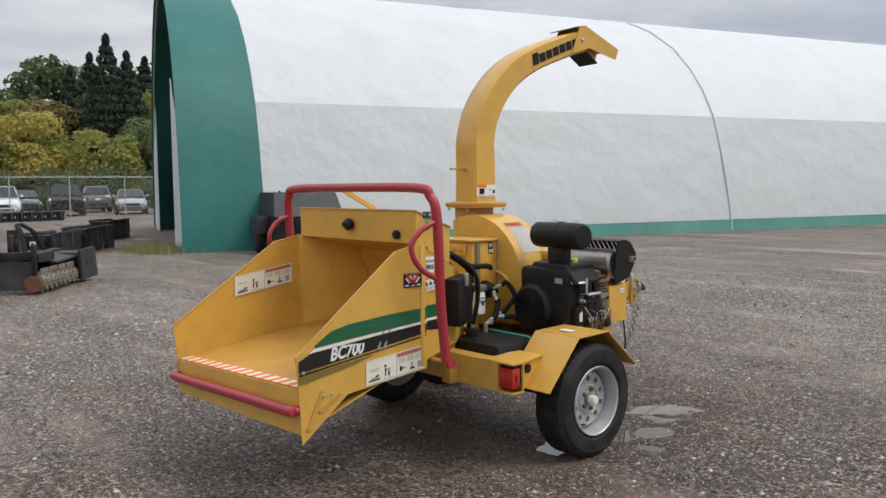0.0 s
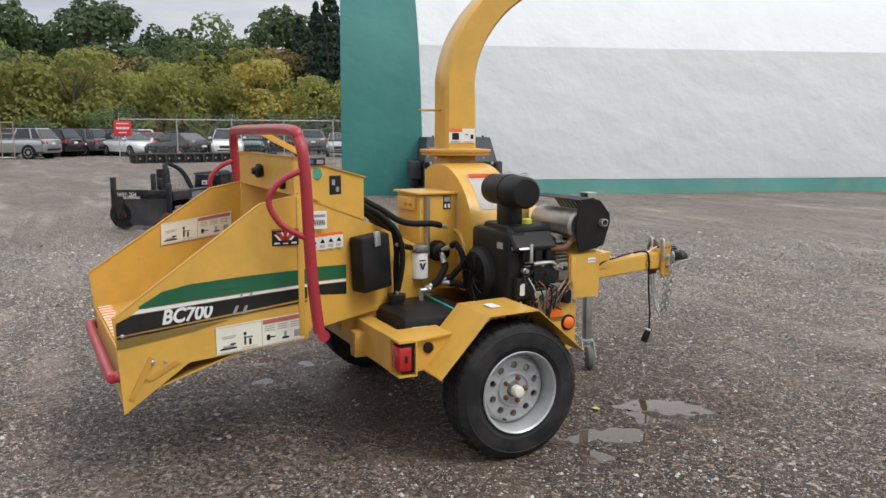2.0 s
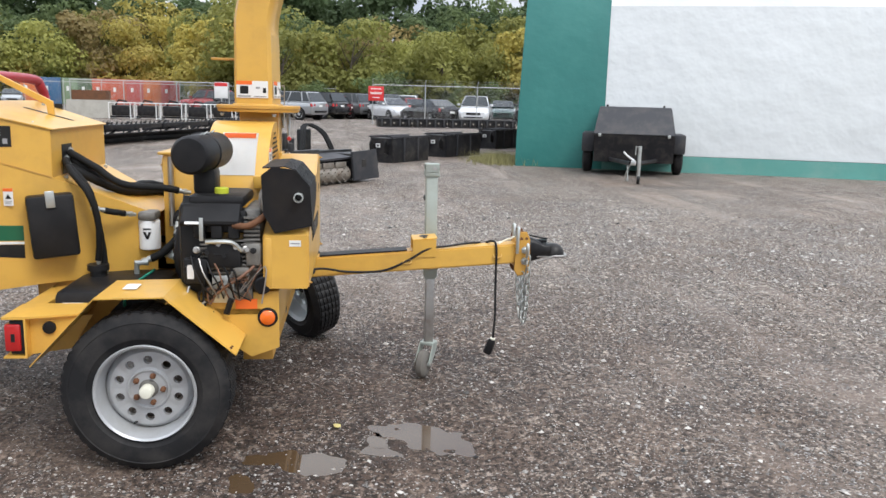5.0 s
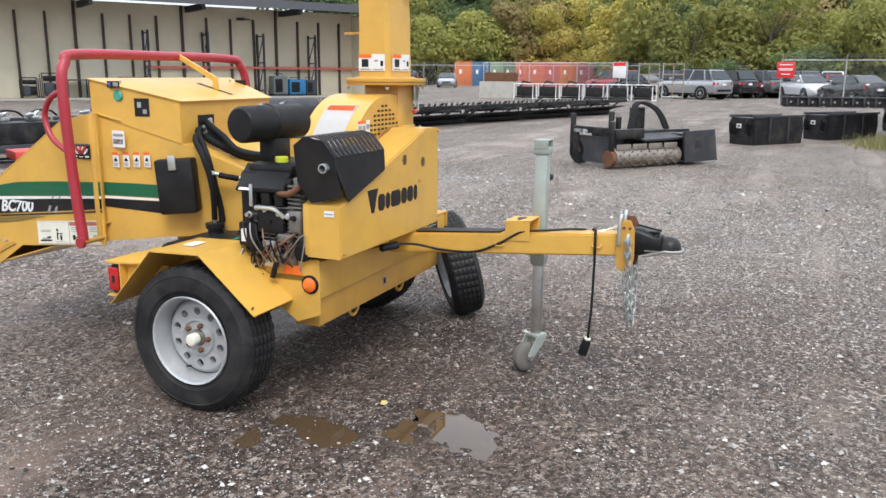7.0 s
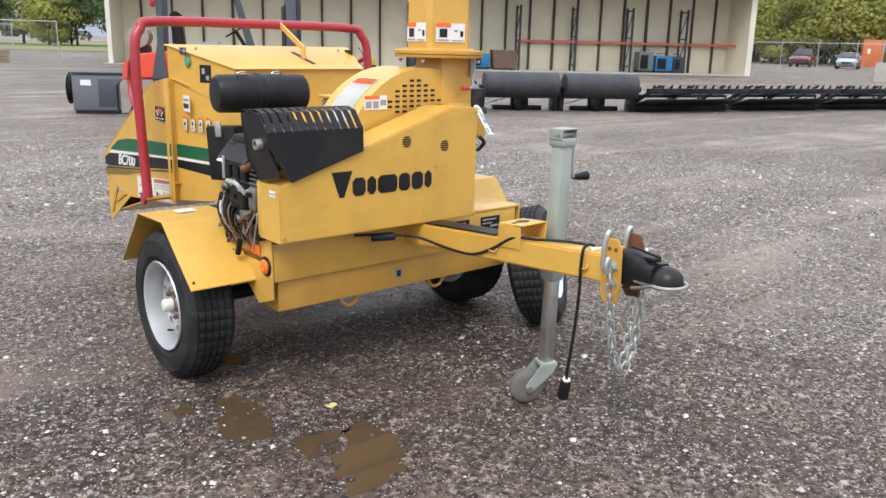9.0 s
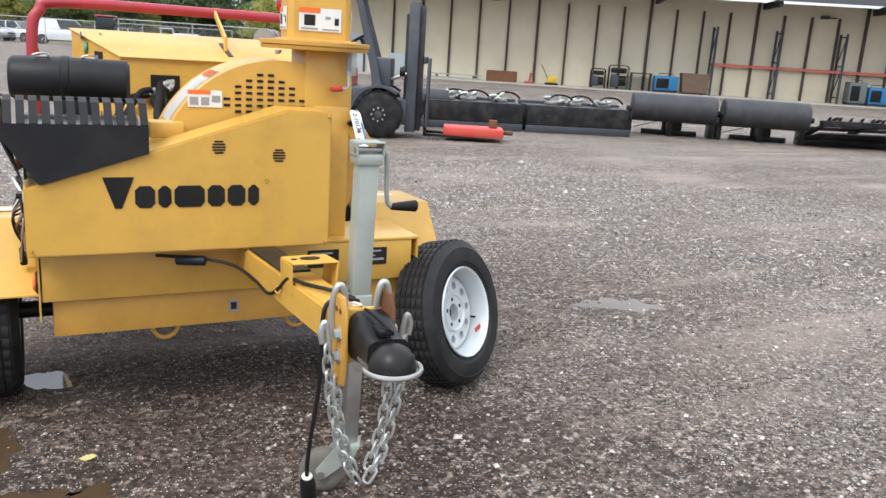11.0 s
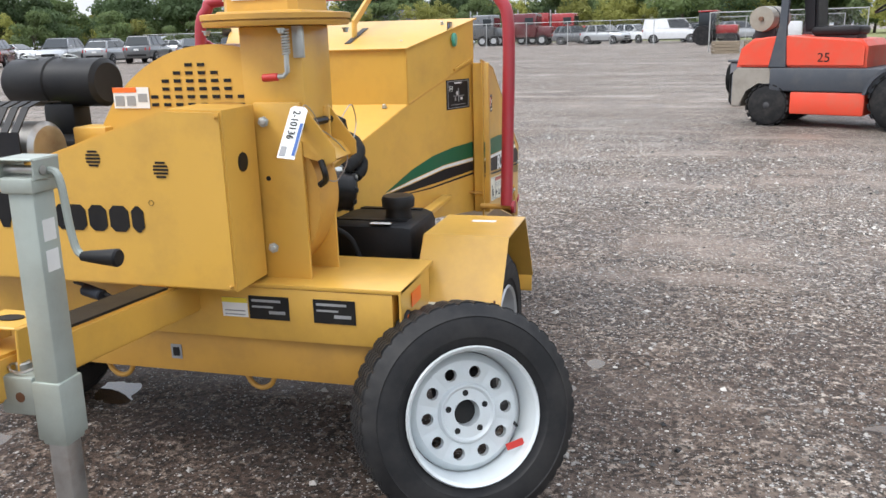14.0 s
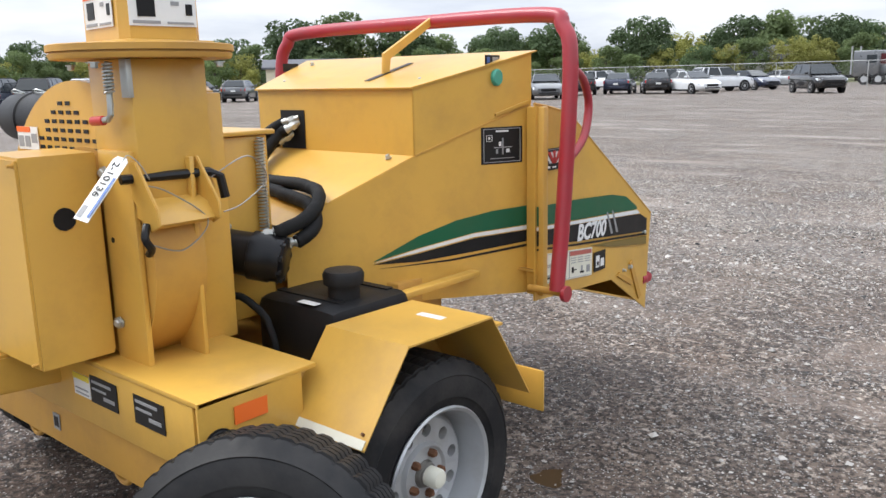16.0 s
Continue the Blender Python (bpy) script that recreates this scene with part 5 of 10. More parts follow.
spring((0.176, 0.118), 0.82, 1.11, 0.012, fh)
spring((-0.150, -0.062), 0.845, 1.115, 0.012, fh, 30)
bm = bmesh.new()
cyl(bm, (0.178, -0.062, 0.80), (0.178, -0.062, 1.115), 0.013, 12)
part("guide_rod", bm, STEEL, fh, "bright steel guide rod")
bm = bmesh.new()
lathe(bm, (0.166, -0.005, 0.83), (1, 0, 0), [(0, 0.055), (0.02, 0.055), (0.021, 0.045), (0.06, 0.045), (0.065, 0.036), (0.09, 0.036)], 20)
mo = part("hydraulic_motor", bm, BLACK_METAL, fh, "black hydraulic motor")
for a in range(6):
    bolt((0.226, -0.005 + 0.03 * math.cos(a * 1.047), 0.83 + 0.03 * math.sin(a * 1.047)), (1, 0, 0), 0.005, mo)
bm = bmesh.new()
MD = Vector((-1, -0.74, -0.24)).normalized()
MB = Vector((-0.122, 0.080, 0.830))
lathe(bm, MB, MD, [(0, 0.074), (0.018, 0.074), (0.019, 0.058), (0.095, 0.060), (0.097, 0.066), (0.150, 0.066), (0.157, 0.061), (0.182, 0.061), (0.190, 0.050)], 28)
mo = part("hydraulic_motor", bm, BLACK_METAL, fh, "black ribbed hydraulic motor")
mu = MD.orthogonal().normalized()
mv = MD.cross(mu)
for a in range(9):
    q = mu * math.cos(a * 0.698) + mv * math.sin(a * 0.698)
    bolt(MB + MD * 0.178 + q * 0.053, MD, 0.009, mo, BLACK_METAL)
for a in (0.9, 2.1, 4.0, 5.2):
    bolt(MB - MD * 0.002 + (mu * math.cos(a) + mv * math.sin(a)) * 0.064 + MD * 0.019, MD, 0.008, mo)

# disc housing, neck and latch
HC, HR = (-0.05, 0.85), 0.425
outline = arc(HC[0], HC[1], HR, 0, 112, 26) + [(-0.21, 0.62), (HC[0] + HR, 0.62)]
bm = bmesh.new()
prism(bm, outline, "y", 0.11, 0.385, 0.004)
hs = part("disc_housing", bm, YELLOW, chipper, "round yellow chipper disc housing")
for j, row in enumerate((2, 4, 6, 6, 8, 8, 6)):
    zz = 1.222 - 0.0215 * j
    for i in range(row):
        xx = 0.005 + (i - (row - 1) / 2) * 0.0385
        decal("vent_slot", [(xx - 0.011, 0.3868, zz - 0.0046), (xx - 0.011, 0.3868, zz + 0.0046), (xx + 0.011, 0.3868, zz + 0.0046), (xx + 0.011, 0.3868, zz - 0.0046)], PRINT_BLACK, hs)
sticker("warning_sticker", (0.272, 0.388, 1.105), (-1, 0, 0), (0, 0, 1), 0.115, 0.058, hs, [(0, 0.66, 0.76, 1, PRINT_ORANGE), (0.05, 0.3, 0.12, 0.6, PRINT_GREY), (0.38, 0.62, 0.12, 0.6, PRINT_GREY), (0.7, 0.95, 0.3, 0.7, PRINT_GREY)], WHITE, "white and orange warning sticker")
bm = bmesh.new()
pts_o = arc(HC[0], HC[1], HR + 0.003, 28, 62, 6)
lo = [bm.verts.new((x, 0.17, z)) for x, z in pts_o]
hi = [bm.verts.new((x, 0.33, z)) for x, z in pts_o]
for i in range(len(lo) - 1):
    bm.faces.new((lo[i], lo[i + 1], hi[i + 1], hi[i]))
bmesh.ops.solidify(bm, geom=bm.faces[:], thickness=0.0015)
wl_ = part("curved_label", bm, WHITE, hs, "white label with orange top on the curved housing")
bm = bmesh.new()
pts_o = arc(HC[0], HC[1], HR + 0.0052, 56, 61, 2)
lo = [bm.verts.new((x, 0.18, z)) for x, z in pts_o]
hi = [bm.verts.new((x, 0.32, z)) for x, z in pts_o]
for i in range(len(lo) - 1):
    bm.faces.new((lo[i], lo[i + 1], hi[i + 1], hi[i]))
bmesh.ops.solidify(bm, geom=bm.faces[:], thickness=0.001)
part("print", bm, PRINT_ORANGE, wl_)
bm = bmesh.new()
tube(bm, [(x, 0.395, z) for x, z in arc(0.06, 0.86, 0.15, 0, 360, 30)[:-1]], 0.008, 6, closed=True)
part("bearing_rim", bm, YELLOW, hs)
bm = bmesh.new()
tube(bm, [(x, 0.105, z) for x, z in arc(0.16, 0.80, 0.13, 0, 360, 30)[:-1]], 0.012, 6, closed=True)
part("pressed_rim", bm, YELLOW, hs)
neck = part("neck", B(-0.318, -0.138, 0.203, 0.391, 1.005, 1.318, 0.006), YELLOW, chipper)
part("flank_wall", B(-0.235, -0.20, 0.11, 0.202, 0.62, 1.24, 0.004), YELLOW, chipper)
bm = bmesh.new()
lathe(bm, (-0.203, 0.29, 1.318), (0, 0, 1), [(0, 0.196), (0.010, 0.200), (0.012, 0.200), (0.0125, 0.194), (0.016, 0.194), (0.0165, 0.203), (0.030, 0.203), (0.032, 0.199)], 40)
flange = part("turning_flange", bm, YELLOW_WORN, chipper, "scuffed yellow turning flange")
for a in range(4):
    bolt((-0.203 + 0.188 * math.cos(a * 1.57 + 0.5), 0.29 + 0.188 * math.sin(a * 1.57 + 0.5), 1.31), (0, 0, -1), 0.008, flange)
# flank with uprights and the drum between them
part("front_upright", B(-0.305, -0.17, 0.39, 0.405, 0.62, 1.12, 0.003), YELLOW, chipper)
part("rear_upright", B(-0.335, -0.23, 0.265, 0.277, 0.62, 1.10, 0.003), YELLOW, chipper)
bm = bmesh.new()
lathe(bm, (-0.08, 0.257, 0.86), (0, 1, 0), [(0, 0.262), (0.132, 0.262)], 48)
part("drum_casing", bm, YELLOW_WORN, chipper)
bm = bmesh.new()
prism(bm, [(-0.30, 1.02), (-0.36, 1.0), (-0.385, 0.965), (-0.37, 0.955), (-0.30, 0.975)], "y", 0.25, 0.40, 0.003)
lt = part("clamp_plate", bm, YELLOW, chipper, "bent yellow clamp plate")
for y in (0.245, 0.398):
    bm = bmesh.new()
    prism(bm, [(-0.30, 1.10), (-0.325, 1.10), (-0.40, 1.0), (-0.40, 0.965), (-0.37, 0.95), (-0.30, 1.02)], "y", y, y + 0.008, 0.002)
    part("clamp_ear", bm, YELLOW, lt)
bm = bmesh.new()
tube(bm, [(-0.305, 0.43, 1.062), (-0.330, 0.225, 1.062), (-0.345, 0.205, 1.05), (-0.352, 0.200, 1.0)], 0.011, 8)
part("locking_pin", bm, BLACK_METAL, lt, "black locking pin")
bm = bmesh.new()
tube(bm, soft_path([(-0.36, 0.41, 0.965), (-0.375, 0.425, 0.94), (-0.37, 0.41, 0.915), (-0.35, 0.405, 0.90)], 4), 0.009, 8)
part("spring_clip", bm, BLACK_METAL, lt)
for pts in ([(-0.345, 0.40, 1.05), (-0.36, 0.35, 1.03), (-0.38, 0.27, 0.96), (-0.37, 0.33, 0.90), (-0.36, 0.40, 0.92)], [(-0.345, 0.23, 1.05), (-0.34, 0.12, 1.09), (-0.33, 0.06, 1.03), (-0.35, 0.15, 0.98), (-0.37, 0.22, 0.97)]):
    bm = bmesh.new()
    tube(bm, soft_path(pts, 6), 0.0018, 5)
    part("wire_lanyard", bm, STEEL, lt)
bm = bmesh.new()
lathe(bm, (-0.2, 0.4052, 0.915), (0, 1, 0), [(0, 0.007), (0.001, 0.007)], 12)
part("bolt_hole", bm, PRINT_BLACK, chipper)
for z, y in ((1.07, 0.41), (0.72, 0.41)):
    bolt((-0.20, y, z), (-0.3, 1, 0), 0.010, chipper)
# swing latch with spring and red grip under the flange
part("latch_bracket", B(-0.328, -0.298, 0.3915, 0.404, 1.235, 1.316, 0.002), ZINC, chipper)
spring((-0.290, 0.426), 1.245, 1.31, 0.010, chipper, 9)
bm = bmesh.new()
tube(bm, [(-0.290, 0.426, 1.25), (-0.290, 0.428, 1.20), (-0.28, 0.430, 1.19), (-0.235, 0.433, 1.187)], 0.007, 8)
lv = part("latch_lever", bm, ZINC, chipper)
bm = bmesh.new()
cyl(bm, (-0.265, 0.431, 1.188), (-0.222, 0.435, 1.186), 0.0105, 10, bev=0.002)
part("red_grip", bm, PRINT_RED, lv, "red plastic grip")

# discharge chute: a bent box section
path = soft_path([(-0.13, 0.222, 1.345), (-0.13, 0.222, 1.60), (-0.13, 0.226, 1.78), (-0.12, 0.29, 1.975), (-0.10, 0.44, 2.165), (-0.07, 0.65, 2.300), (-0.03, 0.96, 2.415), (-0.005, 1.12, 2.460)], 5)
bm = bmesh.new()
rings = []
for i, p in enumerate(path):
    t = (path[min(i + 1, len(path) - 1)] - path[max(i - 1, 0)]).normalized()
    side_v = Vector((1, -0.12, 0)).normalized()
    up_v = side_v.cross(t).normalized()
    f = i / (len(path) - 1)
    hw, hd = 0.115 - 0.012 * f, 0.092 - 0.018 * f
    rings.append([bm.verts.new(p + side_v * a * hw + up_v * b * hd) for a, b in ((-1, -0.82), (-0.82, -1), (0.82, -1), (1, -0.82), (1, 0.82), (0.82, 1), (-0.82, 1), (-1, 0.82))])
for a, b in zip(rings, rings[1:]):
    bridge(bm, a, b)
dc = part("discharge_chute", bm, YELLOW, chipper, "curved yellow discharge chute")
bm = bmesh.new()
lathe(bm, (-0.12, 0.20, 1.345), (0, 0, 1), [(0, 0.17), (0.012, 0.17)], 4)
part("chute_foot", B(-0.255, -0.005, 0.115, 0.33, 1.343, 1.357, 0.004), YELLOW, dc)
bm.free()


def chute_local(y, z, s=0.0, half=0.105):
    """A point in the chute's own upright plane, set to one side of it."""
    return (-0.005 + 0.12 * (y - 1.16) + s * half, y - 0.04 - 0.12 * s * half, z - 0.012)


for s in (-1, 1):
    bm = bmesh.new()
    slab(bm, [chute_local(y, z, s) for y, z in ((1.03, 2.375), (1.10, 2.56), (1.16, 2.575), (1.50, 2.435), (1.47, 2.365), (1.20, 2.425))], 0.005)
    dfl = part("deflector_side", bm, YELLOW, dc)
    bolt(chute_local(1.13, 2.475, s), (s, 0, 0), 0.012, dfl)
bm = bmesh.new()
slab(bm, [chute_local(1.10, 2.562, -1), chute_local(1.10, 2.562, 1), chute_local(1.16, 2.577, 1), chute_local(1.16, 2.577, -1)], 0.005)
slab(bm, [chute_local(1.16, 2.577, -1), chute_local(1.16, 2.577, 1), chute_local(1.50, 2.437, 1), chute_local(1.50, 2.437, -1)], 0.005)
part("deflector_top", bm, YELLOW, dc, "yellow hinged deflector")
bm = bmesh.new()
slab(bm, [chute_local(1.04, 2.50, -0.85), chute_local(1.04, 2.50, 0.85), chute_local(1.30, 2.33, 0.85), chute_local(1.30, 2.33, -0.85)], 0.008)
slab(bm, [chute_local(1.02, 2.545, -0.98), chute_local(1.02, 2.545, 0.98), chute_local(1.12, 2.57, 0.98), chute_local(1.12, 2.57, -0.98)], 0.006)
part("rubber_flap", bm, BLACK, dc, "black rubber flap")
part("turning_handle", B(-0.145, -0.115, 0.0, 0.14, 1.562, 1.574, 0.003), YELLOW_WORN, dc, "flat turning handle")
for o, u in (((-0.0225, 0.1323, 1.385), (0.119, 0.993, 0)), ((-0.2375, 0.3117, 1.385), (-0.119, -0.993, 0)), ((-0.043, 0.3068, 1.385), (-0.993, 0.119, 0))):
    sticker("warning_sticker", o, u, (0, 0, 1), 0.153, 0.080, dc, [(0.0, 0.5, 0.78, 1, PRINT_ORANGE), (0.12, 0.38, 0.24, 0.70, PRINT_BLACK), (0.05, 0.45, 0.06, 0.14, PRINT_GREY), (0.62, 0.74, 0.55, 0.66, PRINT_GREY), (0.84, 0.94, 0.3, 0.6, PRINT_BLACK), (0.55, 0.95, 0.06, 0.12, PRINT_GREY)], WHITE, "white warning sticker with orange heading")
# brand on the chute as plain blocks following the curve
for s in (-1, 1):
    for i in range(7):
        y0 = 0.62 + 0.062 * i
        zc = 2.285 + 0.42 * (y0 - 0.62) - 0.08 * (y0 - 0.62) ** 2
        xx = -0.07 + 0.12 * (y0 - 0.65) + s * 0.1105
        hgt = 0.075 if i == 0 else 0.055
        decal("brand_block", [(xx, y0, zc - 0.03), (xx + 0.006, y0 + 0.052, zc - 0.012), (xx + 0.006, y0 + 0.040, zc - 0.012 + hgt), (xx, y0 - 0.012, zc - 0.03 + hgt)], PRINT_BLACK, dc)

for ob in [dc] + list(dc.children_recursive):
    for v in ob.data.vertices:
        v.co.x -= 0.073
        v.co.y += 0.065 - 0.045 * max(0.0, v.co.y - 0.35)

# belt guard with vents and brand blocks
GO = [(-0.178, 0.645), (-0.178, 1.116), (-0.02, 1.120), (0.785, 0.862), (0.785, 0.648)]
bm = bmesh.new()
prism(bm, GO, "y", 0.412, 0.59, 0.006)
guard = part("belt_guard", bm, YELLOW, chipper, "large yellow belt guard with black brand blocks")
for cx_, cz in ((0.208, 0.993), (0.008, 0.966)):
    for j in range(5):
        wv = 0.022 * math.sqrt(max(0.1, 1 - ((j - 2) / 2.6) ** 2))
        z = cz + (j - 2) * 0.0092
        decal("vent_slot", [(cx_ - wv, 0.5915, z - 0.0026), (cx_ - wv, 0.5915, z + 0.0026), (cx_ + wv, 0.5915, z + 0.0026), (cx_ + wv, 0.5915, z - 0.0026)], PRINT_BLACK, guard)
xs = [0.565, 0.470, 0.400, 0.350, 0.245, 0.180, 0.112, 0.066]
for i in range(7):
    a, b = xs[i], xs[i + 1] + 0.009
    z0 = 0.797 - 0.0 * i
    z1 = (0.897 if i == 0 else 0.868)
    c = 0.014
    if i == 0:
        o = [(a, z1), (a - 0.03, z1), (a - 0.055, z0 + 0.03), (b + 0.018, z1), (b - 0.01, z1), (a - 0.045, z0), (a - 0.07, z0), (a - 0.028, z0)]
        o = [(a, z1), (b - 0.008, z1), (b + 0.03, z0), (a - 0.035, z0)]
    else:
        o = [(a - c, z1), (b + c, z1), (b, z1 - c), (b, z0 + c), (b + c, z0), (a - c, z0), (a, z0 + c), (a, z1 - c)]
    decal("brand_block", [(x, 0.5915, z) for x, z in o], PRINT_BLACK, guard)
bm = bmesh.new()
tube(bm, [(x, 0.5912, z) for x, z in arc(0.048, 0.878, 0.007, 0, 360, 14)[:-1]], 0.0009, 4, closed=True)
part("trade_ring", bm, PRINT_OLIVE, guard)
sticker("small_label", (0.787, 0.515, 0.818), (0, 1, 0), (0, 0, 1), 0.045, 0.024, guard, [(0.1, 0.9, 0.4, 0.6, PRINT_GREY)], WHITE, "small white label")
decal("side_hole", [(-0.1795, 0.50 + 0.026 * math.cos(a * 0.5236), 0.975 + 0.026 * math.sin(a * 0.5236)) for a in range(12)], PRINT_BLACK, guard)
part("guard_bracket", B(0.29, 0.40, 0.33, 0.42, 1.0, 1.055, 0.006), YELLOW, guard)
for x, z in ((0.77, 0.67), (-0.165, 1.10), (-0.165, 0.66)):
    bolt((x, 0.59, z), (0, 1, 0), 0.004, guard, YELLOW_WORN)
# engine
ENG = part("engine_shroud", B(0.38, 0.755, 0.085, 0.20, 0.62, 0.985, 0.03), BLACK, chipper, "black engine shroud")
bm = bmesh.new()
lathe(bm, (0.50, 0.09, 0.745), (0, -1, 0), [(0, 0.145), (0.03, 0.140), (0.045, 0.12), (0.05, 0.118)], 32)
fan = part("fan_cover", bm, BLACK, ENG, "round black fan cover")
for k in range(7):
    bm = bmesh.new()
    tube(bm, [(0.50 + (0.018 + 0.015 * k) * math.cos(a * 0.2618), 0.037, 0.745 + (0.018 + 0.015 * k) * math.sin(a * 0.2618)) for a in range(24)], 0.0028, 5, closed=True)
    part("grille_ring", bm, BLACK_METAL, fan)
for k in range(10):
    bm = bmesh.new()
    a = k * 0.628
    tube(bm, [(0.50 + r * math.cos(a + r * 5), 0.034, 0.745 + r * math.sin(a + r * 5)) for r in (0.015, 0.04, 0.065, 0.09, 0.115)], 0.003, 5)
    part("grille_spoke", bm, BLACK_METAL, fan)
part("crankcase", B(0.42, 0.70, 0.16, 0.42, 0.565, 0.70, 0.02), ALLOY, ENG, "grimy cast crankcase")
for k in range(9):
    part("cylinder_fin", B(0.62, 0.77, 0.17, 0.36, 0.705 + 0.016 * k, 0.712 + 0.016 * k), ALLOY, ENG, smooth=False)
part("head_cover", B(0.66, 0.765, 0.16, 0.35, 0.865, 0.955, 0.016), BLACK, ENG)
part("carburettor", B(0.72, 0.79, 0.345, 0.405, 0.74, 0.83, 0.012), ALLOY, ENG)
for k in range(13):
    part("cooling_fin", B(0.745, 0.775, 0.335 + 0.0005 * k, 0.400, 0.72 + 0.017 * k, 0.727 + 0.017 * k), ALLOY, ENG, smooth=False)
part("engine_block", B(0.44, 0.745, 0.33, 0.405, 0.58, 0.96, 0.02), ALLOY, ENG, "grimy cast engine block")
part("bracket_plate", B(0.775, 0.785, 0.215, 0.30, 0.59, 0.70, 0.003), ZINC, ENG)
part("solenoid", B(0.77, 0.805, 0.30, 0.36, 0.70, 0.735, 0.008), ALLOY, ENG)
part("valve_cover", B(0.755, 0.80, 0.20, 0.33, 0.73, 0.83, 0.014), BLACK, ENG)
part("top_cover", slab(bmesh.new(), [(0.79, 0.10, 0.90), (0.79, 0.33, 0.90), (0.70, 0.33, 1.0), (0.70, 0.10, 1.0)], 0.03, 0.008), BLACK, ENG)
part("air_duct", B(0.44, 0.74, 0.12, 0.34, 0.96, 1.01, 0.02), BLACK, ENG)
part("engine_label", B(0.7555, 0.758, 0.105, 0.155, 0.90, 0.955), WHITE, ENG, smooth=False)
part("engine_badge", B(0.655, 0.71, 0.0815, 0.084, 0.90, 0.93), PRINT_GREY, ENG, smooth=False)
part("ignition_box", B(0.76, 0.80, 0.11, 0.20, 0.67, 0.77, 0.008), BLACK, ENG)
part("ignition_label", B(0.80, 0.803, 0.125, 0.15, 0.69, 0.745), WHITE, ENG, smooth=False)
for y in (0.15, 0.215, 0.28):
    part("relay", B(0.745, 0.785, y, y + 0.042, 0.845, 0.905, 0.006), BLACK, ENG)
bm = bmesh.new()
cyl(bm, (0.74, 0.20, 0.625), (0.74, 0.37, 0.625), 0.036, 18, bev=0.006)
part("starter_motor", bm, ALLOY, ENG, "grimy starter motor")
bm = bmesh.new()
cyl(bm, (0.70, 0.39, 0.66), (0.79, 0.41, 0.66), 0.036, 16, bev=0.006)
part("oil_filter", bm, BLACK_METAL, ENG)
bm = bmesh.new()
lathe(bm, (0.66, 0.24, 0.985), (0, 0, 1), [(0, 0.02), (0.02, 0.02), (0.021, 0.028), (0.045, 0.028), (0.048, 0.024)], 12)
part("filler_cap", bm, LIME_CAP, ENG, "lime yellow filler cap")
rw = random.Random(4)
for k in range(12):
    y0, z0 = rw.uniform(0.14, 0.40), rw.uniform(0.62, 0.86)
    pts = [(0.785, y0, z0)]
    for i in range(3):
        pts.append((0.785 + rw.uniform(0.0, 0.022), y0 + rw.uniform(-0.07, 0.07), z0 + rw.uniform(-0.11, 0.07)))
    bm = bmesh.new()
    tube(bm, soft_path(pts, 5), rw.choice((0.0025, 0.003, 0.0042)), 6)
    part("engine_wire", bm, rw.choice((COPPER, BLACK, BLACK, HOSE, STEEL)), ENG)
bm = bmesh.new()
tube(bm, soft_path([(0.78, 0.20, 0.60), (0.81, 0.27, 0.66), (0.81, 0.33, 0.70), (0.79, 0.38, 0.74)], 6), 0.006, 8)
part("wire_loom", bm, COPPER, ENG, "brown wire loom")
bm = bmesh.new()
cyl(bm, (0.80, 0.27, 0.55), (0.80, 0.29, 0.61), 0.012, 8)
part("drain_hose", bm, BLACK, ENG)
bm = bmesh.new()
tube(bm, soft_path([(0.78, 0.30, 0.90), (0.80, 0.36, 0.90), (0.79, 0.41, 0.93), (0.76, 0.45, 0.96)], 6), 0.013, 10)
part("exhaust_pipe", bm, RUST, ENG, "rusty exhaust pipe")
for k in range(7):
    bm = bmesh.new()
    yy, zz = 0.16 + 0.036 * k, 0.80 + 0.012 * (k % 3)
    lathe(bm, (0.77, yy, zz - 0.02 * (k % 2)), (1, 0.2 * (k % 3), 0.1), [(0, 0.014), (0.02, 0.014), (0.022, 0.009), (0.04, 0.009)], 8)
    part("fitting", bm, rw.choice((ALLOY, STEEL, BLACK)), ENG)
part("cover_label", slab(bmesh.new(), [(0.803, 0.12, 0.905), (0.803, 0.175, 0.905), (0.758, 0.175, 0.955), (0.758, 0.12, 0.955)], 0.002), WHITE, ENG)
part("cover_strap", B(0.80, 0.808, 0.175, 0.19, 0.84, 0.93, 0.002), ZINC, ENG)
part("recoil_pipe", tube(bmesh.new(), soft_path([(0.80, 0.20, 0.835), (0.815, 0.25, 0.84), (0.81, 0.30, 0.835), (0.79, 0.33, 0.80)], 5), 0.009, 8), ZINC, ENG)
part("earth_strap", tube(bmesh.new(), soft_path([(0.80, 0.13, 0.66), (0.82, 0.12, 0.60), (0.81, 0.15, 0.57), (0.80, 0.19, 0.60)], 5), 0.005, 6), STEEL, ENG)
for k in range(6):
    part("lead", tube(bmesh.new(), soft_path([(0.80, 0.14 + 0.03 * k, 0.78 - 0.01 * k), (0.825, 0.16 + 0.03 * k, 0.72), (0.82, 0.19 + 0.025 * k, 0.66 + 0.01 * (k % 3)), (0.79, 0.22 + 0.02 * k, 0.61)], 5), 0.0035, 6), (BLACK, STEEL, BLACK, COPPER, HOSE, BLACK)[k], ENG)
part("engine_base", B(0.38, 0.76, 0.12, 0.42, 0.53, 0.566, 0.006), YELLOW_WORN, chipper)
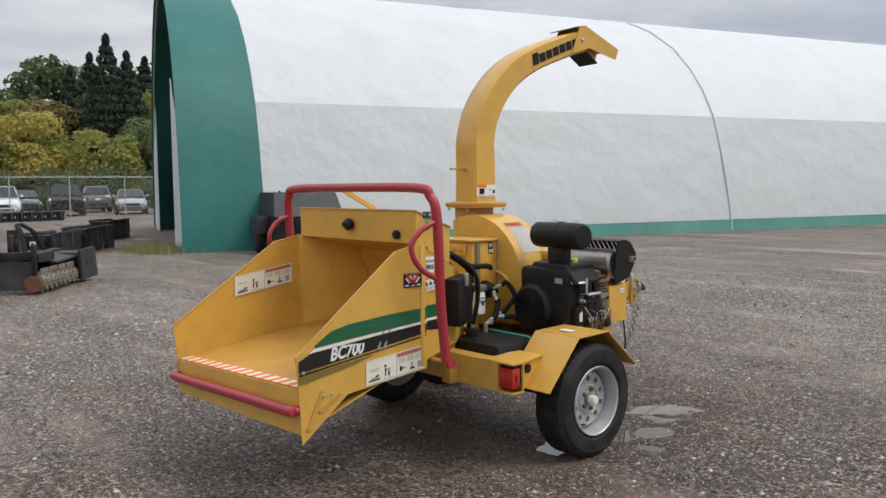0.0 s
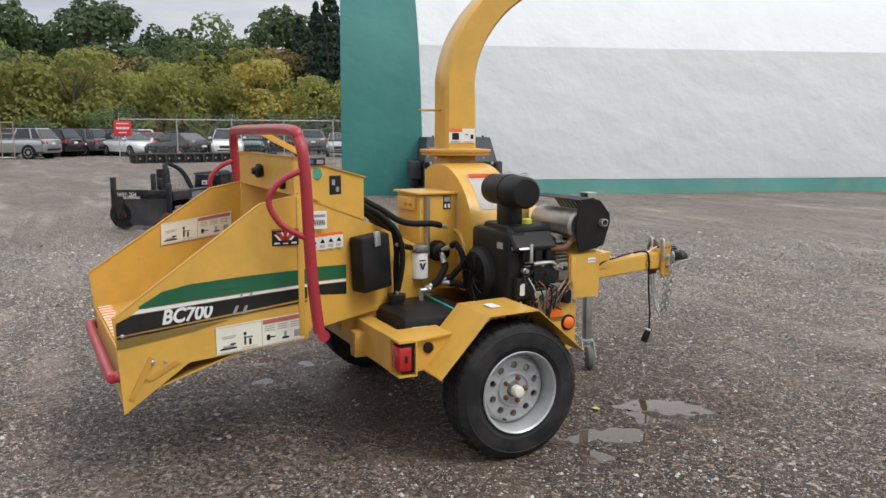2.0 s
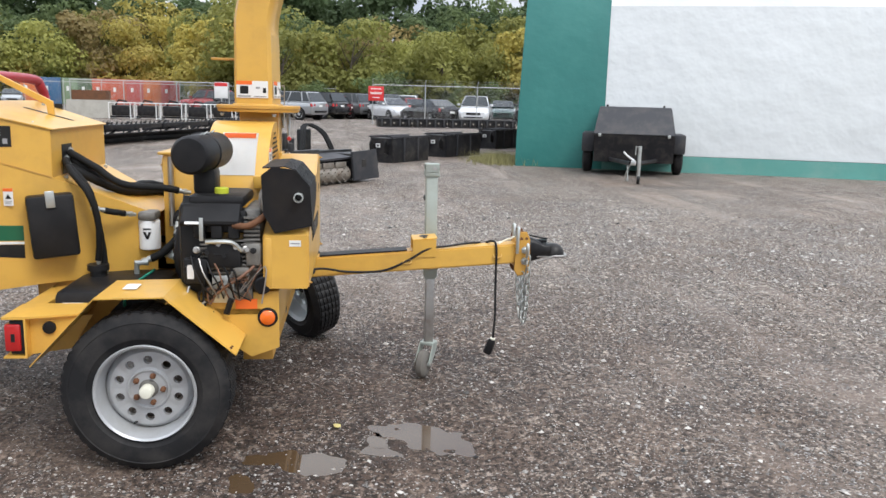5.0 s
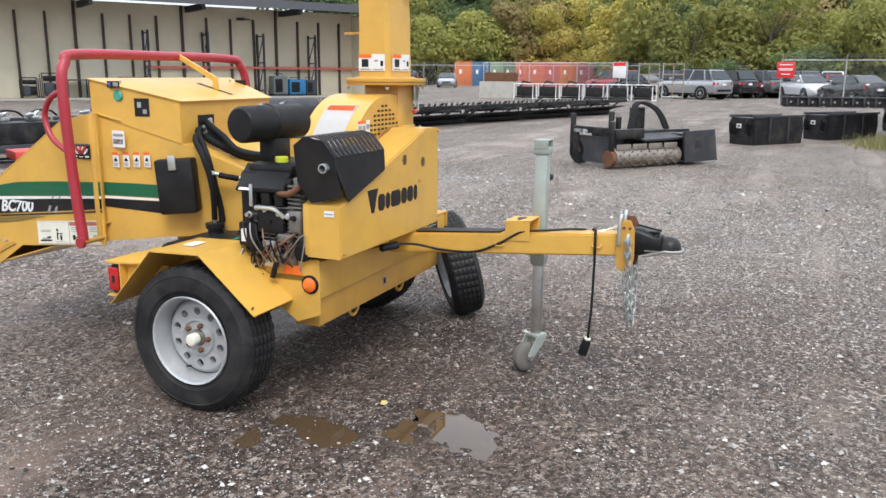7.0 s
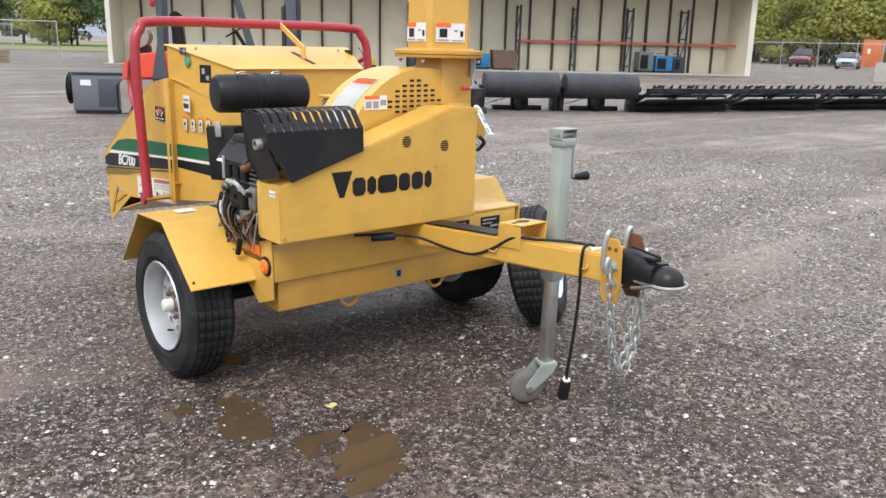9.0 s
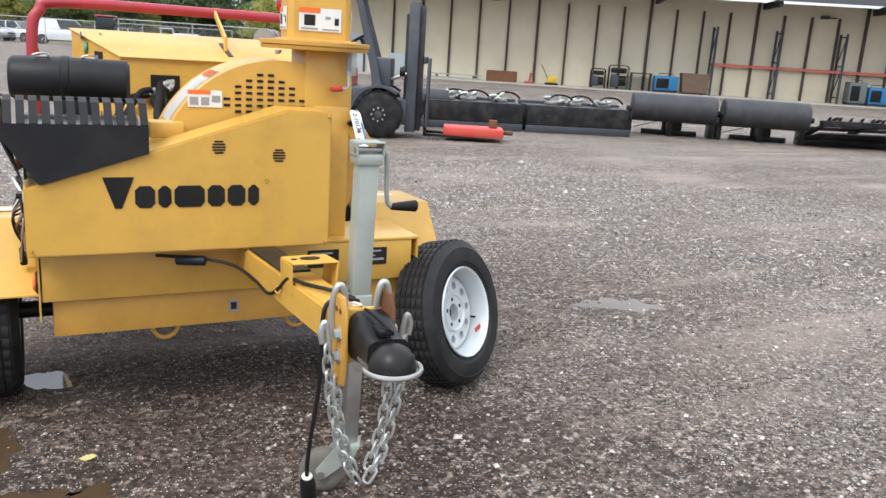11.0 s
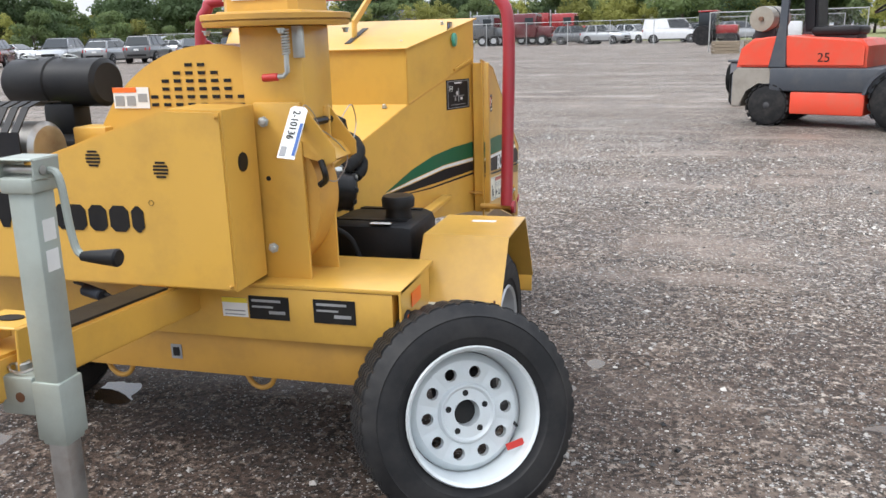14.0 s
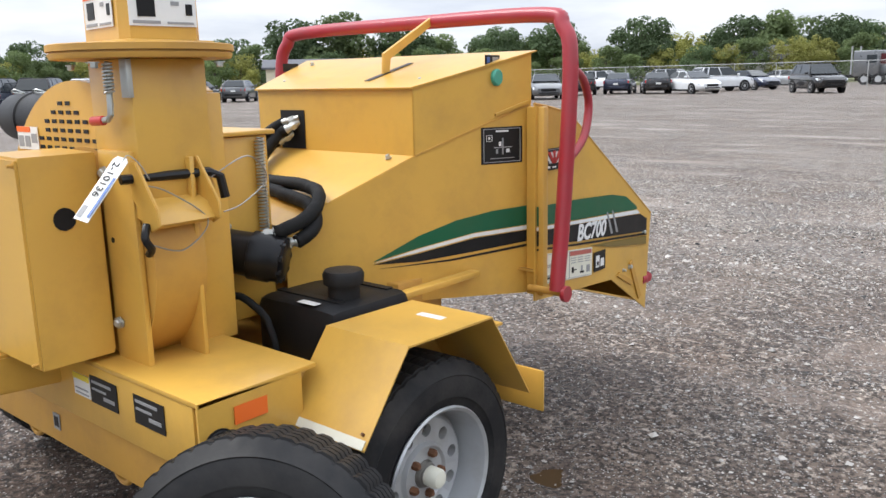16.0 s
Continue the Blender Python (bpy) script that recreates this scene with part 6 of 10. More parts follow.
# air cleaner
bm = bmesh.new()
lathe(bm, (0.435, 0.185, 1.168), (1, -0.10, 0), [(0, 0.060), (0.012, 0.074), (0.19, 0.076), (0.195, 0.081), (0.215, 0.081), (0.22, 0.076), (0.365, 0.074), (0.378, 0.064), (0.38, 0.05)], 32)
ac = part("air_cleaner", bm, BLACK, chipper, "black air cleaner canister")
part("air_cleaner_foot", B(0.55, 0.67, 0.13, 0.22, 1.0, 1.11, 0.02), BLACK, ac)
for x in (0.54, 0.69):
    bm = bmesh.new()
    tube(bm, soft_path([(x, 0.18, 1.245), (x + 0.02, 0.20, 1.255), (x + 0.05, 0.195, 1.247), (x + 0.03, 0.175, 1.243)], 4, True), 0.0025, 5, closed=True)
    part("wire_clip", bm, ZINC, ac)
sticker("canister_label", (0.60, 0.105, 1.15), (1, 0, 0), (0, -0.25, 1), 0.06, 0.045, ac, [(0.2, 0.8, 0.3, 0.7, PRINT_GREY)], PRINT_BLACK)
# muffler behind its slotted heat shield
bm = bmesh.new()
cyl(bm, (0.435, 0.475, 1.0), (0.79, 0.475, 1.0), 0.078, 24, bev=0.012)
mf = part("muffler", bm, STEEL, chipper, "round steel muffler")
bm = bmesh.new()
lathe(bm, (0.76, 0.556, 1.018), (1, 0, 0), [(0, 0.019), (0.100, 0.019), (0.101, 0.014), (0.02, 0.014)], 14, caps=False)
part("tail_pipe", bm, ZINC, mf, "pale steel tail pipe")
xa, xb, n_s = 0.425, 0.838, 12


def shield_low(x):
    """Lower edge of the shield's front sheet, along the guard's slope."""
    return 0.862 + max(0.0, (0.785 - x) * 0.305) + max(0.0, x - 0.74) * 1.6


bm = bmesh.new()
slab(bm, [(xa, 0.600, shield_low(xa)), (0.74, 0.600, shield_low(0.74)), (xb, 0.600, shield_low(xb)), (xb, 0.597, 1.06), (xa, 0.597, 1.06)], 0.004)
shield = part("heat_shield", bm, BLACK_HEAT, mf, "black slotted heat shield", smooth=False)
for i in range(n_s):
    x0 = xa + (xb - xa) * i / n_s
    x1 = x0 + (xb - xa) / n_s - 0.011
    bm = bmesh.new()
    slab(bm, [(x0, 0.597, 1.06), (x1, 0.597, 1.06), (x1, 0.545, 1.122), (x0, 0.545, 1.122)], 0.004)
    slab(bm, [(x0, 0.545, 1.122), (x1, 0.545, 1.122), (x1, 0.50, 1.134), (x0, 0.50, 1.134)], 0.004)
    part("shield_slat", bm, BLACK_HEAT, shield, smooth=False)
bm = bmesh.new()
slab(bm, [(xa, 0.50, 1.134), (xb, 0.50, 1.134), (xb, 0.42, 1.128), (xa, 0.42, 1.128)], 0.004)
part("shield_top", bm, BLACK_HEAT, shield, smooth=False)
bm = bmesh.new()
slab(bm, [(0.835, 0.415, 1.10), (0.835, 0.46, 1.134), (0.835, 0.545, 1.122), (0.835, 0.597, 1.06), (0.835, 0.600, 1.01), (0.79, 0.600, 0.90), (0.79, 0.46, 0.87), (0.82, 0.42, 0.95)], 0.005)
part("shield_end", bm, BLACK_HEAT, mf, "black shield end with pipe hole")
# side guard panel under the shield
part("guard_side_panel", B(0.62, 0.787, 0.42, 0.445, 0.655, 0.85, 0.003), YELLOW, chipper)

# right-hand fuel tank with teal strap, left-hand tank with filler cap
bm = B(0.24, 0.70, -0.42, -0.02, 0.47, 0.615, 0.035)
tk = part("fuel_tank", bm, BLACK, chipper, "black plastic tank with a teal strap")
part("tank_label", B(0.7015, 0.703, -0.38, -0.30, 0.53, 0.57), WHITE, tk, smooth=False)
bm = bmesh.new()
tube(bm, [(0.30, -0.12, 0.62), (0.66, -0.14, 0.62), (0.71, -0.14, 0.60), (0.712, -0.14, 0.50)], 0.006, 6)
part("teal_strap", bm, TEAL_STRAP, tk, "teal green strap")
bm = bmesh.new()
lathe(bm, (0.40, -0.33, 0.61), (0, 0, 1), [(0, 0.035), (0.03, 0.035), (0.031, 0.045), (0.055, 0.045)], 16)
part("tank_cap", bm, BLACK, tk)
tk = part("hydraulic_tank", B(-0.480, -0.16, -0.30, 0.0, 0.47, 0.695, 0.035), BLACK, chipper, "black plastic tank with a ribbed filler cap")
bm = bmesh.new()
lathe(bm, (-0.395, -0.12, 0.692), (0, 0, 1), [(0, 0.045), (0.03, 0.043), (0.04, 0.043), (0.042, 0.054), (0.068, 0.056), (0.078, 0.05), (0.08, 0.03)], 20)
part("tank_cap", bm, BLACK, tk, "ribbed black filler cap")
part("tank_label", B(-0.40, -0.33, -0.035, -0.01, 0.6955, 0.6965), WHITE, tk, smooth=False)
for y in (-0.25, -0.07):
    part("tank_rib", B(-0.44, -0.19, y - 0.012, y + 0.012, 0.690, 0.699), BLACK, tk, smooth=False)
# document box
bm = box(bmesh.new(), -0.045, 0.045, -0.09, 0.09, -0.13, 0.13, 0.012, None)
mb = part("manual_box", bm, BLACK, chipper, "black plastic document box")
mb.matrix_basis = Matrix.Translation((0.462, -0.484, 0.842)) @ Matrix.Rotation(radians(22), 4, "Z") @ Matrix.Rotation(radians(4), 4, "X")
bm = box(bmesh.new(), 0.045, 0.058, -0.018, 0.018, 0.08, 0.15, 0.004)
part("box_latch", bm, ZINC, mb)
# white spin-on filter with its head and hoses
bm = bmesh.new()
lathe(bm, (0.255, -0.145, 0.705), (0, 0, 1), [(0, 0.036), (0.006, 0.046), (0.128, 0.046), (0.135, 0.042)], 24)
ft = part("oil_filter", bm, FILTER_WHITE, chipper, "white spin-on oil filter")
for k, pts in enumerate(([(-0.163, 0.790), (-0.150, 0.790), (-0.143, 0.765), (-0.148, 0.755)], [(-0.127, 0.790), (-0.140, 0.790), (-0.147, 0.765), (-0.142, 0.755)])):
    decal("filter_mark", [(0.3022, y, z) for y, z in (pts if k else pts[::-1])], PRINT_BLACK, ft, thick=0.0012)
part("filter_print", B(0.3005, 0.3018, -0.162, -0.128, 0.800, 0.806), PRINT_BLACK, ft, smooth=False)
part("filter_head", B(0.205, 0.305, -0.185, -0.105, 0.84, 0.88, 0.012), ALLOY, ft)
for pts, r in (([(0.20, HF + 0.01, 1.14), (0.25, -0.46, 1.125), (0.27, -0.36, 1.07), (0.29, -0.24, 1.0), (0.27, -0.08, 0.985), (0.22, 0.02, 0.96)], 0.016),
               ([(0.24, HF + 0.01, 1.11), (0.33, -0.46, 1.09), (0.40, -0.36, 1.0), (0.40, -0.33, 0.90), (0.37, -0.32, 0.76), (0.36, -0.31, 0.62)], 0.0145),
               ([(0.26, HF + 0.01, 1.09), (0.40, -0.42, 1.06), (0.44, -0.34, 0.97), (0.43, -0.31, 0.84), (0.40, -0.33, 0.64)], 0.0135),
               ([(0.42, -0.33, 0.91), (0.37, -0.25, 0.885), (0.31, -0.20, 0.87)], 0.014),
               ([(0.36, -0.16, 0.665), (0.34, -0.08, 0.70), (0.30, -0.02, 0.76), (0.27, -0.02, 0.82)], 0.018),
               ([(0.27, -0.01, 0.85), (0.33, 0.03, 0.88), (0.37, 0.05, 0.80), (0.34, 0.0, 0.72), (0.31, -0.06, 0.69)], 0.015),
               ([(0.32, -0.05, 0.69), (0.38, 0.03, 0.68), (0.42, 0.10, 0.66)], 0.017),
               ([(0.20, HF + 0.008, 1.125), (0.245, -0.44, 1.085), (0.225, -0.345, 1.010), (0.145, -0.285, 0.972), (0.06, -0.262, 0.962), (-0.06, -0.258, 0.962), (-0.14, -0.248, 0.955), (-0.205, -0.215, 0.945), (-0.255, -0.155, 0.915), (-0.262, -0.09, 0.888), (-0.25, -0.035, 0.872), (-0.222, 0.004, 0.862)], 0.020),
               ([(0.235, HF + 0.008, 1.085), (0.275, -0.43, 1.050), (0.215, -0.325, 0.985), (0.115, -0.262, 0.950), (-0.01, -0.232, 0.936), (-0.10, -0.215, 0.926), (-0.18, -0.195, 0.918), (-0.245, -0.165, 0.892), (-0.272, -0.125, 0.862), (-0.268, -0.085, 0.842), (-0.245, -0.045, 0.834)], 0.020),
               ([(-0.14, 0.10, 0.705), (-0.22, 0.08, 0.71), (-0.29, 0.06, 0.66), (-0.32, 0.06, 0.58), (-0.31, 0.07, 0.53)], 0.010)):
    pts = [Vector(p) for p in pts]
    d0, d1 = (pts[1] - pts[0]).normalized(), (pts[-2] - pts[-1]).normalized()
    fit_len = 0.050 if r > 0.012 else 0.02
    ends = ((pts[0].copy(), d0), (pts[-1].copy(), d1))
    pts[0] += d0 * (fit_len - 0.006)
    pts[-1] += d1 * (fit_len - 0.006)
    line = soft_path(pts, 9)
    line = [p + 0.0022 * noise.noise_vector(p * 45) for p in line]
    h = part("hydraulic_hose", tube(bmesh.new(), line, r, 10), HOSE, chipper, "black sleeved hydraulic hose")
    for e, d in ends:
        bm = bmesh.new()
        cyl(bm, e - d * 0.012, e + d * fit_len, r * 0.62, 12)
        cyl(bm, e + d * 0.006, e + d * 0.022, r * 0.86, 6)
        cyl(bm, e + d * (fit_len - 0.018), e + d * (fit_len + 0.001), r * 0.80, 12)
        part("hose_fitting", bm, ZINC, h, "bright steel hose fitting")
bm = bmesh.new()
tube(bm, [(0.36, -0.18, 0.61), (0.36, -0.18, 0.665), (0.36, -0.13, 0.665)], 0.013, 8)
part("elbow_fitting", bm, ZINC, chipper)

# frame
part("front_channel", B(-0.562, 0.75, 0.40, 0.465, 0.465, 0.619, 0.004), YELLOW, chipper, "yellow front frame channel")
part("lower_beam", B(-0.52, 0.72, 0.32, 0.44, 0.335, 0.46, 0.004), YELLOW_WORN, chipper)
part("left_deck", B(-0.588, -0.12, 0.155, 0.468, 0.620, 0.632, 0.002), YELLOW, chipper, "yellow deck plate")
for x in (-0.42, 0.46):
    part("frame_rail", B(x - 0.035, x + 0.035, -0.58, 0.40, 0.40, 0.52, 0.004), YELLOW_WORN, chipper)
part("middle_deck", B(-0.50, 0.72, -0.45, 0.40, 0.515, 0.53, 0.002), YELLOW_WORN, chipper)
bm = box(bmesh.new(), -0.53, 0.797, -0.530, -0.445, 0.407, 0.563, 0.004)
for x0, x1 in ((0.797, 0.905), (-0.62, -0.53)):
    box(bm, x0, x1, -0.530, -0.445, 0.556, 0.563)
    box(bm, x0, x1, -0.530, -0.445, 0.407, 0.414)
    box(bm, x0, x1, -0.452, -0.445, 0.4145, 0.5555)
part("rear_channel", bm, YELLOW, chipper, smooth=False)
bm = bmesh.new()
slab(bm, [(0.905, -0.530, 0.562), (0.905, -0.444, 0.562), (0.865, -0.26, 0.566), (0.700, -0.26, 0.566), (0.700, -0.530, 0.562)], 0.007)
part("rear_side_rail", bm, YELLOW, chipper)
bm = bmesh.new()
slab(bm, [(0.862, -0.448, 0.558), (0.850, -0.22, 0.560), (0.850, -0.30, 0.43), (0.862, -0.448, 0.41)], 0.006)
web = part("rear_web", bm, YELLOW, chipper)
part("cable_grommet", lathe(bmesh.new(), (0.862, -0.375, 0.515), (1, 0.05, 0), [(0, 0.024), (0.008, 0.024), (0.010, 0.018)], 16), BLACK, web)
part("box_support", B(0.28, 0.36, -0.60, -0.40, 0.50, 0.66, 0.004), YELLOW_WORN, chipper)
part("box_support", B(-0.33, -0.25, -0.60, -0.40, 0.50, 0.66, 0.004), YELLOW_WORN, chipper)
part("box_side_step", B(-0.44, -0.40, -0.66, -0.30, 0.650, 0.668, 0.003), YELLOW, chipper)
for sx, x0, x1 in ((1, 0.70, 0.757), (-1, -0.585, -0.555)):
    bm = bmesh.new()
    xo = x1 if sx > 0 else x0
    slab(bm, [(xo, 0.20, 0.62), (xo, 0.47, 0.632), (xo, 0.47, 0.40), (xo, 0.36, 0.36), (xo, 0.20, 0.47)], 0.006)
    fpz = part("frame_side", bm, YELLOW, chipper, "yellow frame side plate")
    bm = bmesh.new()
    lathe(bm, (xo, 0.425, 0.525), (sx, 0, 0), [(0, 0.040), (0.006, 0.040), (0.0062, 0.036), (0.010, 0.034)], 24)
    part("lamp_grommet", bm, BLACK, fpz)
    bm = bmesh.new()
    lathe(bm, (xo + sx * 0.004, 0.425, 0.525), (sx, 0, 0), [(0, 0.030), (0.010, 0.030), (0.016, 0.022)], 24)
    part("amber_lamp", bm, AMBER_LENS, fpz, "round amber side lamp")
    decal("orange_reflector", [(xo + sx * 0.006, y, z) for y, z in ((0.30, 0.56), (0.385, 0.56), (0.385, 0.60), (0.30, 0.60))], PRINT_ORANGE, fpz, "orange reflector")
    # tail lamp
    xl, xm = (0.800, 0.893) if sx > 0 else (-0.610, -0.533)
    xe = xm if sx > 0 else xl
    tb = part("tail_lamp_box", B(xl, xm, -0.508, -0.453, 0.420, 0.550, 0.004), BLACK, chipper)
    lens = part("tail_lamp", B(min(xl + 0.006, xe), max(xm - 0.006, xe + 0.006 * sx), -0.526, -0.468, 0.432, 0.536, 0.006), TAIL_RED, tb, "red tail lamp lens")
    part("lens_mark", B(xe + sx * 0.006 - 0.001, xe + sx * 0.006 + 0.001, -0.502, -0.488, 0.468, 0.500), PRINT_BLACK, lens, smooth=False)
for x in (-0.12, 0.36):
    bm = bmesh.new()
    tube(bm, [(x + 0.045 * math.cos(a * 0.314), 0.40, 0.335 - 0.05 * math.sin(a * 0.314)) for a in range(11)], 0.008, 8)
    part("tie_down_loop", bm, YELLOW_WORN, chipper, "bent tie-down loop")
sticker("data_plate", (-0.056, 0.467, 0.530), (-1, 0, 0), (0, 0, 1), 0.078, 0.056, chipper, [(0.0, 1.0, 0.75, 1.0, mat("yellow_print", (0.75, 0.6, 0.05), 0.5)), (0.1, 0.9, 0.1, 0.16, PRINT_GREY), (0.1, 0.9, 0.3, 0.36, PRINT_GREY)], WHITE, "white and yellow data plate")
for x0 in (-0.131, -0.326):
    sticker("data_plate", (x0 - 0.008, 0.467, 0.527), (-1, 0, 0), (0, 0, 1), 0.122, 0.068, chipper, [(0.08, 0.8, 0.75, 0.85, PRINT_GREY), (0.08, 0.6, 0.5, 0.58, PRINT_GREY), (0.5, 0.9, 0.25, 0.38, PRINT_GREY)], PRINT_BLACK, "black data plate")
sticker("small_mark", (0.145, 0.4425, 0.375), (-1, 0, 0), (0, 0, 1), 0.035, 0.045, chipper, [(0.2, 0.8, 0.2, 0.8, PRINT_BLACK)], PRINT_GREY)
part("white_tag_plate", B(0.30, 0.42, 0.30, 0.305, 0.295, 0.335), WHITE, chipper, smooth=False)
bm = bmesh.new()
cyl(bm, (-0.66, -0.065, 0.295), (0.90, 0.004, 0.300), 0.032, 14)
axle = part("axle", bm, BLACK_METAL, chipper)
for x in (-0.42, 0.46):
    part("axle_bracket", B(x - 0.03, x + 0.03, -0.06, 0.06, 0.30, 0.42), YELLOW_WORN, axle, smooth=False)
# fenders: bent sheet
for sx, xi, xo, prof in ((1, 0.725, 1.030, [(0.338, 0.450), (0.085, 0.668), (-0.160, 0.662), (-0.392, 0.412)]), (-1, -0.54, -0.805, [(0.222, 0.497), (0.075, 0.686), (-0.230, 0.680), (-0.395, 0.432)])):
    dy = 0.0 if sx > 0 else -0.065
    bm = bmesh.new()
    rows = []
    for off in (0.0, 0.005):
        rows.append([[bm.verts.new((x, y, z + off)) for y, z in prof] for x in (xi, xo)])
    for i in range(3):
        for k in (0, 1):
            bm.faces.new((rows[k][0][i], rows[k][0][i + 1], rows[k][1][i + 1], rows[k][1][i]))
        for e in (0, 1):
            bm.faces.new((rows[0][e][i], rows[0][e][i + 1], rows[1][e][i + 1], rows[1][e][i]))
    for i in (0, 3):
        bm.faces.new((rows[0][0][i], rows[0][1][i], rows[1][1][i], rows[1][0][i]))
    fd = part("fender", bm, YELLOW, chipper, "angular yellow wheel fender", smooth=False)
    bm = bmesh.new()
    slab(bm, [(xi, y, z) for y, z in prof] + [(xi, prof[3][0] + 0.075, prof[3][1]), (xi, prof[2][0] + 0.03, prof[2][1] - 0.06), (xi, prof[1][0] - 0.03, prof[1][1] - 0.06), (xi, prof[0][0] - 0.065, prof[0][1] - 0.02)], 0.005)
    part("fender_web", bm, YELLOW_WORN, fd)
    xm = (xi + xo) / 2
    o = (xm - 0.03, -0.05, 0.6670) if sx > 0 else (xm + 0.03, -0.06, 0.6670)
    part("fender_label", B(xm - 0.05, xm + 0.03, -0.09 + dy, -0.04 + dy, 0.6735 + 0.0085 * (sx < 0), 0.6765 + 0.0105 * (sx < 0)), WHITE, fd, smooth=False)
    for x in (xi + sx * 0.02, xo - sx * 0.02):
        bolt((x, prof[0][0] - 0.022, prof[0][1] + 0.024), (0, 0.65, 0.75), 0.004, fd, RUST)
decal("bare_edge", [(-0.545, 0.225, 0.5015), (-0.80, 0.225, 0.5015), (-0.80, 0.212, 0.5185), (-0.545, 0.212, 0.5185)], CREAM, chipper)
part("mud_plate", B(-0.785, -0.56, -0.50, -0.492, 0.34, 0.46, 0.003), YELLOW, chipper)

# wheels


def wheel(name, parent, m, rubber, rim_mat, hub=True, r=0.30, w=0.19, rim_r=0.182):
    """A trailer wheel: tread, sidewall, ten-hole steel rim. Its outer face looks along local +z."""
    bm = bmesh.new()
    seg = 176
    prof = [(-w / 2 + 0.012, rim_r), (-w / 2 + 0.004, rim_r + 0.02), (-w / 2 + 0.001, rim_r + 0.024), (-w / 2 - 0.002, rim_r + 0.026), (-w / 2 - 0.005, (rim_r + r) / 2), (-w / 2 - 0.001, r - 0.040), (-w / 2 - 0.003, r - 0.037), (-w / 2 + 0.004, r - 0.03), (-w / 2 + 0.014, r - 0.014), (-w / 2 + 0.022, r - 0.004)]
    tread = []
    for k in range(5):
        a = -w / 2 + 0.026 + k * (w - 0.052) / 5
        b = a + (w - 0.052) / 5
        tread += [(a + 0.003, r - 0.007), (a + 0.0035, r + 0.0), (b - 0.0035, r + 0.0), (b - 0.003, r - 0.007)]
    prof = prof + tread + [(-z, q) for z, q in prof[::-1]]
    rings = []
    for z, q in prof:
        row = []
        for i in range(seg):
            a = 2 * math.pi * i / seg
            cut = 0.006 if q > r - 0.006 and i % 4 == 0 else 0.0
            tw = 0.05 * (z / w) * (1 if q > r - 0.02 else 0)
            row.append(bm.verts.new(((q - cut) * math.cos(a + tw), (q - cut) * math.sin(a + tw), z)))
        rings.append(row)
    for a, b in zip(rings, rings[1:]):
        bridge(bm, a, b)
    tyre = part(name, bm, rubber, parent)
    tyre.matrix_basis = m
    bm = bmesh.new()
    dz = w / 2 - 0.075
    lathe(bm, (0, 0, 0), (0, 0, 1), [(w / 2 - 0.004, rim_r + 0.004), (w / 2 + 0.002, rim_r), (w / 2 - 0.004, rim_r - 0.008), (w / 2 - 0.03, rim_r - 0.014), (dz - 0.004, rim_r - 0.020), (-w / 2 + 0.02, rim_r - 0.016), (-w / 2 + 0.004, rim_r + 0.003)], 48, caps=False)
    lathe(bm, (0, 0, 0), (0, 0, 1), [(dz - 0.012, rim_r - 0.022), (dz + 0.004, rim_r - 0.034), (dz + 0.010, rim_r - 0.042)], 48, caps=False)
    r_in, r_out = 0.082, rim_r - 0.042
    rc, dr, dphi = (r_in + r_out) / 2, (r_out - r_in) / 2, math.pi / 10
    for k in range(10):
        ph = k * math.pi / 5
        rows = [[], [], []]
        for j in range(24):
            th = 2 * math.pi * j / 24
            cx_, sy = math.cos(th), math.sin(th)
            mx = max(abs(cx_), abs(sy))
            rr_, pp = rc + dr * cx_ / mx, ph + dphi * sy / mx
            rows[0].append(bm.verts.new((rr_ * math.cos(pp), rr_ * math.sin(pp), dz + 0.010)))
            hx, hy = rc + 0.0165 * cx_, 0.0165 * sy
            for lv_, zz in ((1, dz + 0.012), (2, dz - 0.008)):
                rows[lv_].append(bm.verts.new((hx * math.cos(ph) - hy * math.sin(ph), hx * math.sin(ph) + hy * math.cos(ph), zz)))
        bridge(bm, rows[0], rows[1])
        bridge(bm, rows[1], rows[2])
    lathe(bm, (0, 0, 0), (0, 0, 1), [(dz + 0.010, r_in), (dz + 0.022, 0.076), (dz + 0.022, 0.072), (dz + 0.014, 0.066), (dz + 0.014, 0.036), (dz - 0.02, 0.034)], 48, caps=False)
    rim = part("rim", bm, rim_mat, tyre, "ten-hole steel rim")
    for k in range(5):
        a = k * 1.2566 + 0.3
        bm = bmesh.new()
        p = (0.054 * math.cos(a), 0.054 * math.sin(a), dz + 0.012)
        if hub:
            lathe(bm, p, (0, 0, 1), [(0, 0.011), (0.016, 0.011), (0.022, 0.006)], 6)
        else:
            lathe(bm, p, (0, 0, 1), [(0, 0.0085), (0.0026, 0.0085)], 10)
        part("lug_nut" if hub else "lug_hole", bm, RUST if hub else PRINT_BLACK, rim)
    bm = bmesh.new()
    if hub:
        lathe(bm, (0, 0, dz - 0.02), (0, 0, 1), [(0, 0.036), (0.035, 0.036), (0.045, 0.031), (0.046, 0.025), (0.070, 0.024)], 20)
        part("hub_cap", bm, [ALLOY], rim, "dull hub with a pale cap")
        bm = bmesh.new()
        lathe(bm, (0, 0, dz + 0.030), (0, 0, 1), [(0, 0.0255), (0.030, 0.0255), (0.037, 0.021), (0.039, 0.012)], 18)
        part("grease_cap", bm, CREAM, rim, "pale grease cap")
    else:
        lathe(bm, (0, 0, dz - 0.022), (0, 0, 1), [(0, 0.034), (0.002, 0.034)], 24)
        part("hub_hole", bm, PRINT_BLACK, rim)
    bm = bmesh.new()
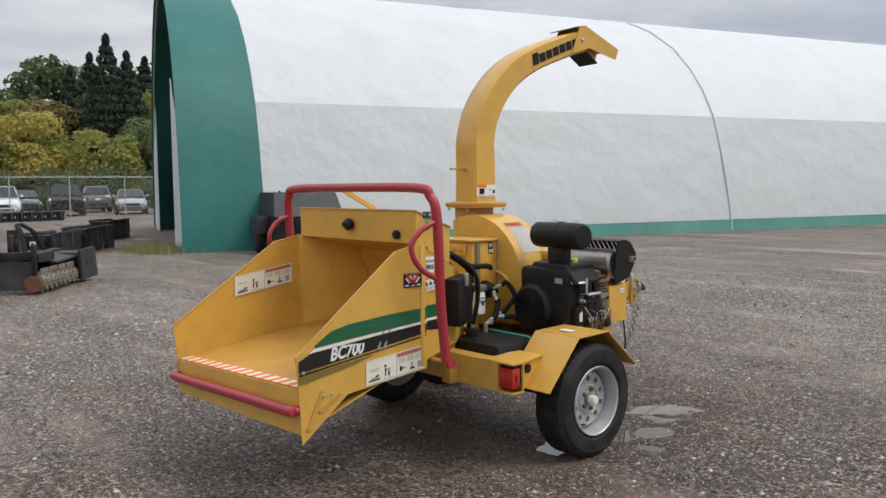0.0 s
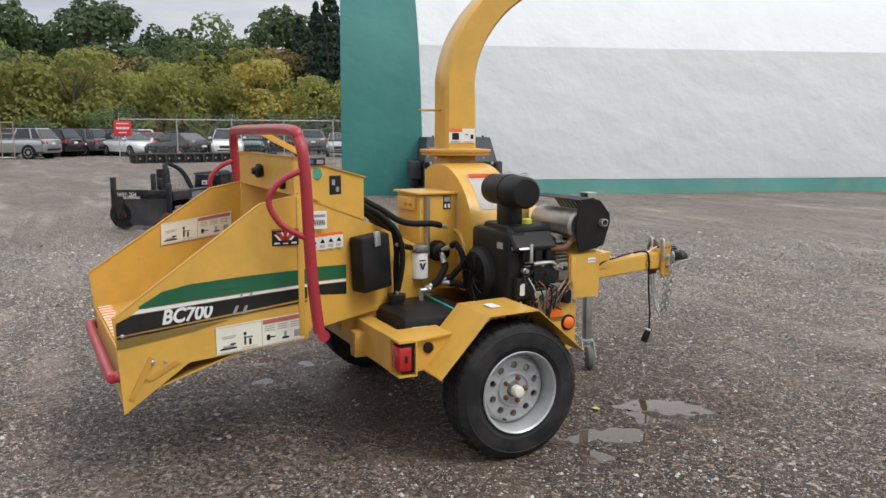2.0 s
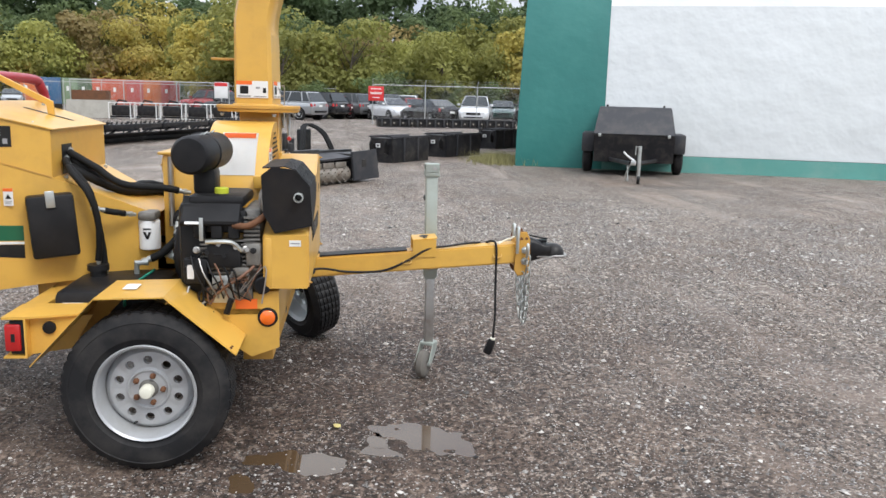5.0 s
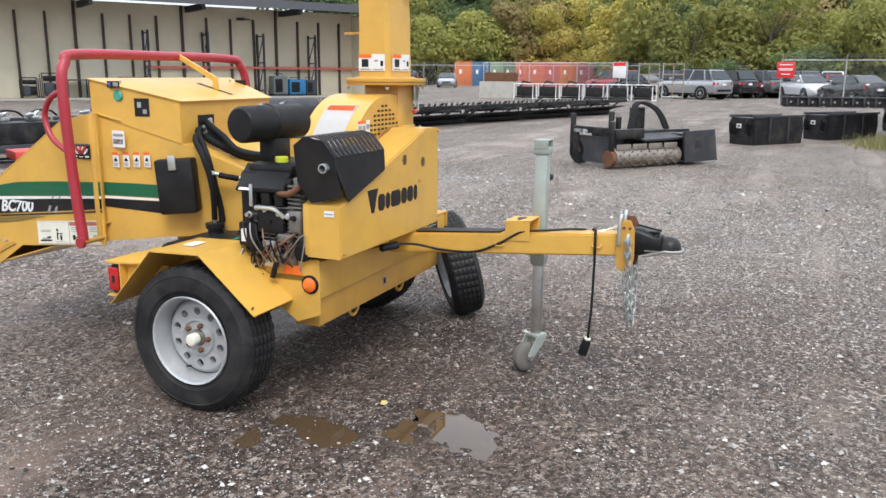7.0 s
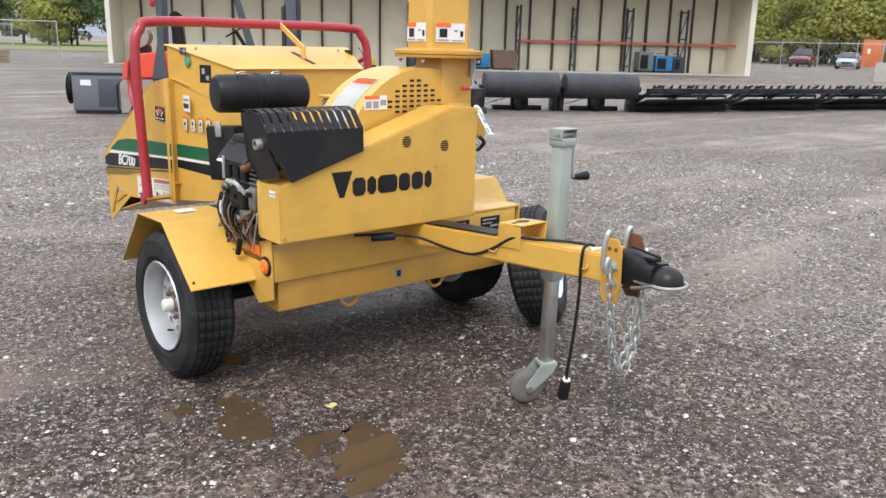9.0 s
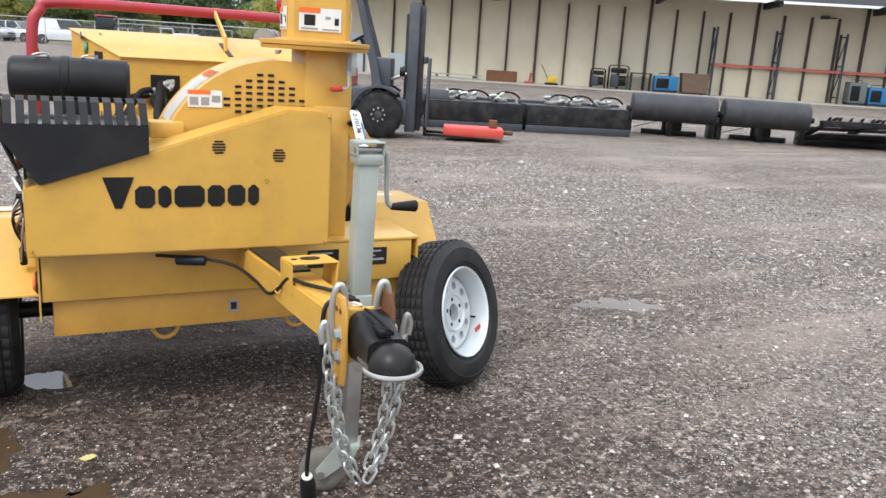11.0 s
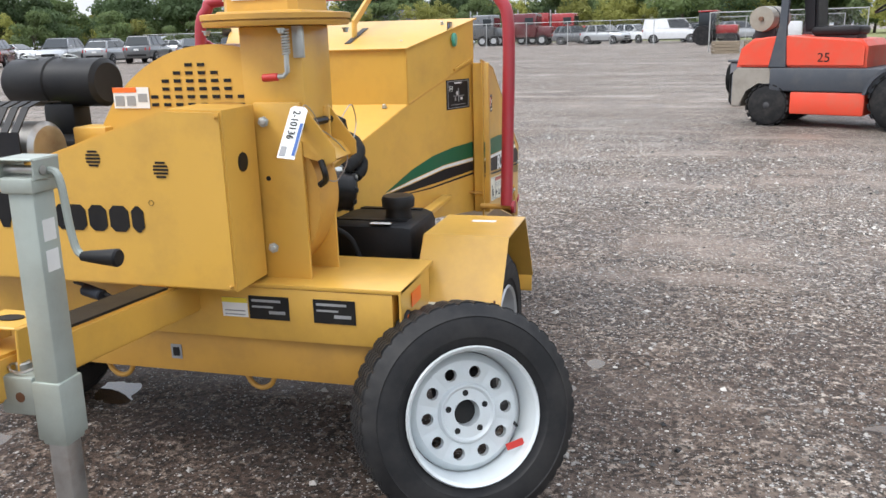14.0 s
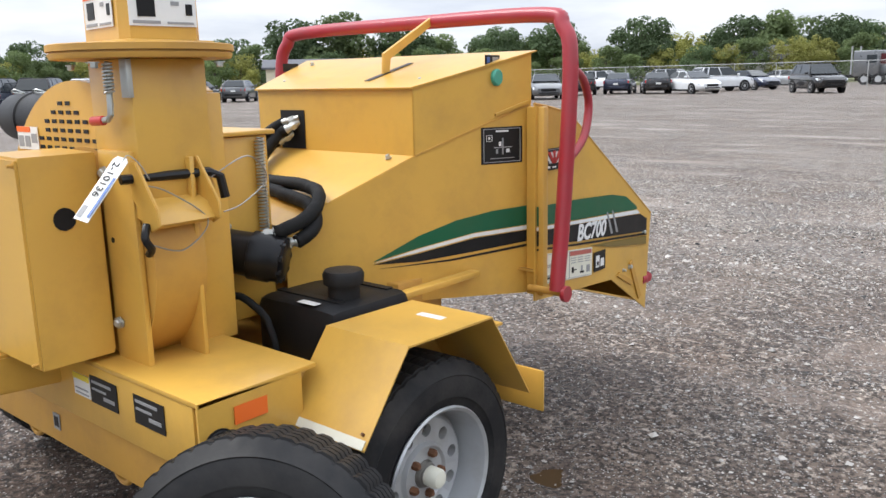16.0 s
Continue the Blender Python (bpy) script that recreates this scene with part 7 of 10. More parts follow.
    cyl(bm, (0.135, -0.05, dz), (0.128, -0.052, dz + 0.035), 0.0045, 8)
    part("valve_stem", bm, BLACK, rim)
    return tyre


wheel("wheel", chipper, Matrix.Translation((0.925, 0.004, 0.303)) @ Matrix.Rotation(radians(90), 4, "Y"), RUBBER, RIM, r=0.309, rim_r=0.184)
wheel("wheel", chipper, Matrix.Translation((-0.675, -0.072, 0.300)) @ Matrix.Rotation(radians(-90), 4, "Y") @ Matrix.Rotation(0.5, 4, "Z"), RUBBER, RIM)

# tongue, coupler, chains, jack
TX = 0.066


def bar_z(y):
    """Underside of the drawbar, which rises towards the coupler."""
    return 0.548 + 0.074 * (y - 0.6)


bm = bmesh.new()
prism(bm, [(0.30, bar_z(0.30)), (1.56, bar_z(1.56)), (1.56, bar_z(1.56) + 0.096), (0.30, bar_z(0.30) + 0.096)], "x", TX - 0.05, TX + 0.05, 0.007)
tongue = part("tongue", bm, YELLOW, chipper, "yellow box-section drawbar")
bm = bmesh.new()
slab(bm, [(TX - 0.044, 0.60, bar_z(0.60) + 0.100), (TX + 0.044, 0.60, bar_z(0.60) + 0.100), (TX + 0.044, 1.02, bar_z(1.02) + 0.100), (TX - 0.044, 1.02, bar_z(1.02) + 0.100)], 0.007)
part("grip_strip", bm, BLACK, tongue, "black anti-slip strip")
# stowing bracket: a holed plate bent down the left side of the bar
bm = bmesh.new()
slab(bm, [(0.121, 1.045, 0.732), (0.121, 1.165, 0.741), (-0.012, 1.165, 0.741), (-0.012, 1.045, 0.732)], 0.006, 0.002)
slab(bm, [(-0.015, 1.045, 0.733), (-0.015, 1.165, 0.742), (-0.002, 1.165, 0.60), (-0.002, 1.045, 0.59)], 0.007, 0.002)
bracket = part("jack_stow_bracket", bm, YELLOW, tongue, "bent yellow stowing bracket with a hole")
decal("bracket_hole", [(0.052 + 0.030 * math.cos(a * 0.5236), 1.103 + 0.022 * math.sin(a * 0.5236), 0.741 + 0.0016 * math.sin(a * 0.5236)) for a in range(12)], PRINT_BLACK, bracket)
decal("bracket_hole", [(0.100 + 0.010 * math.cos(a * 0.5236), 1.105 + 0.010 * math.sin(a * 0.5236), 0.7405 + 0.0008 * math.sin(a * 0.5236)) for a in range(12)], PRINT_BLACK, bracket)
slab(bm := bmesh.new(), [(0.118, 1.047, 0.645), (0.118, 1.16, 0.65), (0.121, 1.16, 0.735), (0.121, 1.047, 0.73)], 0.005)
part("bracket_leg", bm, YELLOW, bracket)
for y in (1.02, 1.46):
    bm = bmesh.new()
    tube(bm, soft_path([(TX + 0.051, y - 0.018, bar_z(y) + 0.055), (TX + 0.058, y - 0.016, bar_z(y) + 0.04), (TX + 0.058, y + 0.016, bar_z(y) + 0.04), (TX + 0.051, y + 0.018, bar_z(y) + 0.055)], 4), 0.0035, 6)
    part("cable_clip", bm, YELLOW, tongue)
for s in (-1, 1):
    bm = bmesh.new()
    x0 = TX + s * 0.059
    prism(bm, [(1.545, 0.585), (1.562, 0.560), (1.612, 0.565), (1.622, 0.62), (1.618, 0.742), (1.600, 0.778), (1.560, 0.778), (1.547, 0.745)], "x", x0 - 0.007, x0 + 0.007, 0.003)
    pl = part("coupler_plate", bm, YELLOW_WORN if s > 0 else RUST, tongue, "worn coupler side plate with rusty edges")
    for z in (0.633, 0.688):
        bolt((x0 + s * 0.007, 1.594, z), (s, 0, 0), 0.013, pl)
    for y in (1.575, 1.600):
        decal("plate_hole", [(x0 + s * 0.0085, y + 0.007 * math.cos(a * 0.785), 0.745 + 0.007 * math.sin(a * 0.785)) for a in range(8)], RUST, pl)
    bm = bmesh.new()
    tube(bm, soft_path([(x0 + s * 0.010, 1.555, 0.672), (x0 + s * 0.012, 1.556, 0.745), (x0 + s * 0.004, 1.560, 0.790), (x0 - s * 0.010, 1.560, 0.792), (x0 - s * 0.018, 1.558, 0.755), (x0 - s * 0.018, 1.556, 0.70)], 6), 0.0085, 10)
    part("chain_shackle", bm, ZINC, pl, "bent steel shackle over the plate")
bm = bmesh.new()
for x0, x1, y0, y1, z0, z1 in ((TX - 0.052, TX + 0.052, 1.548, 1.562, 0.60, 0.735),):
    box(bm, x0, x1, y0, y1, z0, z1, 0.003)
part("end_plate", bm, YELLOW, tongue)

# black pressed coupler: channel neck, ball dome, rolled steel rim
CX = TX - 0.004
bm = bmesh.new()
secs = [(1.60, 0.050, 0.682, 0.062), (1.64, 0.049, 0.682, 0.058), (1.675, 0.046, 0.680, 0.045), (1.70, 0.047, 0.678, 0.034), (1.725, 0.050, 0.680, 0.033)]
rings = []
for y, hw, zc, hh in secs:
    rings.append([bm.verts.new((CX + hw * math.copysign(abs(math.cos(a)) ** 0.5, math.cos(a)), y, zc + hh * math.copysign(abs(math.sin(a)) ** 0.5, math.sin(a)))) for a in [i * math.pi / 8 for i in range(16)]])
for a, b in zip(rings, rings[1:]):
    bridge(bm, a, b)
bm.faces.new(rings[0][::-1])
bm.faces.new(rings[-1])
cp = part("ball_coupler", bm, BLACK_METAL, tongue, "black ball coupler with a bare steel rim")
bm = bmesh.new()
lathe(bm, (CX, 1.752, 0.655), (0, 0.06, 1), [(0.0, 0.054), (0.012, 0.053), (0.030, 0.048), (0.045, 0.036), (0.054, 0.020), (0.057, 0.004)], 24)
part("ball_socket", bm, BLACK_METAL, cp, "black rounded ball socket")
bm = bmesh.new()
rim_line = [(CX - 0.050, 1.655, 0.628), (CX - 0.056, 1.70, 0.640)] + [(CX + 0.064 * math.cos(radians(a)), 1.752 + 0.062 * math.sin(radians(a)), 0.656) for a in range(190, -11, -20)] + [(CX + 0.056, 1.70, 0.640), (CX + 0.050, 1.655, 0.628)]
tube(bm, soft_path(rim_line, 3), 0.006, 8)
part("coupler_rim", bm, STEEL, cp, "bare worn steel rim")
bm = bmesh.new()
prism(bm, arc(CX, 1.752, 0.060, -30, 210, 18) + [(CX - 0.048, 1.66), (CX + 0.048, 1.66)], "z", 0.648, 0.654, 0.0)
part("coupler_floor", bm, STEEL, cp)
part("coupler_latch", box(bmesh.new(), CX - 0.018, CX + 0.018, 1.655, 1.715, 0.716, 0.730, 0.004), BLACK_METAL, cp)
part("latch_tongue", box(bmesh.new(), CX - 0.010, CX + 0.010, 1.695, 1.702, 0.690, 0.722, 0.002), STEEL, cp)
bm = bmesh.new()
tube(bm, soft_path([(CX + 0.02, 1.625, 0.755), (CX + 0.01, 1.65, 0.748), (CX, 1.69, 0.738), (CX - 0.004, 1.72, 0.733)], 4), 0.004, 6)
part("latch_lever", bm, BLACK_METAL, cp)


def chain(pts, parent, name="safety_chain"):
    """A hanging chain of single links."""
    line = soft_path(pts, 40)
    last, links = line[0], [line[0]]
    for p in line:
        if (p - last).length >= 0.030:
            links.append(p)
            last = p
    holder = None
    for i, (a, b) in enumerate(zip(links, links[1:])):
        d = (b - a).normalized()
        u = d.orthogonal().normalized()
        if i % 2:
            u = d.cross(u)
        c, hl = (a + b) / 2, 0.0225
        lp = []
        for k in range(12):
            ang = k * math.pi / 6
            off = hl - 0.0115
            lp.append(c + d * (0.0115 * math.cos(ang) + math.copysign(off, math.cos(ang)) * (1 if abs(math.cos(ang)) > 0.01 else 0)) + u * 0.0115 * math.sin(ang))
        bm = bmesh.new()
        tube(bm, lp, 0.0036, 6, closed=True)
        ob = part(name if holder is None else "link", bm, ZINC, parent if holder is None else holder)
        holder = holder or ob


for s in (-1, 1):
    bm = bmesh.new()
    tube(bm, soft_path([(TX + s * 0.090, 1.60, 0.655), (TX + s * 0.095, 1.60, 0.695), (TX + s * 0.103, 1.60, 0.722), (TX + s * 0.112, 1.60, 0.700), (TX + s * 0.108, 1.60, 0.672)], 5), 0.0075, 8)
    part("chain_hook", bm, ZINC, tongue, "bent steel chain hook")
    chain([(TX + s * 0.098, 1.605, 0.665), (TX + s * 0.090, 1.608, 0.56), (TX + s * 0.072, 1.61, 0.46), (TX + s * 0.045, 1.612, 0.365), (TX + s * 0.008, 1.612, 0.300)], tongue)
    chain([(TX + s * 0.066, 1.585, 0.575), (TX + s * 0.062, 1.59, 0.50), (TX + s * 0.045, 1.595, 0.41), (TX + s * 0.012, 1.60, 0.315)], tongue)
bm = bmesh.new()
tube(bm, soft_path([(TX + 0.02, 1.46, 0.715), (TX + 0.01, 1.50, 0.725), (TX + 0.015, 1.545, 0.745), (TX - 0.004, 1.552, 0.738), (TX + 0.004, 1.50, 0.722), (TX + 0.03, 1.47, 0.713)], 6), 0.0035, 6)
part("lanyard", bm, CREAM, tongue, "pale looped lanyard")

# jack: galvanised square tube in a swivel mount, crank handle, caster turned to the right
JX, JY = -0.093, 1.150
JACK_M = Matrix.Translation((JX, JY, 0))
jk = part("jack_outer_tube", B(-0.029, 0.029, -0.029, 0.029, 0.50, 1.03, 0.006), ZINC_OLD, chipper, "galvanised jack tube")
part("jack_head", B(-0.037, 0.037, -0.037, 0.037, 1.020, 1.050, 0.004), ZINC_OLD, jk)
bm = bmesh.new()
slab(bm, [(-0.040, 0.036, 1.083), (0.040, 0.036, 1.083), (0.040, -0.036, 1.083), (-0.040, -0.036, 1.083)], 0.004, 0.001)
for s in (-1, 1):
    slab(bm, [(s * 0.040, 0.034, 1.083), (s * 0.040, -0.034, 1.083), (s * 0.039, -0.034, 1.045), (s * 0.039, 0.034, 1.045)], 0.004, 0.001)
part("jack_cap", bm, ZINC_OLD, jk, "folded steel jack cap")
part("cap_pin", cyl(bmesh.new(), (-0.044, 0.012, 1.062), (0.044, 0.012, 1.062), 0.009, 10), STEEL, jk)
part("jack_inner_tube", B(-0.0225, 0.0225, -0.0225, 0.0225, 0.165, 0.51, 0.005), STEEL, jk, "worn inner jack tube")
part("jack_sleeve", B(-0.034, 0.034, -0.034, 0.034, 0.512, 0.64, 0.005), ZINC_OLD, jk)
mount = part("jack_mount", B(0.030, 0.112, -0.034, 0.034, 0.565, 0.648, 0.006), ZINC_OLD, jk, "pale swivel mount welded to the bar")
part("mount_pin", cyl(bmesh.new(), (0.075, 0.0, 0.648), (0.075, 0.0, 0.668), 0.015, 12, bev=0.003), STEEL, mount)
part("pin_ring", tube(bmesh.new(), [(0.068 + 0.032 * math.cos(a * 0.5236), 0.006 + 0.024 * math.sin(a * 0.5236), 0.659 + 0.004 * math.cos(a)) for a in range(12)], 0.003, 6, closed=True), STEEL, mount)
part("mount_hole", lathe(bmesh.new(), (0.062, 0.0342, 0.605), (0, 1, 0), [(0, 0.011), (0.001, 0.011)], 12), RUST, mount)
for z, w in ((0.955, 0.030), (0.895, 0.030)):
    part("jack_label", B(-0.0305, -0.0292, -0.016, 0.016, z - w, z + 0.012), WHITE, jk, "white paper label", smooth=False)
bm = bmesh.new()
tube(bm, soft_path([(-0.038, -0.005, 1.058), (-0.055, -0.006, 1.055), (-0.064, -0.006, 1.03), (-0.070, -0.008, 0.95), (-0.078, -0.010, 0.905), (-0.098, -0.010, 0.893), (-0.13, -0.010, 0.893)], 5), 0.0075, 8)
ck = part("jack_crank", bm, ZINC_OLD, jk)
bm = bmesh.new()
lathe(bm, (-0.088, -0.010, 0.893), (-1, 0, 0), [(0, 0.009), (0.02, 0.012), (0.07, 0.017), (0.078, 0.018), (0.082, 0.015)], 14)
part("crank_grip", bm, BLACK, ck, "black crank grip")
FK = Matrix.Translation((0.0, 0.0, 0.0)) @ Matrix.Rotation(radians(-25), 4, "Z")
for s in (-1, 1):
    bm = bmesh.new()
    prism(bm, [(-0.036, 0.165), (0.034, 0.165), (0.092, 0.085), (0.088, 0.062), (0.064, 0.056), (-0.02, 0.13)], "y", s * 0.036 - 0.003, s * 0.036 + 0.003, 0.002)
    bmesh.ops.transform(bm, matrix=FK, verts=bm.verts)
    part("caster_fork", bm, ZINC_OLD, jk)
bm = box(bmesh.new(), -0.036, 0.034, -0.036, 0.036, 0.155, 0.170, 0.003)
bmesh.ops.transform(bm, matrix=FK, verts=bm.verts)
part("fork_plate", bm, ZINC_OLD, jk)
bm = bmesh.new()
lathe(bm, (0.075, -0.024, 0.070), (0, 1, 0), [(0, 0.045), (0.004, 0.062), (0.012, 0.069), (0.036, 0.069), (0.044, 0.062), (0.048, 0.045)], 28)
bmesh.ops.transform(bm, matrix=FK, verts=bm.verts)
jw = part("jack_wheel", bm, mat("grey_caster", (0.13, 0.12, 0.105), 0.75, dirt=(0.25, 0.22, 0.18), amount=0.6), jk, "muddy grey jack wheel")
bm = bmesh.new()
cyl(bm, (0.075, -0.045, 0.070), (0.075, 0.045, 0.070), 0.013, 12)
bmesh.ops.transform(bm, matrix=FK, verts=bm.verts)
part("wheel_axle", bm, STEEL, jw)
# the jack stands slightly askew
for ob in [jk] + list(jk.children_recursive):
    for v in ob.data.vertices:
        v.co.x += JX + 0.027 * (1.06 - v.co.z)
        v.co.y += JY
# cable along the tongue and its hanging plug
bm = bmesh.new()
tube(bm, soft_path([(0.40, 0.50, 0.615), (0.28, 0.55, 0.612), (0.17, 0.62, 0.600), (0.121, 0.74, 0.575), (0.120, 0.90, 0.580), (0.121, 1.02, 0.630), (0.119, 1.12, 0.688), (0.10, 1.22, 0.700), (0.05, 1.33, 0.707), (0.02, 1.39, 0.704)], 6), 0.0055, 8)
part("brake_cable", bm, BLACK, tongue)
bm = bmesh.new()
tube(bm, soft_path([(0.02, 1.42, 0.706), (0.07, 1.44, 0.722), (0.115, 1.452, 0.715), (0.127, 1.455, 0.66), (0.126, 1.455, 0.58), (0.133, 1.455, 0.48), (0.148, 1.455, 0.37), (0.155, 1.450, 0.29), (0.154, 1.448, 0.245)], 6), 0.0058, 8)
cb = part("lighting_cable", bm, BLACK, tongue, "black hanging lighting cable")
part("plug_ring", lathe(bmesh.new(), (0.154, 1.448, 0.252), (-0.1, -0.3, -1), [(0, 0.012), (0.004, 0.015), (0.010, 0.012)], 12), CREAM, cb, "pale plug collar")
bm = bmesh.new()
lathe(bm, (0.153, 1.445, 0.243), (-0.18, -0.3, -1), [(0, 0.014), (0.01, 0.019), (0.03, 0.021), (0.075, 0.021), (0.078, 0.015)], 12)
part("cable_plug", bm, BLACK, cb, "black seven-pin plug")
bm = bmesh.new()
cyl(bm, (0.34, 0.535, 0.605), (0.25, 0.575, 0.607), 0.017, 12, bev=0.004)
part("cable_connector", bm, BLUE_PLUG, tongue, "dark cable connector")

# loose things on and by the chipper
SN = Vector((-0.53, 0.80, 0.25)).normalized()
spare = thing("spare_wheel", "new black trailer tyre on a white rim leaning on the fender", "wheel", Matrix.Identity(4))
su = Vector((0, 0, 1)).cross(SN).normalized()
SM = Matrix.Translation(Vector((-0.774, 0.493, 0.309)) - SN * 0.045) @ Matrix((su, SN.cross(su), SN)).transposed().to_4x4()
wheel("tyre", spare, SM, RUBBER_NEW, RIM_WHITE, hub=False, w=0.175)
spare_sticker = decal("red_sticker", [SM @ Vector((0.09 + 0.05 * a, -0.11 + 0.015 * b, 0.062)) for a, b in ((0, 0), (1, 0.6), (0.9, 1.8), (-0.1, 1.2))], PRINT_RED, spare, "small red and white sticker")

tag_x = Vector((0.0, -0.672, 0.740)).normalized()
tag_y = Vector((0.97, 0.13, 0.17))
tag_y = (tag_y - tag_x * tag_y.dot(tag_x)).normalized()
TAG_M = Matrix.Translation((-0.317, 0.478, 1.049)) @ Matrix((tag_x, tag_y, tag_x.cross(tag_y))).transposed().to_4x4()
tag = thing("lot_tag", "white paper lot tag with printed number hanging on wire", "tag", TAG_M)
bm = bmesh.new()
slab(bm, [(-0.080, -0.023, 0), (0.072, -0.023, 0.003), (0.080, -0.014, 0.004), (0.080, 0.014, 0.004), (0.072, 0.023, 0.003), (-0.080, 0.023, 0)], 0.0012)
part("paper", bm, WHITE, tag)
part("blue_band", B(-0.070, 0.030, -0.021, -0.013, 0.0030, 0.0034), PRINT_BLUE, tag, smooth=False)
part("pale_print", B(-0.074, -0.045, 0.004, 0.019, 0.0016, 0.0022), PRINT_GREY, tag, smooth=False)
tm = text_mesh("2-10136", 0.027)
tm.materials.append(PRINT_BLACK)
tx = new("tag_number", tm)
tx.parent = tag
tx.matrix_basis = Matrix.Translation((0.022, 0.004, 0.0046)) @ Matrix.Rotation(math.pi, 4, "Z")
bm = bmesh.new()
tube(bm, soft_path([(0.070, -0.008, 0.003), (0.088, -0.012, 0.004), (0.085, -0.030, -0.02), (0.070, -0.045, -0.05)], 5), 0.0014, 5)
part("tag_wire", bm, STEEL, tag)

# fallen leaf
bm = bmesh.new()
slab(bm, [(0.615, 0.690, 0.008), (0.630, 0.680, 0.012), (0.655, 0.688, 0.010), (0.672, 0.702, 0.014), (0.655, 0.715, 0.009), (0.630, 0.712, 0.012)], 0.0015)
solo("fallen_leaf", bm, mat("yellow_leaf", (0.62, 0.52, 0.20), 0.6), "pale yellow fallen leaf on the gravel", "leaf")


# ---- yard equipment ----
SATIN_BLACK = mat("satin_black_paint", (0.014, 0.014, 0.016), 0.36, var=0.3, scale=4, dirt=(0.13, 0.115, 0.095), amount=0.4, dscale=5)
DULL_BLACK = mat("dull_black_paint", (0.030, 0.031, 0.036), 0.6, var=0.25, scale=3, dirt=(0.14, 0.12, 0.10), amount=0.35, dscale=4)
SLATE = mat("slate_grey_paint", (0.055, 0.062, 0.075), 0.5, var=0.12, scale=4, dirt=(0.16, 0.14, 0.12), amount=0.3)
LIFT_RED = mat("orange_red_paint", (0.74, 0.075, 0.035), 0.42, var=0.1, scale=3, dirt=(0.42, 0.16, 0.10), amount=0.45, dscale=4)
WARM_GREY = mat("warm_grey_casting", (0.30, 0.27, 0.23), 0.6, var=0.12, scale=4, dirt=(0.15, 0.12, 0.10), amount=0.5)
GALV = mat("galvanised_pipe", (0.50, 0.51, 0.50), 0.5, 0.55, var=0.15, dirt=(0.3, 0.28, 0.25), amount=0.4)
CONCRETE = mat("pale_concrete", (0.44, 0.42, 0.37), 0.85, var=0.15, scale=3, bump=0.3, bscale=30, dirt=(0.26, 0.23, 0.19), amount=0.6, dscale=2)
STUD_GREY = mat("worn_drum_steel", (0.30, 0.27, 0.23), 0.5, 0.6, var=0.3, scale=9, dirt=(0.16, 0.10, 0.06), amount=0.8, dscale=6)
POWER_GREY = mat("grey_hammered_paint", (0.13, 0.135, 0.155), 0.5, var=0.12, dirt=(0.2, 0.18, 0.16), amount=0.3)
PALLET = mat("weathered_pallet_wood", (0.30, 0.24, 0.17), 0.85, var=0.25, scale=8, bump=0.3)
SIGN_RED = mat("red_sign", (0.62, 0.035, 0.035), 0.45, var=0.05)
BLADE_RED = mat("red_blade_paint", (0.62, 0.06, 0.045), 0.5, var=0.12, scale=5, dirt=(0.35, 0.15, 0.10), amount=0.5)
SEAT_BLACK = mat("black_vinyl", (0.016, 0.016, 0.018), 0.45, var=0.2)
TANK_GREY = mat("grey_gas_cylinder", (0.36, 0.33, 0.27), 0.45, 0.2, var=0.2, dirt=(0.20, 0.14, 0.10), amount=0.5)


def frame_at(x, y, dx, dy, z=0.0):
    """A place on the ground whose x axis points along (dx, dy)."""
    return Matrix.Translation((x, y, z)) @ Matrix.Rotation(math.atan2(dy, dx), 4, "Z")


# three black attachment boxes
for cx, cy, ln in ((-14.75, 1.75, 1.45), (-17.0, 3.25, 1.7), (-21.0, 5.15, 1.6)):
    t = thing("bucket_attachment", "black steel box attachment with a white label on gravel", "attachment", frame_at(cx, cy, 0.78, -0.62), group="black box attachments")
    h = ln / 2
    bm = bmesh.new()
    prism(bm, [(-0.30, 0.0), (0.30, 0.0), (0.33, 0.30), (0.30, 0.54), (-0.30, 0.54), (-0.33, 0.30)], "x", -h, h, 0.012)
    part("body", bm, SATIN_BLACK, t)
    for y in (-0.3, 0.3):
        part("top_rail", B(-h - 0.03, h + 0.03, y - 0.03, y + 0.03, 0.545, 0.585, 0.006), DULL_BLACK, t)
    for x in (-h * 0.35, h * 0.4):
        part("rib", B(x - 0.02, x + 0.02, -0.345, 0.345, 0.02, 0.55, 0.004), DULL_BLACK, t)
    for y in (-0.2, 0.2):
        bm = bmesh.new()
        slab(bm, [(h, y, 0.18), (h + 0.12, y, 0.22), (h + 0.15, y, 0.42), (h + 0.09, y, 0.52), (h + 0.07, y, 0.40), (h, y, 0.40)], 0.03)
        part("hook", bm, BLACK_METAL, t)
    part("label", B(h + 0.002, h + 0.006, -0.14, -0.02, 0.33, 0.42), WHITE, t, "white paper label")
    part("label_print", B(h + 0.007, h + 0.009, -0.11, -0.05, 0.35, 0.39), PRINT_BLACK, t)
    part("top_tube", tube(bmesh.new(), [(-h * 0.6, -0.1, 0.56), (h * 0.6, -0.05, 0.57)], 0.03, 8), DULL_BLACK, t)
    part("foot", B(-h, h, -0.2, 0.2, -0.01, 0.004), DULL_BLACK, t)

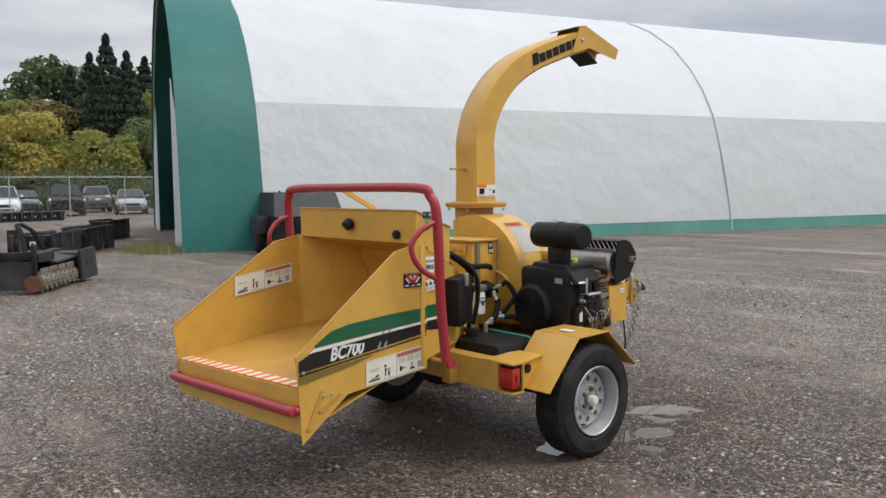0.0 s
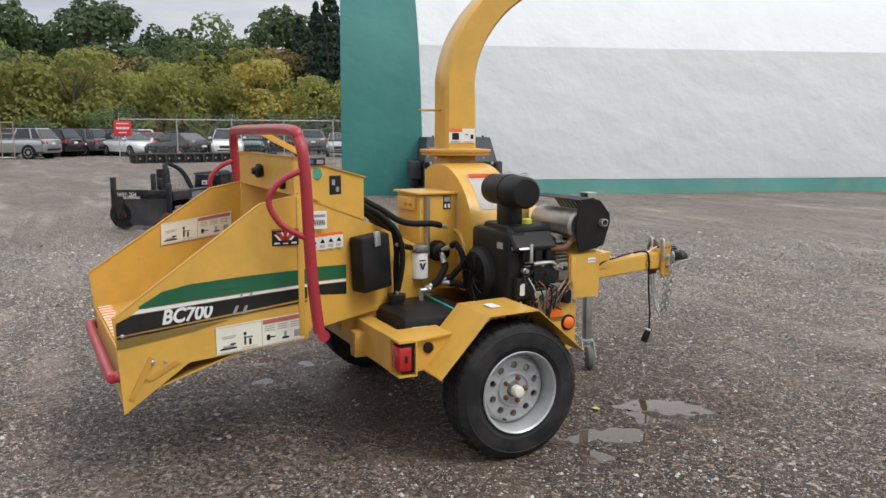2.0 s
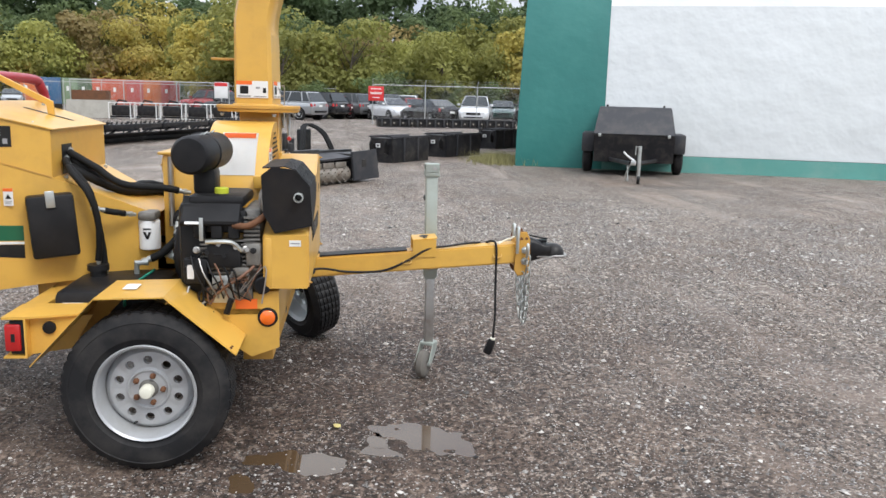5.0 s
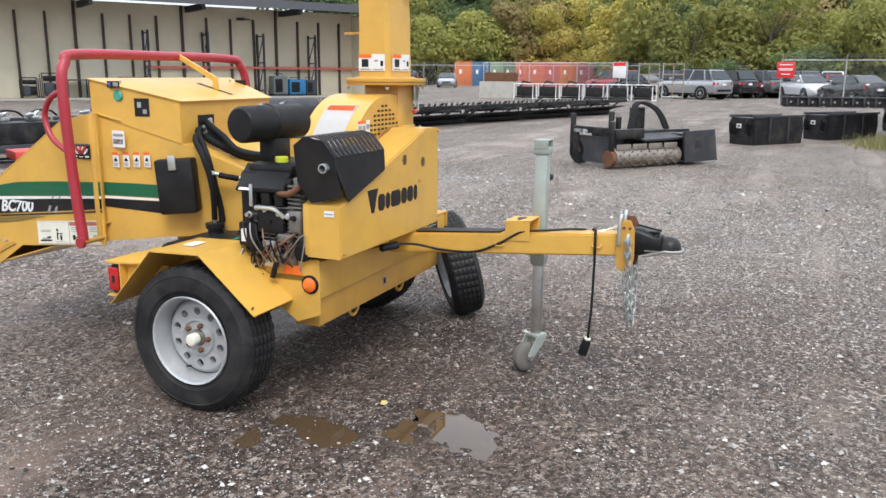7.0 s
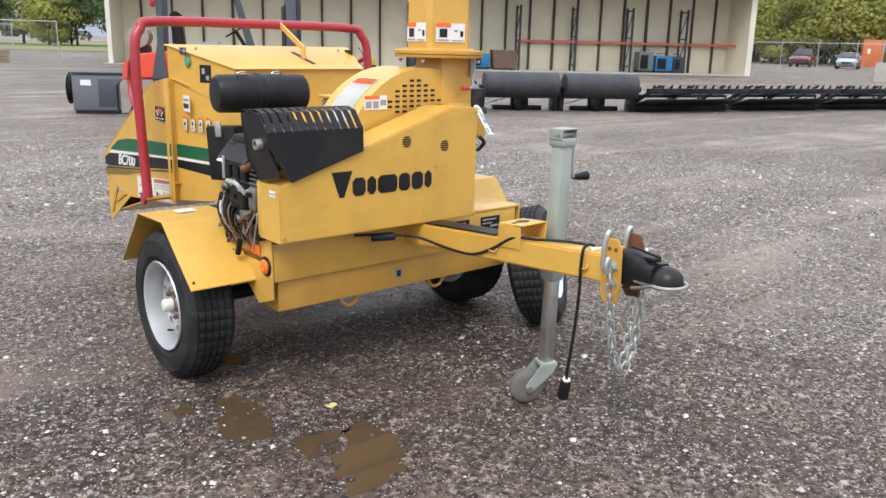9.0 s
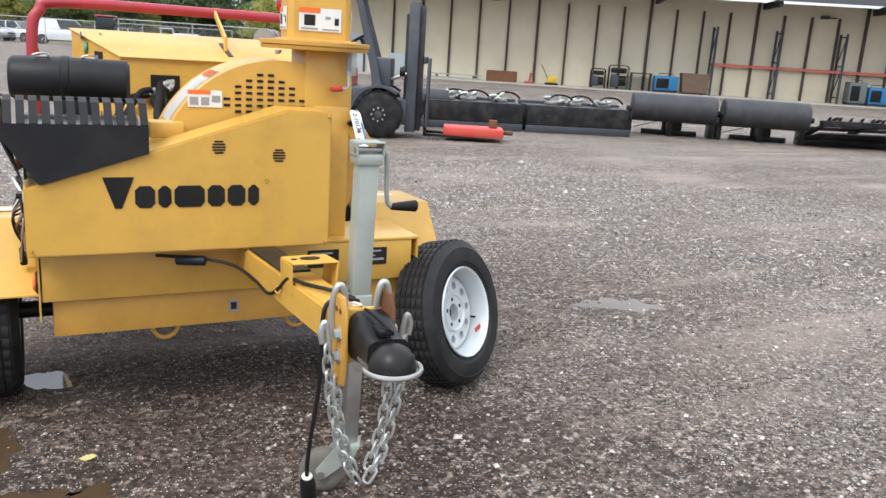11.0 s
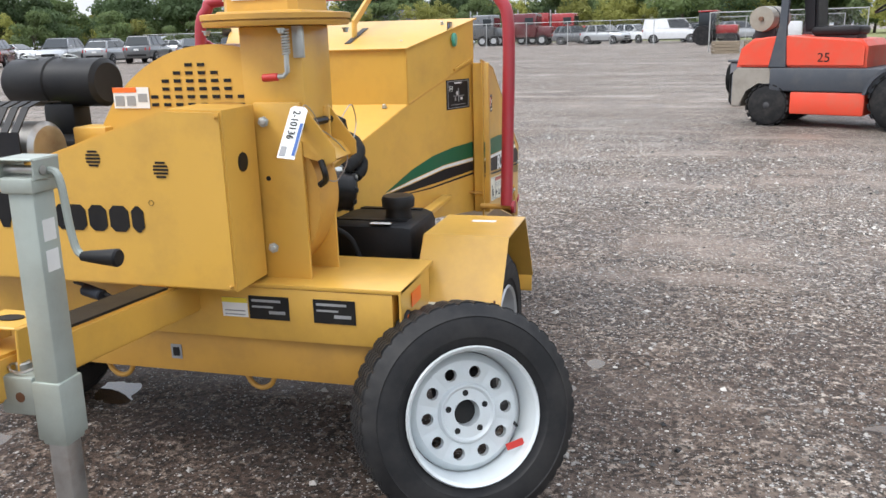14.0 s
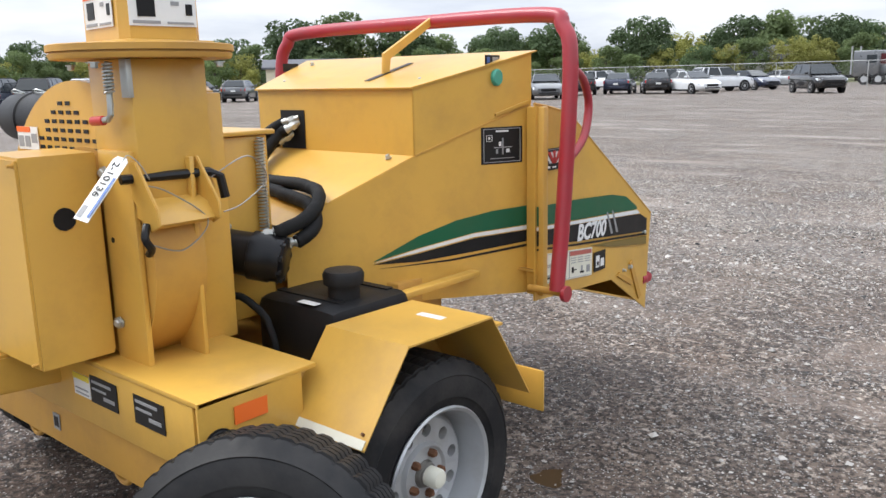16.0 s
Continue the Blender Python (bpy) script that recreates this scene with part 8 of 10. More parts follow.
# soil conditioner
t = thing("soil_conditioner", "black soil conditioner attachment with studded drum and hoses", "attachment", frame_at(-8.55, -0.18, -0.8, 0.6))
for x, y, z in ((0.0, 0.06, 0.70), (0.02, 0.98, 0.78), (0.42, 0.55, 0.82), (0.52, 0.5, 0.74)):
    part("post", B(x - 0.035, x + 0.035, y - 0.03, y + 0.03, 0.12 if x < 0.3 else 0.5, z, 0.006), SATIN_BLACK, t)
part("label_beam", B(-0.02, 0.02, 0.092, 0.945, 0.50, 0.60, 0.004), SATIN_BLACK, t)
bm = bmesh.new()
bm.from_mesh(text_mesh("1697-204", 0.085))
bmesh.ops.transform(bm, matrix=Matrix.Translation((-0.026, 0.74, 0.525)) @ Matrix.Rotation(radians(-90), 4, "Z") @ Matrix.Rotation(radians(90), 4, "X"), verts=bm.verts)
part("lettering", bm, WHITE, t, "white lettering", smooth=False)
wh = part("gauge_wheel", lathe(bmesh.new(), (0.02, 0.86, 0.22), (1, 0, 0), [(0, 0.16), (0.02, 0.215), (0.10, 0.215), (0.12, 0.16)], 22), RUBBER, t)
part("hub", cyl(bmesh.new(), (0.005, 0.86, 0.22), (0.15, 0.86, 0.22), 0.07, 12), RUST, wh)
part("wheel_arm", slab(bmesh.new(), [(0.0, 0.98, 0.5), (0.0, 0.82, 0.5), (0.0, 0.80, 0.16), (0.0, 0.92, 0.16)], 0.03), SATIN_BLACK, t)
part("side_plate", slab(bmesh.new(), [(0.03, 0.06, 0.46), (0.03, 0.92, 0.46), (0.03, 0.70, 0.06), (0.03, 0.10, 0.06)], 0.02), DULL_BLACK, t)
part("end_disc", cyl(bmesh.new(), (-0.04, 0.08, 0.15), (0.03, 0.08, 0.15), 0.12, 20), RUST, t)
drum = part("drum", cyl(bmesh.new(), (0.04, 0.08, 0.16), (1.36, 0.08, 0.16), 0.125, 20), STUD_GREY, t, "worn steel studded drum")
bm = bmesh.new()
for i in range(15):
    for j in range(9):
        a = 2 * math.pi * (j + 0.5 * (i % 2)) / 9
        x = 0.10 + i * 0.085
        cyl(bm, (x, 0.08 + 0.12 * math.cos(a), 0.16 + 0.12 * math.sin(a)), (x, 0.08 + 0.155 * math.cos(a), 0.16 + 0.155 * math.sin(a)), 0.011, 6)
tagged(part("studs", bm, STUD_GREY, drum), kind="stuff")
for k in range(4):
    part("scraper_plate", B(0.06 + 0.32 * k, 0.34 + 0.32 * k, 0.0, 0.012, 0.27, 0.36, 0.003), STUD_GREY, t)
part("front_beam", B(0.04, 0.62, 0.02, 0.14, 0.44, 0.58, 0.01), SATIN_BLACK, t)
part("main_beam", B(0.04, 2.0, 0.42, 0.56, 0.40, 0.52, 0.01), SATIN_BLACK, t)
part("hood", slab(bmesh.new(), [(0.62, 0.0, 0.40), (1.5, 0.0, 0.42), (1.7, 0.62, 0.50), (0.45, 0.62, 0.50)], 0.03), DULL_BLACK, t)
part("inner_plate", B(0.05, 1.4, 0.40, 0.415, 0.06, 0.42), SATIN_BLACK, t)
part("end_plate", prism(bmesh.new(), [(1.40, 0.04), (2.12, 0.05), (2.02, 0.54), (1.34, 0.52)], "y", -0.09, -0.05, 0.006), DULL_BLACK, t)
part("socket_plate", B(1.60, 1.72, -0.097, -0.091, 0.26, 0.38), SATIN_BLACK, t)
part("end_box", B(1.45, 1.98, -0.045, 0.6, 0.06, 0.48, 0.02), SATIN_BLACK, t)
part("mount_plate", B(1.10, 1.38, 0.82, 0.90, 0.44, 0.86, 0.012), SATIN_BLACK, t)
part("mount_frame", B(0.9, 1.5, 0.62, 0.80, 0.42, 0.52, 0.012), SATIN_BLACK, t)
for k in range(4):
    o = 0.03 * k
    part("hose", tube(bmesh.new(), soft_path([(0.72 + o, 0.50, 0.54), (0.90 + o, 0.62, 0.82), (1.06 + o, 0.74, 0.92), (1.26 + o, 0.76, 0.93), (1.46 + o, 0.66, 0.80), (1.56 + o, 0.55, 0.52)], 6), 0.02, 8), HOSE, t)

# small black trailer before the fabric building
t = thing("utility_trailer", "small black enclosed trailer with silver jack beside white tent", "trailer", frame_at(-12.45, 6.45, 0.95, -0.31) @ Matrix.Diagonal((1.0, 0.92, 1.0, 1.0)))
bm = bmesh.new()
prism(bm, [(-1.1, 0.28), (0.86, 0.28), (0.95, 0.82), (-1.15, 0.82)], "y", -0.84, 0.84, 0.012)
part("body", bm, SATIN_BLACK, t)
bm = bmesh.new()
lo = [bm.verts.new(p) for p in ((-1.15, -0.85, 0.825), (0.97, -0.85, 0.825), (0.97, 0.85, 0.825), (-1.15, 0.85, 0.825))]
hi = [bm.verts.new(p) for p in ((-1.05, -0.76, 1.36), (0.55, -0.76, 1.36), (0.55, 0.76, 1.36), (-1.05, 0.76, 1.36))]
bm.faces.new(lo[::-1]), bm.faces.new(hi), bridge(bm, lo, hi)
bmesh.ops.bevel(bm, geom=list(bm.edges), offset=0.015, segments=2, affect="EDGES")
part("lid", bm, DULL_BLACK, t, "dull black sloping lid")
for s in (-1, 1):
    part("fender", B(-0.62, 0.32, *sorted((s * 0.85, s * 1.12)), 0.44, 0.83, 0.03), DULL_BLACK, t)
    w = part("wheel", lathe(bmesh.new(), (-0.1, s * 0.88, 0.31), (0, s, 0), [(0, 0.22), (0.03, 0.30), (0.05, 0.31), (0.17, 0.31), (0.19, 0.30), (0.22, 0.22)], 24), RUBBER, t)
    part("rim", cyl(bmesh.new(), (-0.1, s * 1.06, 0.31), (-0.1, s * 1.102, 0.31), 0.18, 18), DULL_BLACK, w)
    bm = bmesh.new()
    tube(bm, [(0.8, s * 0.5, 0.33), (2.3, s * 0.06, 0.36)], 0.04, 8)
    part("drawbar", bm, SATIN_BLACK, t)
    part("lid_knob", B(0.42, 0.46, s * 0.6 - 0.02, s * 0.6 + 0.02, 1.36, 1.40, 0.006), BLACK_METAL, t)
    part("lid_latch", B(0.975, 0.995, s * 0.72 - 0.03, s * 0.72 + 0.03, 0.78, 0.84, 0.004), ZINC, t)
jack = part("jack", cyl(bmesh.new(), (2.34, 0.1, 0.10), (2.34, 0.1, 0.68), 0.035, 12), ZINC, t, "silver trailer jack")
part("jack_wheel", cyl(bmesh.new(), (2.34, 0.07, 0.075), (2.34, 0.13, 0.075), 0.075, 16), BLACK, jack)
part("jack_crank", tube(bmesh.new(), [(2.35, 0.1, 0.66), (2.39, 0.02, 0.67), (2.39, 0.02, 0.52)], 0.012, 8), ZINC, jack)
part("coupler", B(2.25, 2.52, -0.06, 0.04, 0.34, 0.42, 0.02), ZINC, t)
part("hitch_lever", tube(bmesh.new(), [(2.35, 0.0, 0.42), (2.3, -0.14, 0.50), (2.26, -0.2, 0.56)], 0.018, 8), WHITE, t)
part("chain", tube(bmesh.new(), soft_path([(2.4, -0.05, 0.38), (2.3, -0.15, 0.15), (2.2, -0.1, 0.05), (2.1, -0.12, 0.32)], 5), 0.012, 6), ZINC, t)

# forklift
FX, FY = -4.2, -8.87
t = thing("forklift", "orange-red and grey gas forklift parked on the gravel yard", "forklift", frame_at(FX, FY, -0.893, 0.45) @ Matrix.Scale(0.99, 4))
bm = bmesh.new()
prism(bm, [(-0.45, 0.76), (-0.45, 1.02), (-0.52, 1.10), (-1.5, 1.16), (-1.85, 1.13), (-2.02, 1.0), (-2.07, 0.76)], "y", -0.50, 0.50, 0.03)
hood = part("hood", bm, LIFT_RED, t, "orange-red engine hood")
for s in (-1, 1):
    bm = bmesh.new()
    bm.from_mesh(text_mesh("25", 0.16))
    bmesh.ops.transform(bm, matrix=Matrix.Translation((-0.95 if s < 0 else -1.2, s * 0.504, 0.88)) @ (Matrix.Rotation(radians(180), 4, "Z") if s > 0 else Matrix()) @ Matrix.Rotation(radians(90), 4, "X"), verts=bm.verts)
    part("number", bm, PRINT_BLACK, hood, smooth=False)
bm = bmesh.new()
prism(bm, [(-2.10, 0.24), (-2.10, 0.70), (-2.04, 0.75), (-1.62, 0.75), (-1.42, 0.50), (-1.46, 0.42), (-1.60, 0.56), (-1.75, 0.57), (-1.92, 0.46), (-1.98, 0.24)], "y", -0.52, 0.52, 0.015)
part("counterweight", bm, WARM_GREY, t, "grey cast counterweight")
part("rear_core", B(-1.98, -1.3, -0.28, 0.28, 0.2, 0.6, 0.02), DULL_BLACK, t)
part("side_band", B(-1.60, -0.10, -0.54, 0.54, 0.46, 0.755, 0.02), SLATE, t)
part("lower_panel", B(-1.32, -0.42, -0.53, 0.53, 0.17, 0.455, 0.02), LIFT_RED, t)
part("front_frame", B(-0.42, 0.42, -0.36, 0.36, 0.22, 0.60, 0.02), SLATE, t)
for s in (-1, 1):
    for x, r, wd in ((0.0, 0.365, 0.25), (-1.61, 0.27, 0.2)):
        y0 = s * (0.58 - wd) if x == 0 else s * (0.55 - wd)
        w = part("wheel", lathe(bmesh.new(), (x, y0, r), (0, s, 0), [(0, r * 0.6), (0.02, r * 0.92), (0.05, r), (wd - 0.05, r), (wd - 0.02, r * 0.92), (wd, r * 0.62)], 28), RUBBER, t)
        part("rim", lathe(bmesh.new(), (x, y0 + s * (wd - 0.06), r), (0, s, 0), [(0, r * 0.6), (0.045, r * 0.58), (0.03, r * 0.42), (0.05, r * 0.22), (0.07, r * 0.1)], 24), DULL_BLACK, w)
        for k in range(18):
            a = 2 * math.pi * k / 18
            m = Matrix.Translation((x, y0 + s * wd / 2, r)) @ Matrix.Rotation(a, 4, "Y") @ Matrix.Translation((0, 0, r - 0.008))
            part("lug", box(bmesh.new(), -0.03, 0.03, -wd * 0.46, wd * 0.46, 0, 0.02, 0.0, m), RUBBER, w)
        if x == 0:
            for k in range(8):
                a = 2 * math.pi * k / 8
                bx, bz = x + 0.1 * math.cos(a), r + 0.1 * math.sin(a)
                part("wheel_nut", cyl(bmesh.new(), (bx, y0 + s * (wd - 0.03), bz), (bx, y0 + s * (wd + 0.005), bz), 0.014, 6), ZINC, w)
    bm = bmesh.new()
    out = arc(0.0, 0.365, 0.45, 170, 50, 8)
    inn = arc(0.0, 0.365, 0.41, 50, 170, 8)
    prism(bm, out + inn, "y", *sorted((s * 0.32, s * 0.60)))
    part("front_fender", bm, SLATE, t)
    part("rear_pillar", slab(bmesh.new(), [(-1.63, s * 0.5, 0.76), (-1.40, s * 0.5, 0.76), (-1.44, s * 0.47, 1.3), (-1.42, s * 0.45, 2.12), (-1.52, s * 0.45, 2.12), (-1.53, s * 0.47, 1.3)], 0.06, 0.008), SLATE, t)
    part("front_pillar", slab(bmesh.new(), [(-0.10, s * 0.47, 0.76), (0.04, s * 0.47, 0.76), (-0.05, s * 0.46, 1.15), (-0.34, s * 0.45, 2.12), (-0.42, s * 0.45, 2.12), (-0.18, s * 0.46, 1.15)], 0.06, 0.008), SLATE, t)
    part("roof_rail", B(-1.52, -0.32, s * 0.45 - 0.035, s * 0.45 + 0.035, 2.10, 2.17, 0.012), SLATE, t)
    part("mast_rail", B(0.40, 0.56, s * 0.28 - 0.05, s * 0.28 + 0.05, 0.10, 2.08, 0.008), SLATE, t)
    part("inner_mast_rail", B(0.50, 0.64, s * 0.20 - 0.035, s * 0.20 + 0.035, 0.12, 2.02, 0.008), DULL_BLACK, t)
    part("lift_cylinder", cyl(bmesh.new(), (0.38, s * 0.17, 0.2), (0.38, s * 0.17, 1.9), 0.03, 12), DULL_BLACK, t)
    part("tilt_cylinder", cyl(bmesh.new(), (0.05, s * 0.30, 0.86), (0.40, s * 0.30, 1.0), 0.022, 10), STEEL, t)
    part("head_lamp", cyl(bmesh.new(), (0.30, s * 0.43, 1.03), (0.38, s * 0.43, 1.03), 0.07, 14), BLACK, t)
    fk = part("fork", slab(bmesh.new(), [(0.74, s * 0.26, 0.72), (0.70, s * 0.26, 0.72), (0.70, s * 0.26, 0.06), (1.85, s * 0.26, 0.05), (1.85, s * 0.26, 0.065), (0.74, s * 0.26, 0.10)], 0.11), BLACK_METAL, t)
    part("backrest_bar", B(0.72, 0.76, s * 0.42 - 0.03, s * 0.42 + 0.03, 0.2, 1.25, 0.006), SLATE, t)
for z in (0.28, 0.66, 1.22):
    part("carriage_bar", B(0.66, 0.71, -0.48, 0.48, z - 0.05, z + 0.05, 0.006), DULL_BLACK, t)
for z in (0.35, 1.2, 2.0):
    part("mast_crossbar", B(0.42, 0.5, -0.25, 0.25, z - 0.05, z + 0.05, 0.006), SLATE, t)
for k in range(7):
    x = -1.46 + k * 0.18
    part("roof_bar", B(x - 0.025, x + 0.025, -0.45, 0.45, 2.105, 2.16, 0.008), SLATE, t)
part("dash_panel", B(-0.14, 0.16, -0.40, 0.40, 0.76, 1.22, 0.03), SLATE, t)
part("floor_plate", B(-0.46, -0.08, -0.5, 0.5, 0.70, 0.752, 0.006), DULL_BLACK, t)
seat = part("seat", B(-1.22, -0.62, -0.25, 0.25, 1.15, 1.27, 0.05), SEAT_BLACK, t)
bm = bmesh.new()
prism(bm, [(-1.30, 1.2), (-1.14, 1.2), (-1.18, 1.72), (-1.26, 1.78), (-1.36, 1.72)], "y", -0.22, 0.22, 0.035)
part("seat_back", bm, SEAT_BLACK, t)
part("seat_base", B(-1.18, -0.66, -0.2, 0.2, 1.10, 1.16, 0.01), DULL_BLACK, t)
bm = bmesh.new()
ax = Vector((-0.5, 0, 0.85)).normalized()
uu = Vector((0, 1, 0))
tube(bm, [Vector((-0.38, 0, 1.5)) + (uu * math.cos(a * 0.349) + ax.cross(uu) * math.sin(a * 0.349)) * 0.17 for a in range(18)], 0.014, 8, True)
part("steering_wheel", bm, BLACK, t)
part("steering_column", cyl(bmesh.new(), (-0.10, 0, 1.05), (-0.37, 0, 1.49), 0.03, 10), BLACK, t)
bm = bmesh.new()
lathe(bm, (-1.82, -0.36, 1.38), (0, 1, 0), [(0, 0.12), (0.0, 0.16), (0.06, 0.165), (0.10, 0.165), (0.62, 0.165), (0.68, 0.14), (0.72, 0.06)], 22)
tank = part("gas_cylinder", bm, TANK_GREY, t, "grey gas cylinder lying across")
for y in (-0.15, 0.15):
    part("strap", lathe(bmesh.new(), (-1.82, y - 0.02, 1.38), (0, 1, 0), [(0, 0.168), (0.04, 0.168)], 22), DULL_BLACK, tank)
part("valve", cyl(bmesh.new(), (-1.82, -0.40, 1.38), (-1.82, -0.34, 1.38), 0.03, 10), COPPER, tank)
part("cylinder_cradle", B(-1.96, -1.68, -0.22, 0.22, 1.13, 1.25, 0.02), DULL_BLACK, t)
part("rear_handle", tube(bmesh.new(), [(-2.08, -0.45, 0.72), (-2.15, -0.45, 0.66), (-2.15, -0.45, 0.3), (-2.1, -0.45, 0.26)], 0.016, 8), BLACK_METAL, t)
part("tail_lamp", B(-1.60, -1.53, -0.52, -0.46, 1.82, 1.98, 0.01), TAIL_RED, t)

# red plate on the forks
t = thing("red_steel_plate", "red steel plate with a rusty block lying on forks", "plate", frame_at(-5.56, -8.27, -0.893, 0.45) @ Matrix.Scale(1.055, 4))
part("plate", B(-0.45, 0.45, -0.28, 0.28, 0.068, 0.20, 0.012), BLADE_RED, t)
part("block", B(0.24, 0.36, -0.08, 0.06, 0.202, 0.32, 0.006), RUST, t)
part("pin", cyl(bmesh.new(), (0.45, 0.1, 0.13), (0.62, 0.1, 0.13), 0.035, 10), RUST, t)

# long black tray with fittings
t = thing("attachment_tray", "long black steel tray with silver fittings on the gravel", "attachment", frame_at(-5.6, -10.7, -0.949, 0.316))
BLUE_BLACK = mat("blue_black_enamel", (0.040, 0.047, 0.058), 0.42, var=0.25, scale=3, dirt=(0.10, 0.095, 0.085), amount=0.4, dscale=4)
part("end_cap", cyl(bmesh.new(), (0.02, 0.0, 0.48), (0.62, 0.0, 0.48), 0.2, 18), DULL_BLACK, t)
rng = random.Random(21)
for x0, x1 in ((0.0, 2.0), (2.06, 4.1)):
    part("tray", B(x0 + 0.03, x1 - 0.03, -0.35, 0.30, 0.10, 0.50, 0.015), SATIN_BLACK, t)
    part("base_rail", B(x0, x1, 0.30, 0.42, 0.0, 0.13, 0.01), BLUE_BLACK, t)
    part("base_rail", B(x0, x1, -0.42, -0.36, 0.0, 0.13, 0.01), BLUE_BLACK, t)
    part("top_rail", B(x0, x1, 0.33, 0.40, 0.47, 0.55, 0.006), BLUE_BLACK, t)
    for x in (x0 + 0.03, x0 + 0.42, x1 - 0.42, x1 - 0.03):
        part("upright", B(x - 0.03, x + 0.03, 0.34, 0.395, 0.131, 0.469, 0.004), BLUE_BLACK, t)
    for k in range(17):
        x = x0 + 0.10 + k * (x1 - x0 - 0.2) / 16
        part("slat", B(x - 0.012, x + 0.012, 0.345, 0.365, 0.131, 0.469), DULL_BLACK, t, smooth=False)
    for c in (x0 + 0.62, x0 + 1.02, x0 + 1.62):
        for k in range(5):
            x, y, z = c + rng.uniform(-0.16, 0.16), rng.uniform(-0.1, 0.3), rng.uniform(0.56, 0.64)
            d = Vector((rng.uniform(-1, 1), rng.uniform(-0.5, 0.5), rng.uniform(-0.3, 0.6))).normalized() * 0.07
            bm = bmesh.new()
            cyl(bm, Vector((x, y, z)) - d, Vector((x, y, z)) + d, 0.026, 8)
            cyl(bm, Vector((x, y, z)) - d * 0.4, Vector((x, y, z)) + d * 0.3, 0.038, 6)
            part("fitting", bm, ZINC, t, "silver fitting")
        part("valve_block", B(c - 0.14, c + 0.14, 0.0, 0.2, 0.50, 0.57, 0.01), STEEL, t)
        part("hose", tube(bmesh.new(), soft_path([(c - 0.1, 0.1, 0.60), (c + 0.08, 0.18, 0.68), (c + 0.28, 0.1, 0.67), (c + 0.42, 0.15, 0.58)], 5), 0.018, 8), HOSE, t)
    part("hanging_hose", tube(bmesh.new(), soft_path([(x1 - 0.62, 0.385, 0.17), (x1 - 0.66, 0.40, 0.33), (x1 - 0.55, 0.40, 0.43), (x1 - 0.42, 0.40, 0.40), (x1 - 0.38, 0.385, 0.2)], 5), 0.02, 8), HOSE, t)

# two black drum units
for k, (x0, y0) in enumerate(((-9.85, -9.65), (-11.35, -8.72))):
    t = thing("roller_unit", "black drum roller attachment with a white label on gravel", "attachment", frame_at(x0, y0, -0.85, 0.527), group="black drum rollers")
    part("drum", cyl(bmesh.new(), (0, 0, 0.55), (1.62, 0, 0.55), 0.27, 28, bev=0.02), DULL_BLACK, t)
    part("deck", B(-0.02, 1.64, 0.05, 0.42, 0.30, 0.50, 0.012), SATIN_BLACK, t)
    part("step", B(0.55, 1.55, 0.28, 0.48, 0.51, 0.56, 0.01), DULL_BLACK, t)
    for x in (0.0, 0.8, 1.62):
        part("stand", B(x - 0.05, x + 0.05, 0.1, 0.46, 0.0, 0.34, 0.006), SATIN_BLACK, t)
    part("skid", B(0.3, 1.4, 0.40, 0.52, 0.0, 0.10, 0.01), SATIN_BLACK, t)
    part("bracket", B(0.7, 1.1, 0.43, 0.47, 0.05, 0.36, 0.006), SATIN_BLACK, t)
    part("label", B(0.22, 0.36, 0.262, 0.268, 0.57, 0.68), WHITE, t, "white paper label")
    part("rod", cyl(bmesh.new(), (0.15, 0.5, 0.12), (0.9, 0.52, 0.34), 0.015, 8), ZINC, t)
    part("axle", cyl(bmesh.new(), (-0.1, 0, 0.5), (1.74, 0, 0.5), 0.06, 12), SATIN_BLACK, t)

# long toothed frames
for k in range(5):
    s = k * 2.85
    t = thing("rake_frame", "long black steel toothed frame lying on the gravel", "attachment", frame_at(-12.75 - 0.955 * s, -7.8 + 0.297 * s, -0.955, 0.297), group="black toothed frames")
    part("front_beam", B(0, 2.75, 0.28, 0.40, 0.0, 0.12, 0.008), SATIN_BLACK, t)
    part("mid_rail", B(0.1, 2.7, 0.30, 0.36, 0.30, 0.37, 0.006), SATIN_BLACK, t)
    part("back_beam", B(0, 2.75, -0.40, -0.28, 0.42, 0.54, 0.008), SATIN_BLACK, t)
    part("tray", slab(bmesh.new(), [(0.02, 0.30, 0.13), (2.72, 0.30, 0.13), (2.72, -0.32, 0.30), (0.02, -0.32, 0.30)], 0.02), DULL_BLACK, t)
    part("cover", B(0.75, 1.45, -0.05, 0.2, 0.38, 0.53, 0.03), DULL_BLACK, t)
    for x in (0.1, 1.0, 1.85, 2.65):
        part("gusset", slab(bmesh.new(), [(x - 0.15, 0.34, 0.12), (x, 0.34, 0.12), (x + 0.3, -0.3, 0.60), (x + 0.22, -0.3, 0.60)], 0.03), SATIN_BLACK, t)
        part("strut", tube(bmesh.new(), [(x, 0.33, 0.05), (x + 0.12, 0.33, 0.34)], 0.025, 6), SATIN_BLACK, t)
    for j in range(12):
        x = 0.1 + j * 0.23
        part("tooth", slab(bmesh.new(), [(x, -0.34, 0.54), (x + 0.07, -0.34, 0.54), (x + 0.1, -0.34, 0.62), (x + 0.04, -0.34, 0.60)], 0.02), BLACK_METAL, t)
    if k % 2 == 0:
        part("label", B(0.08, 0.28, 0.402, 0.406, 0.02, 0.10), WHITE, t, "white paper label")

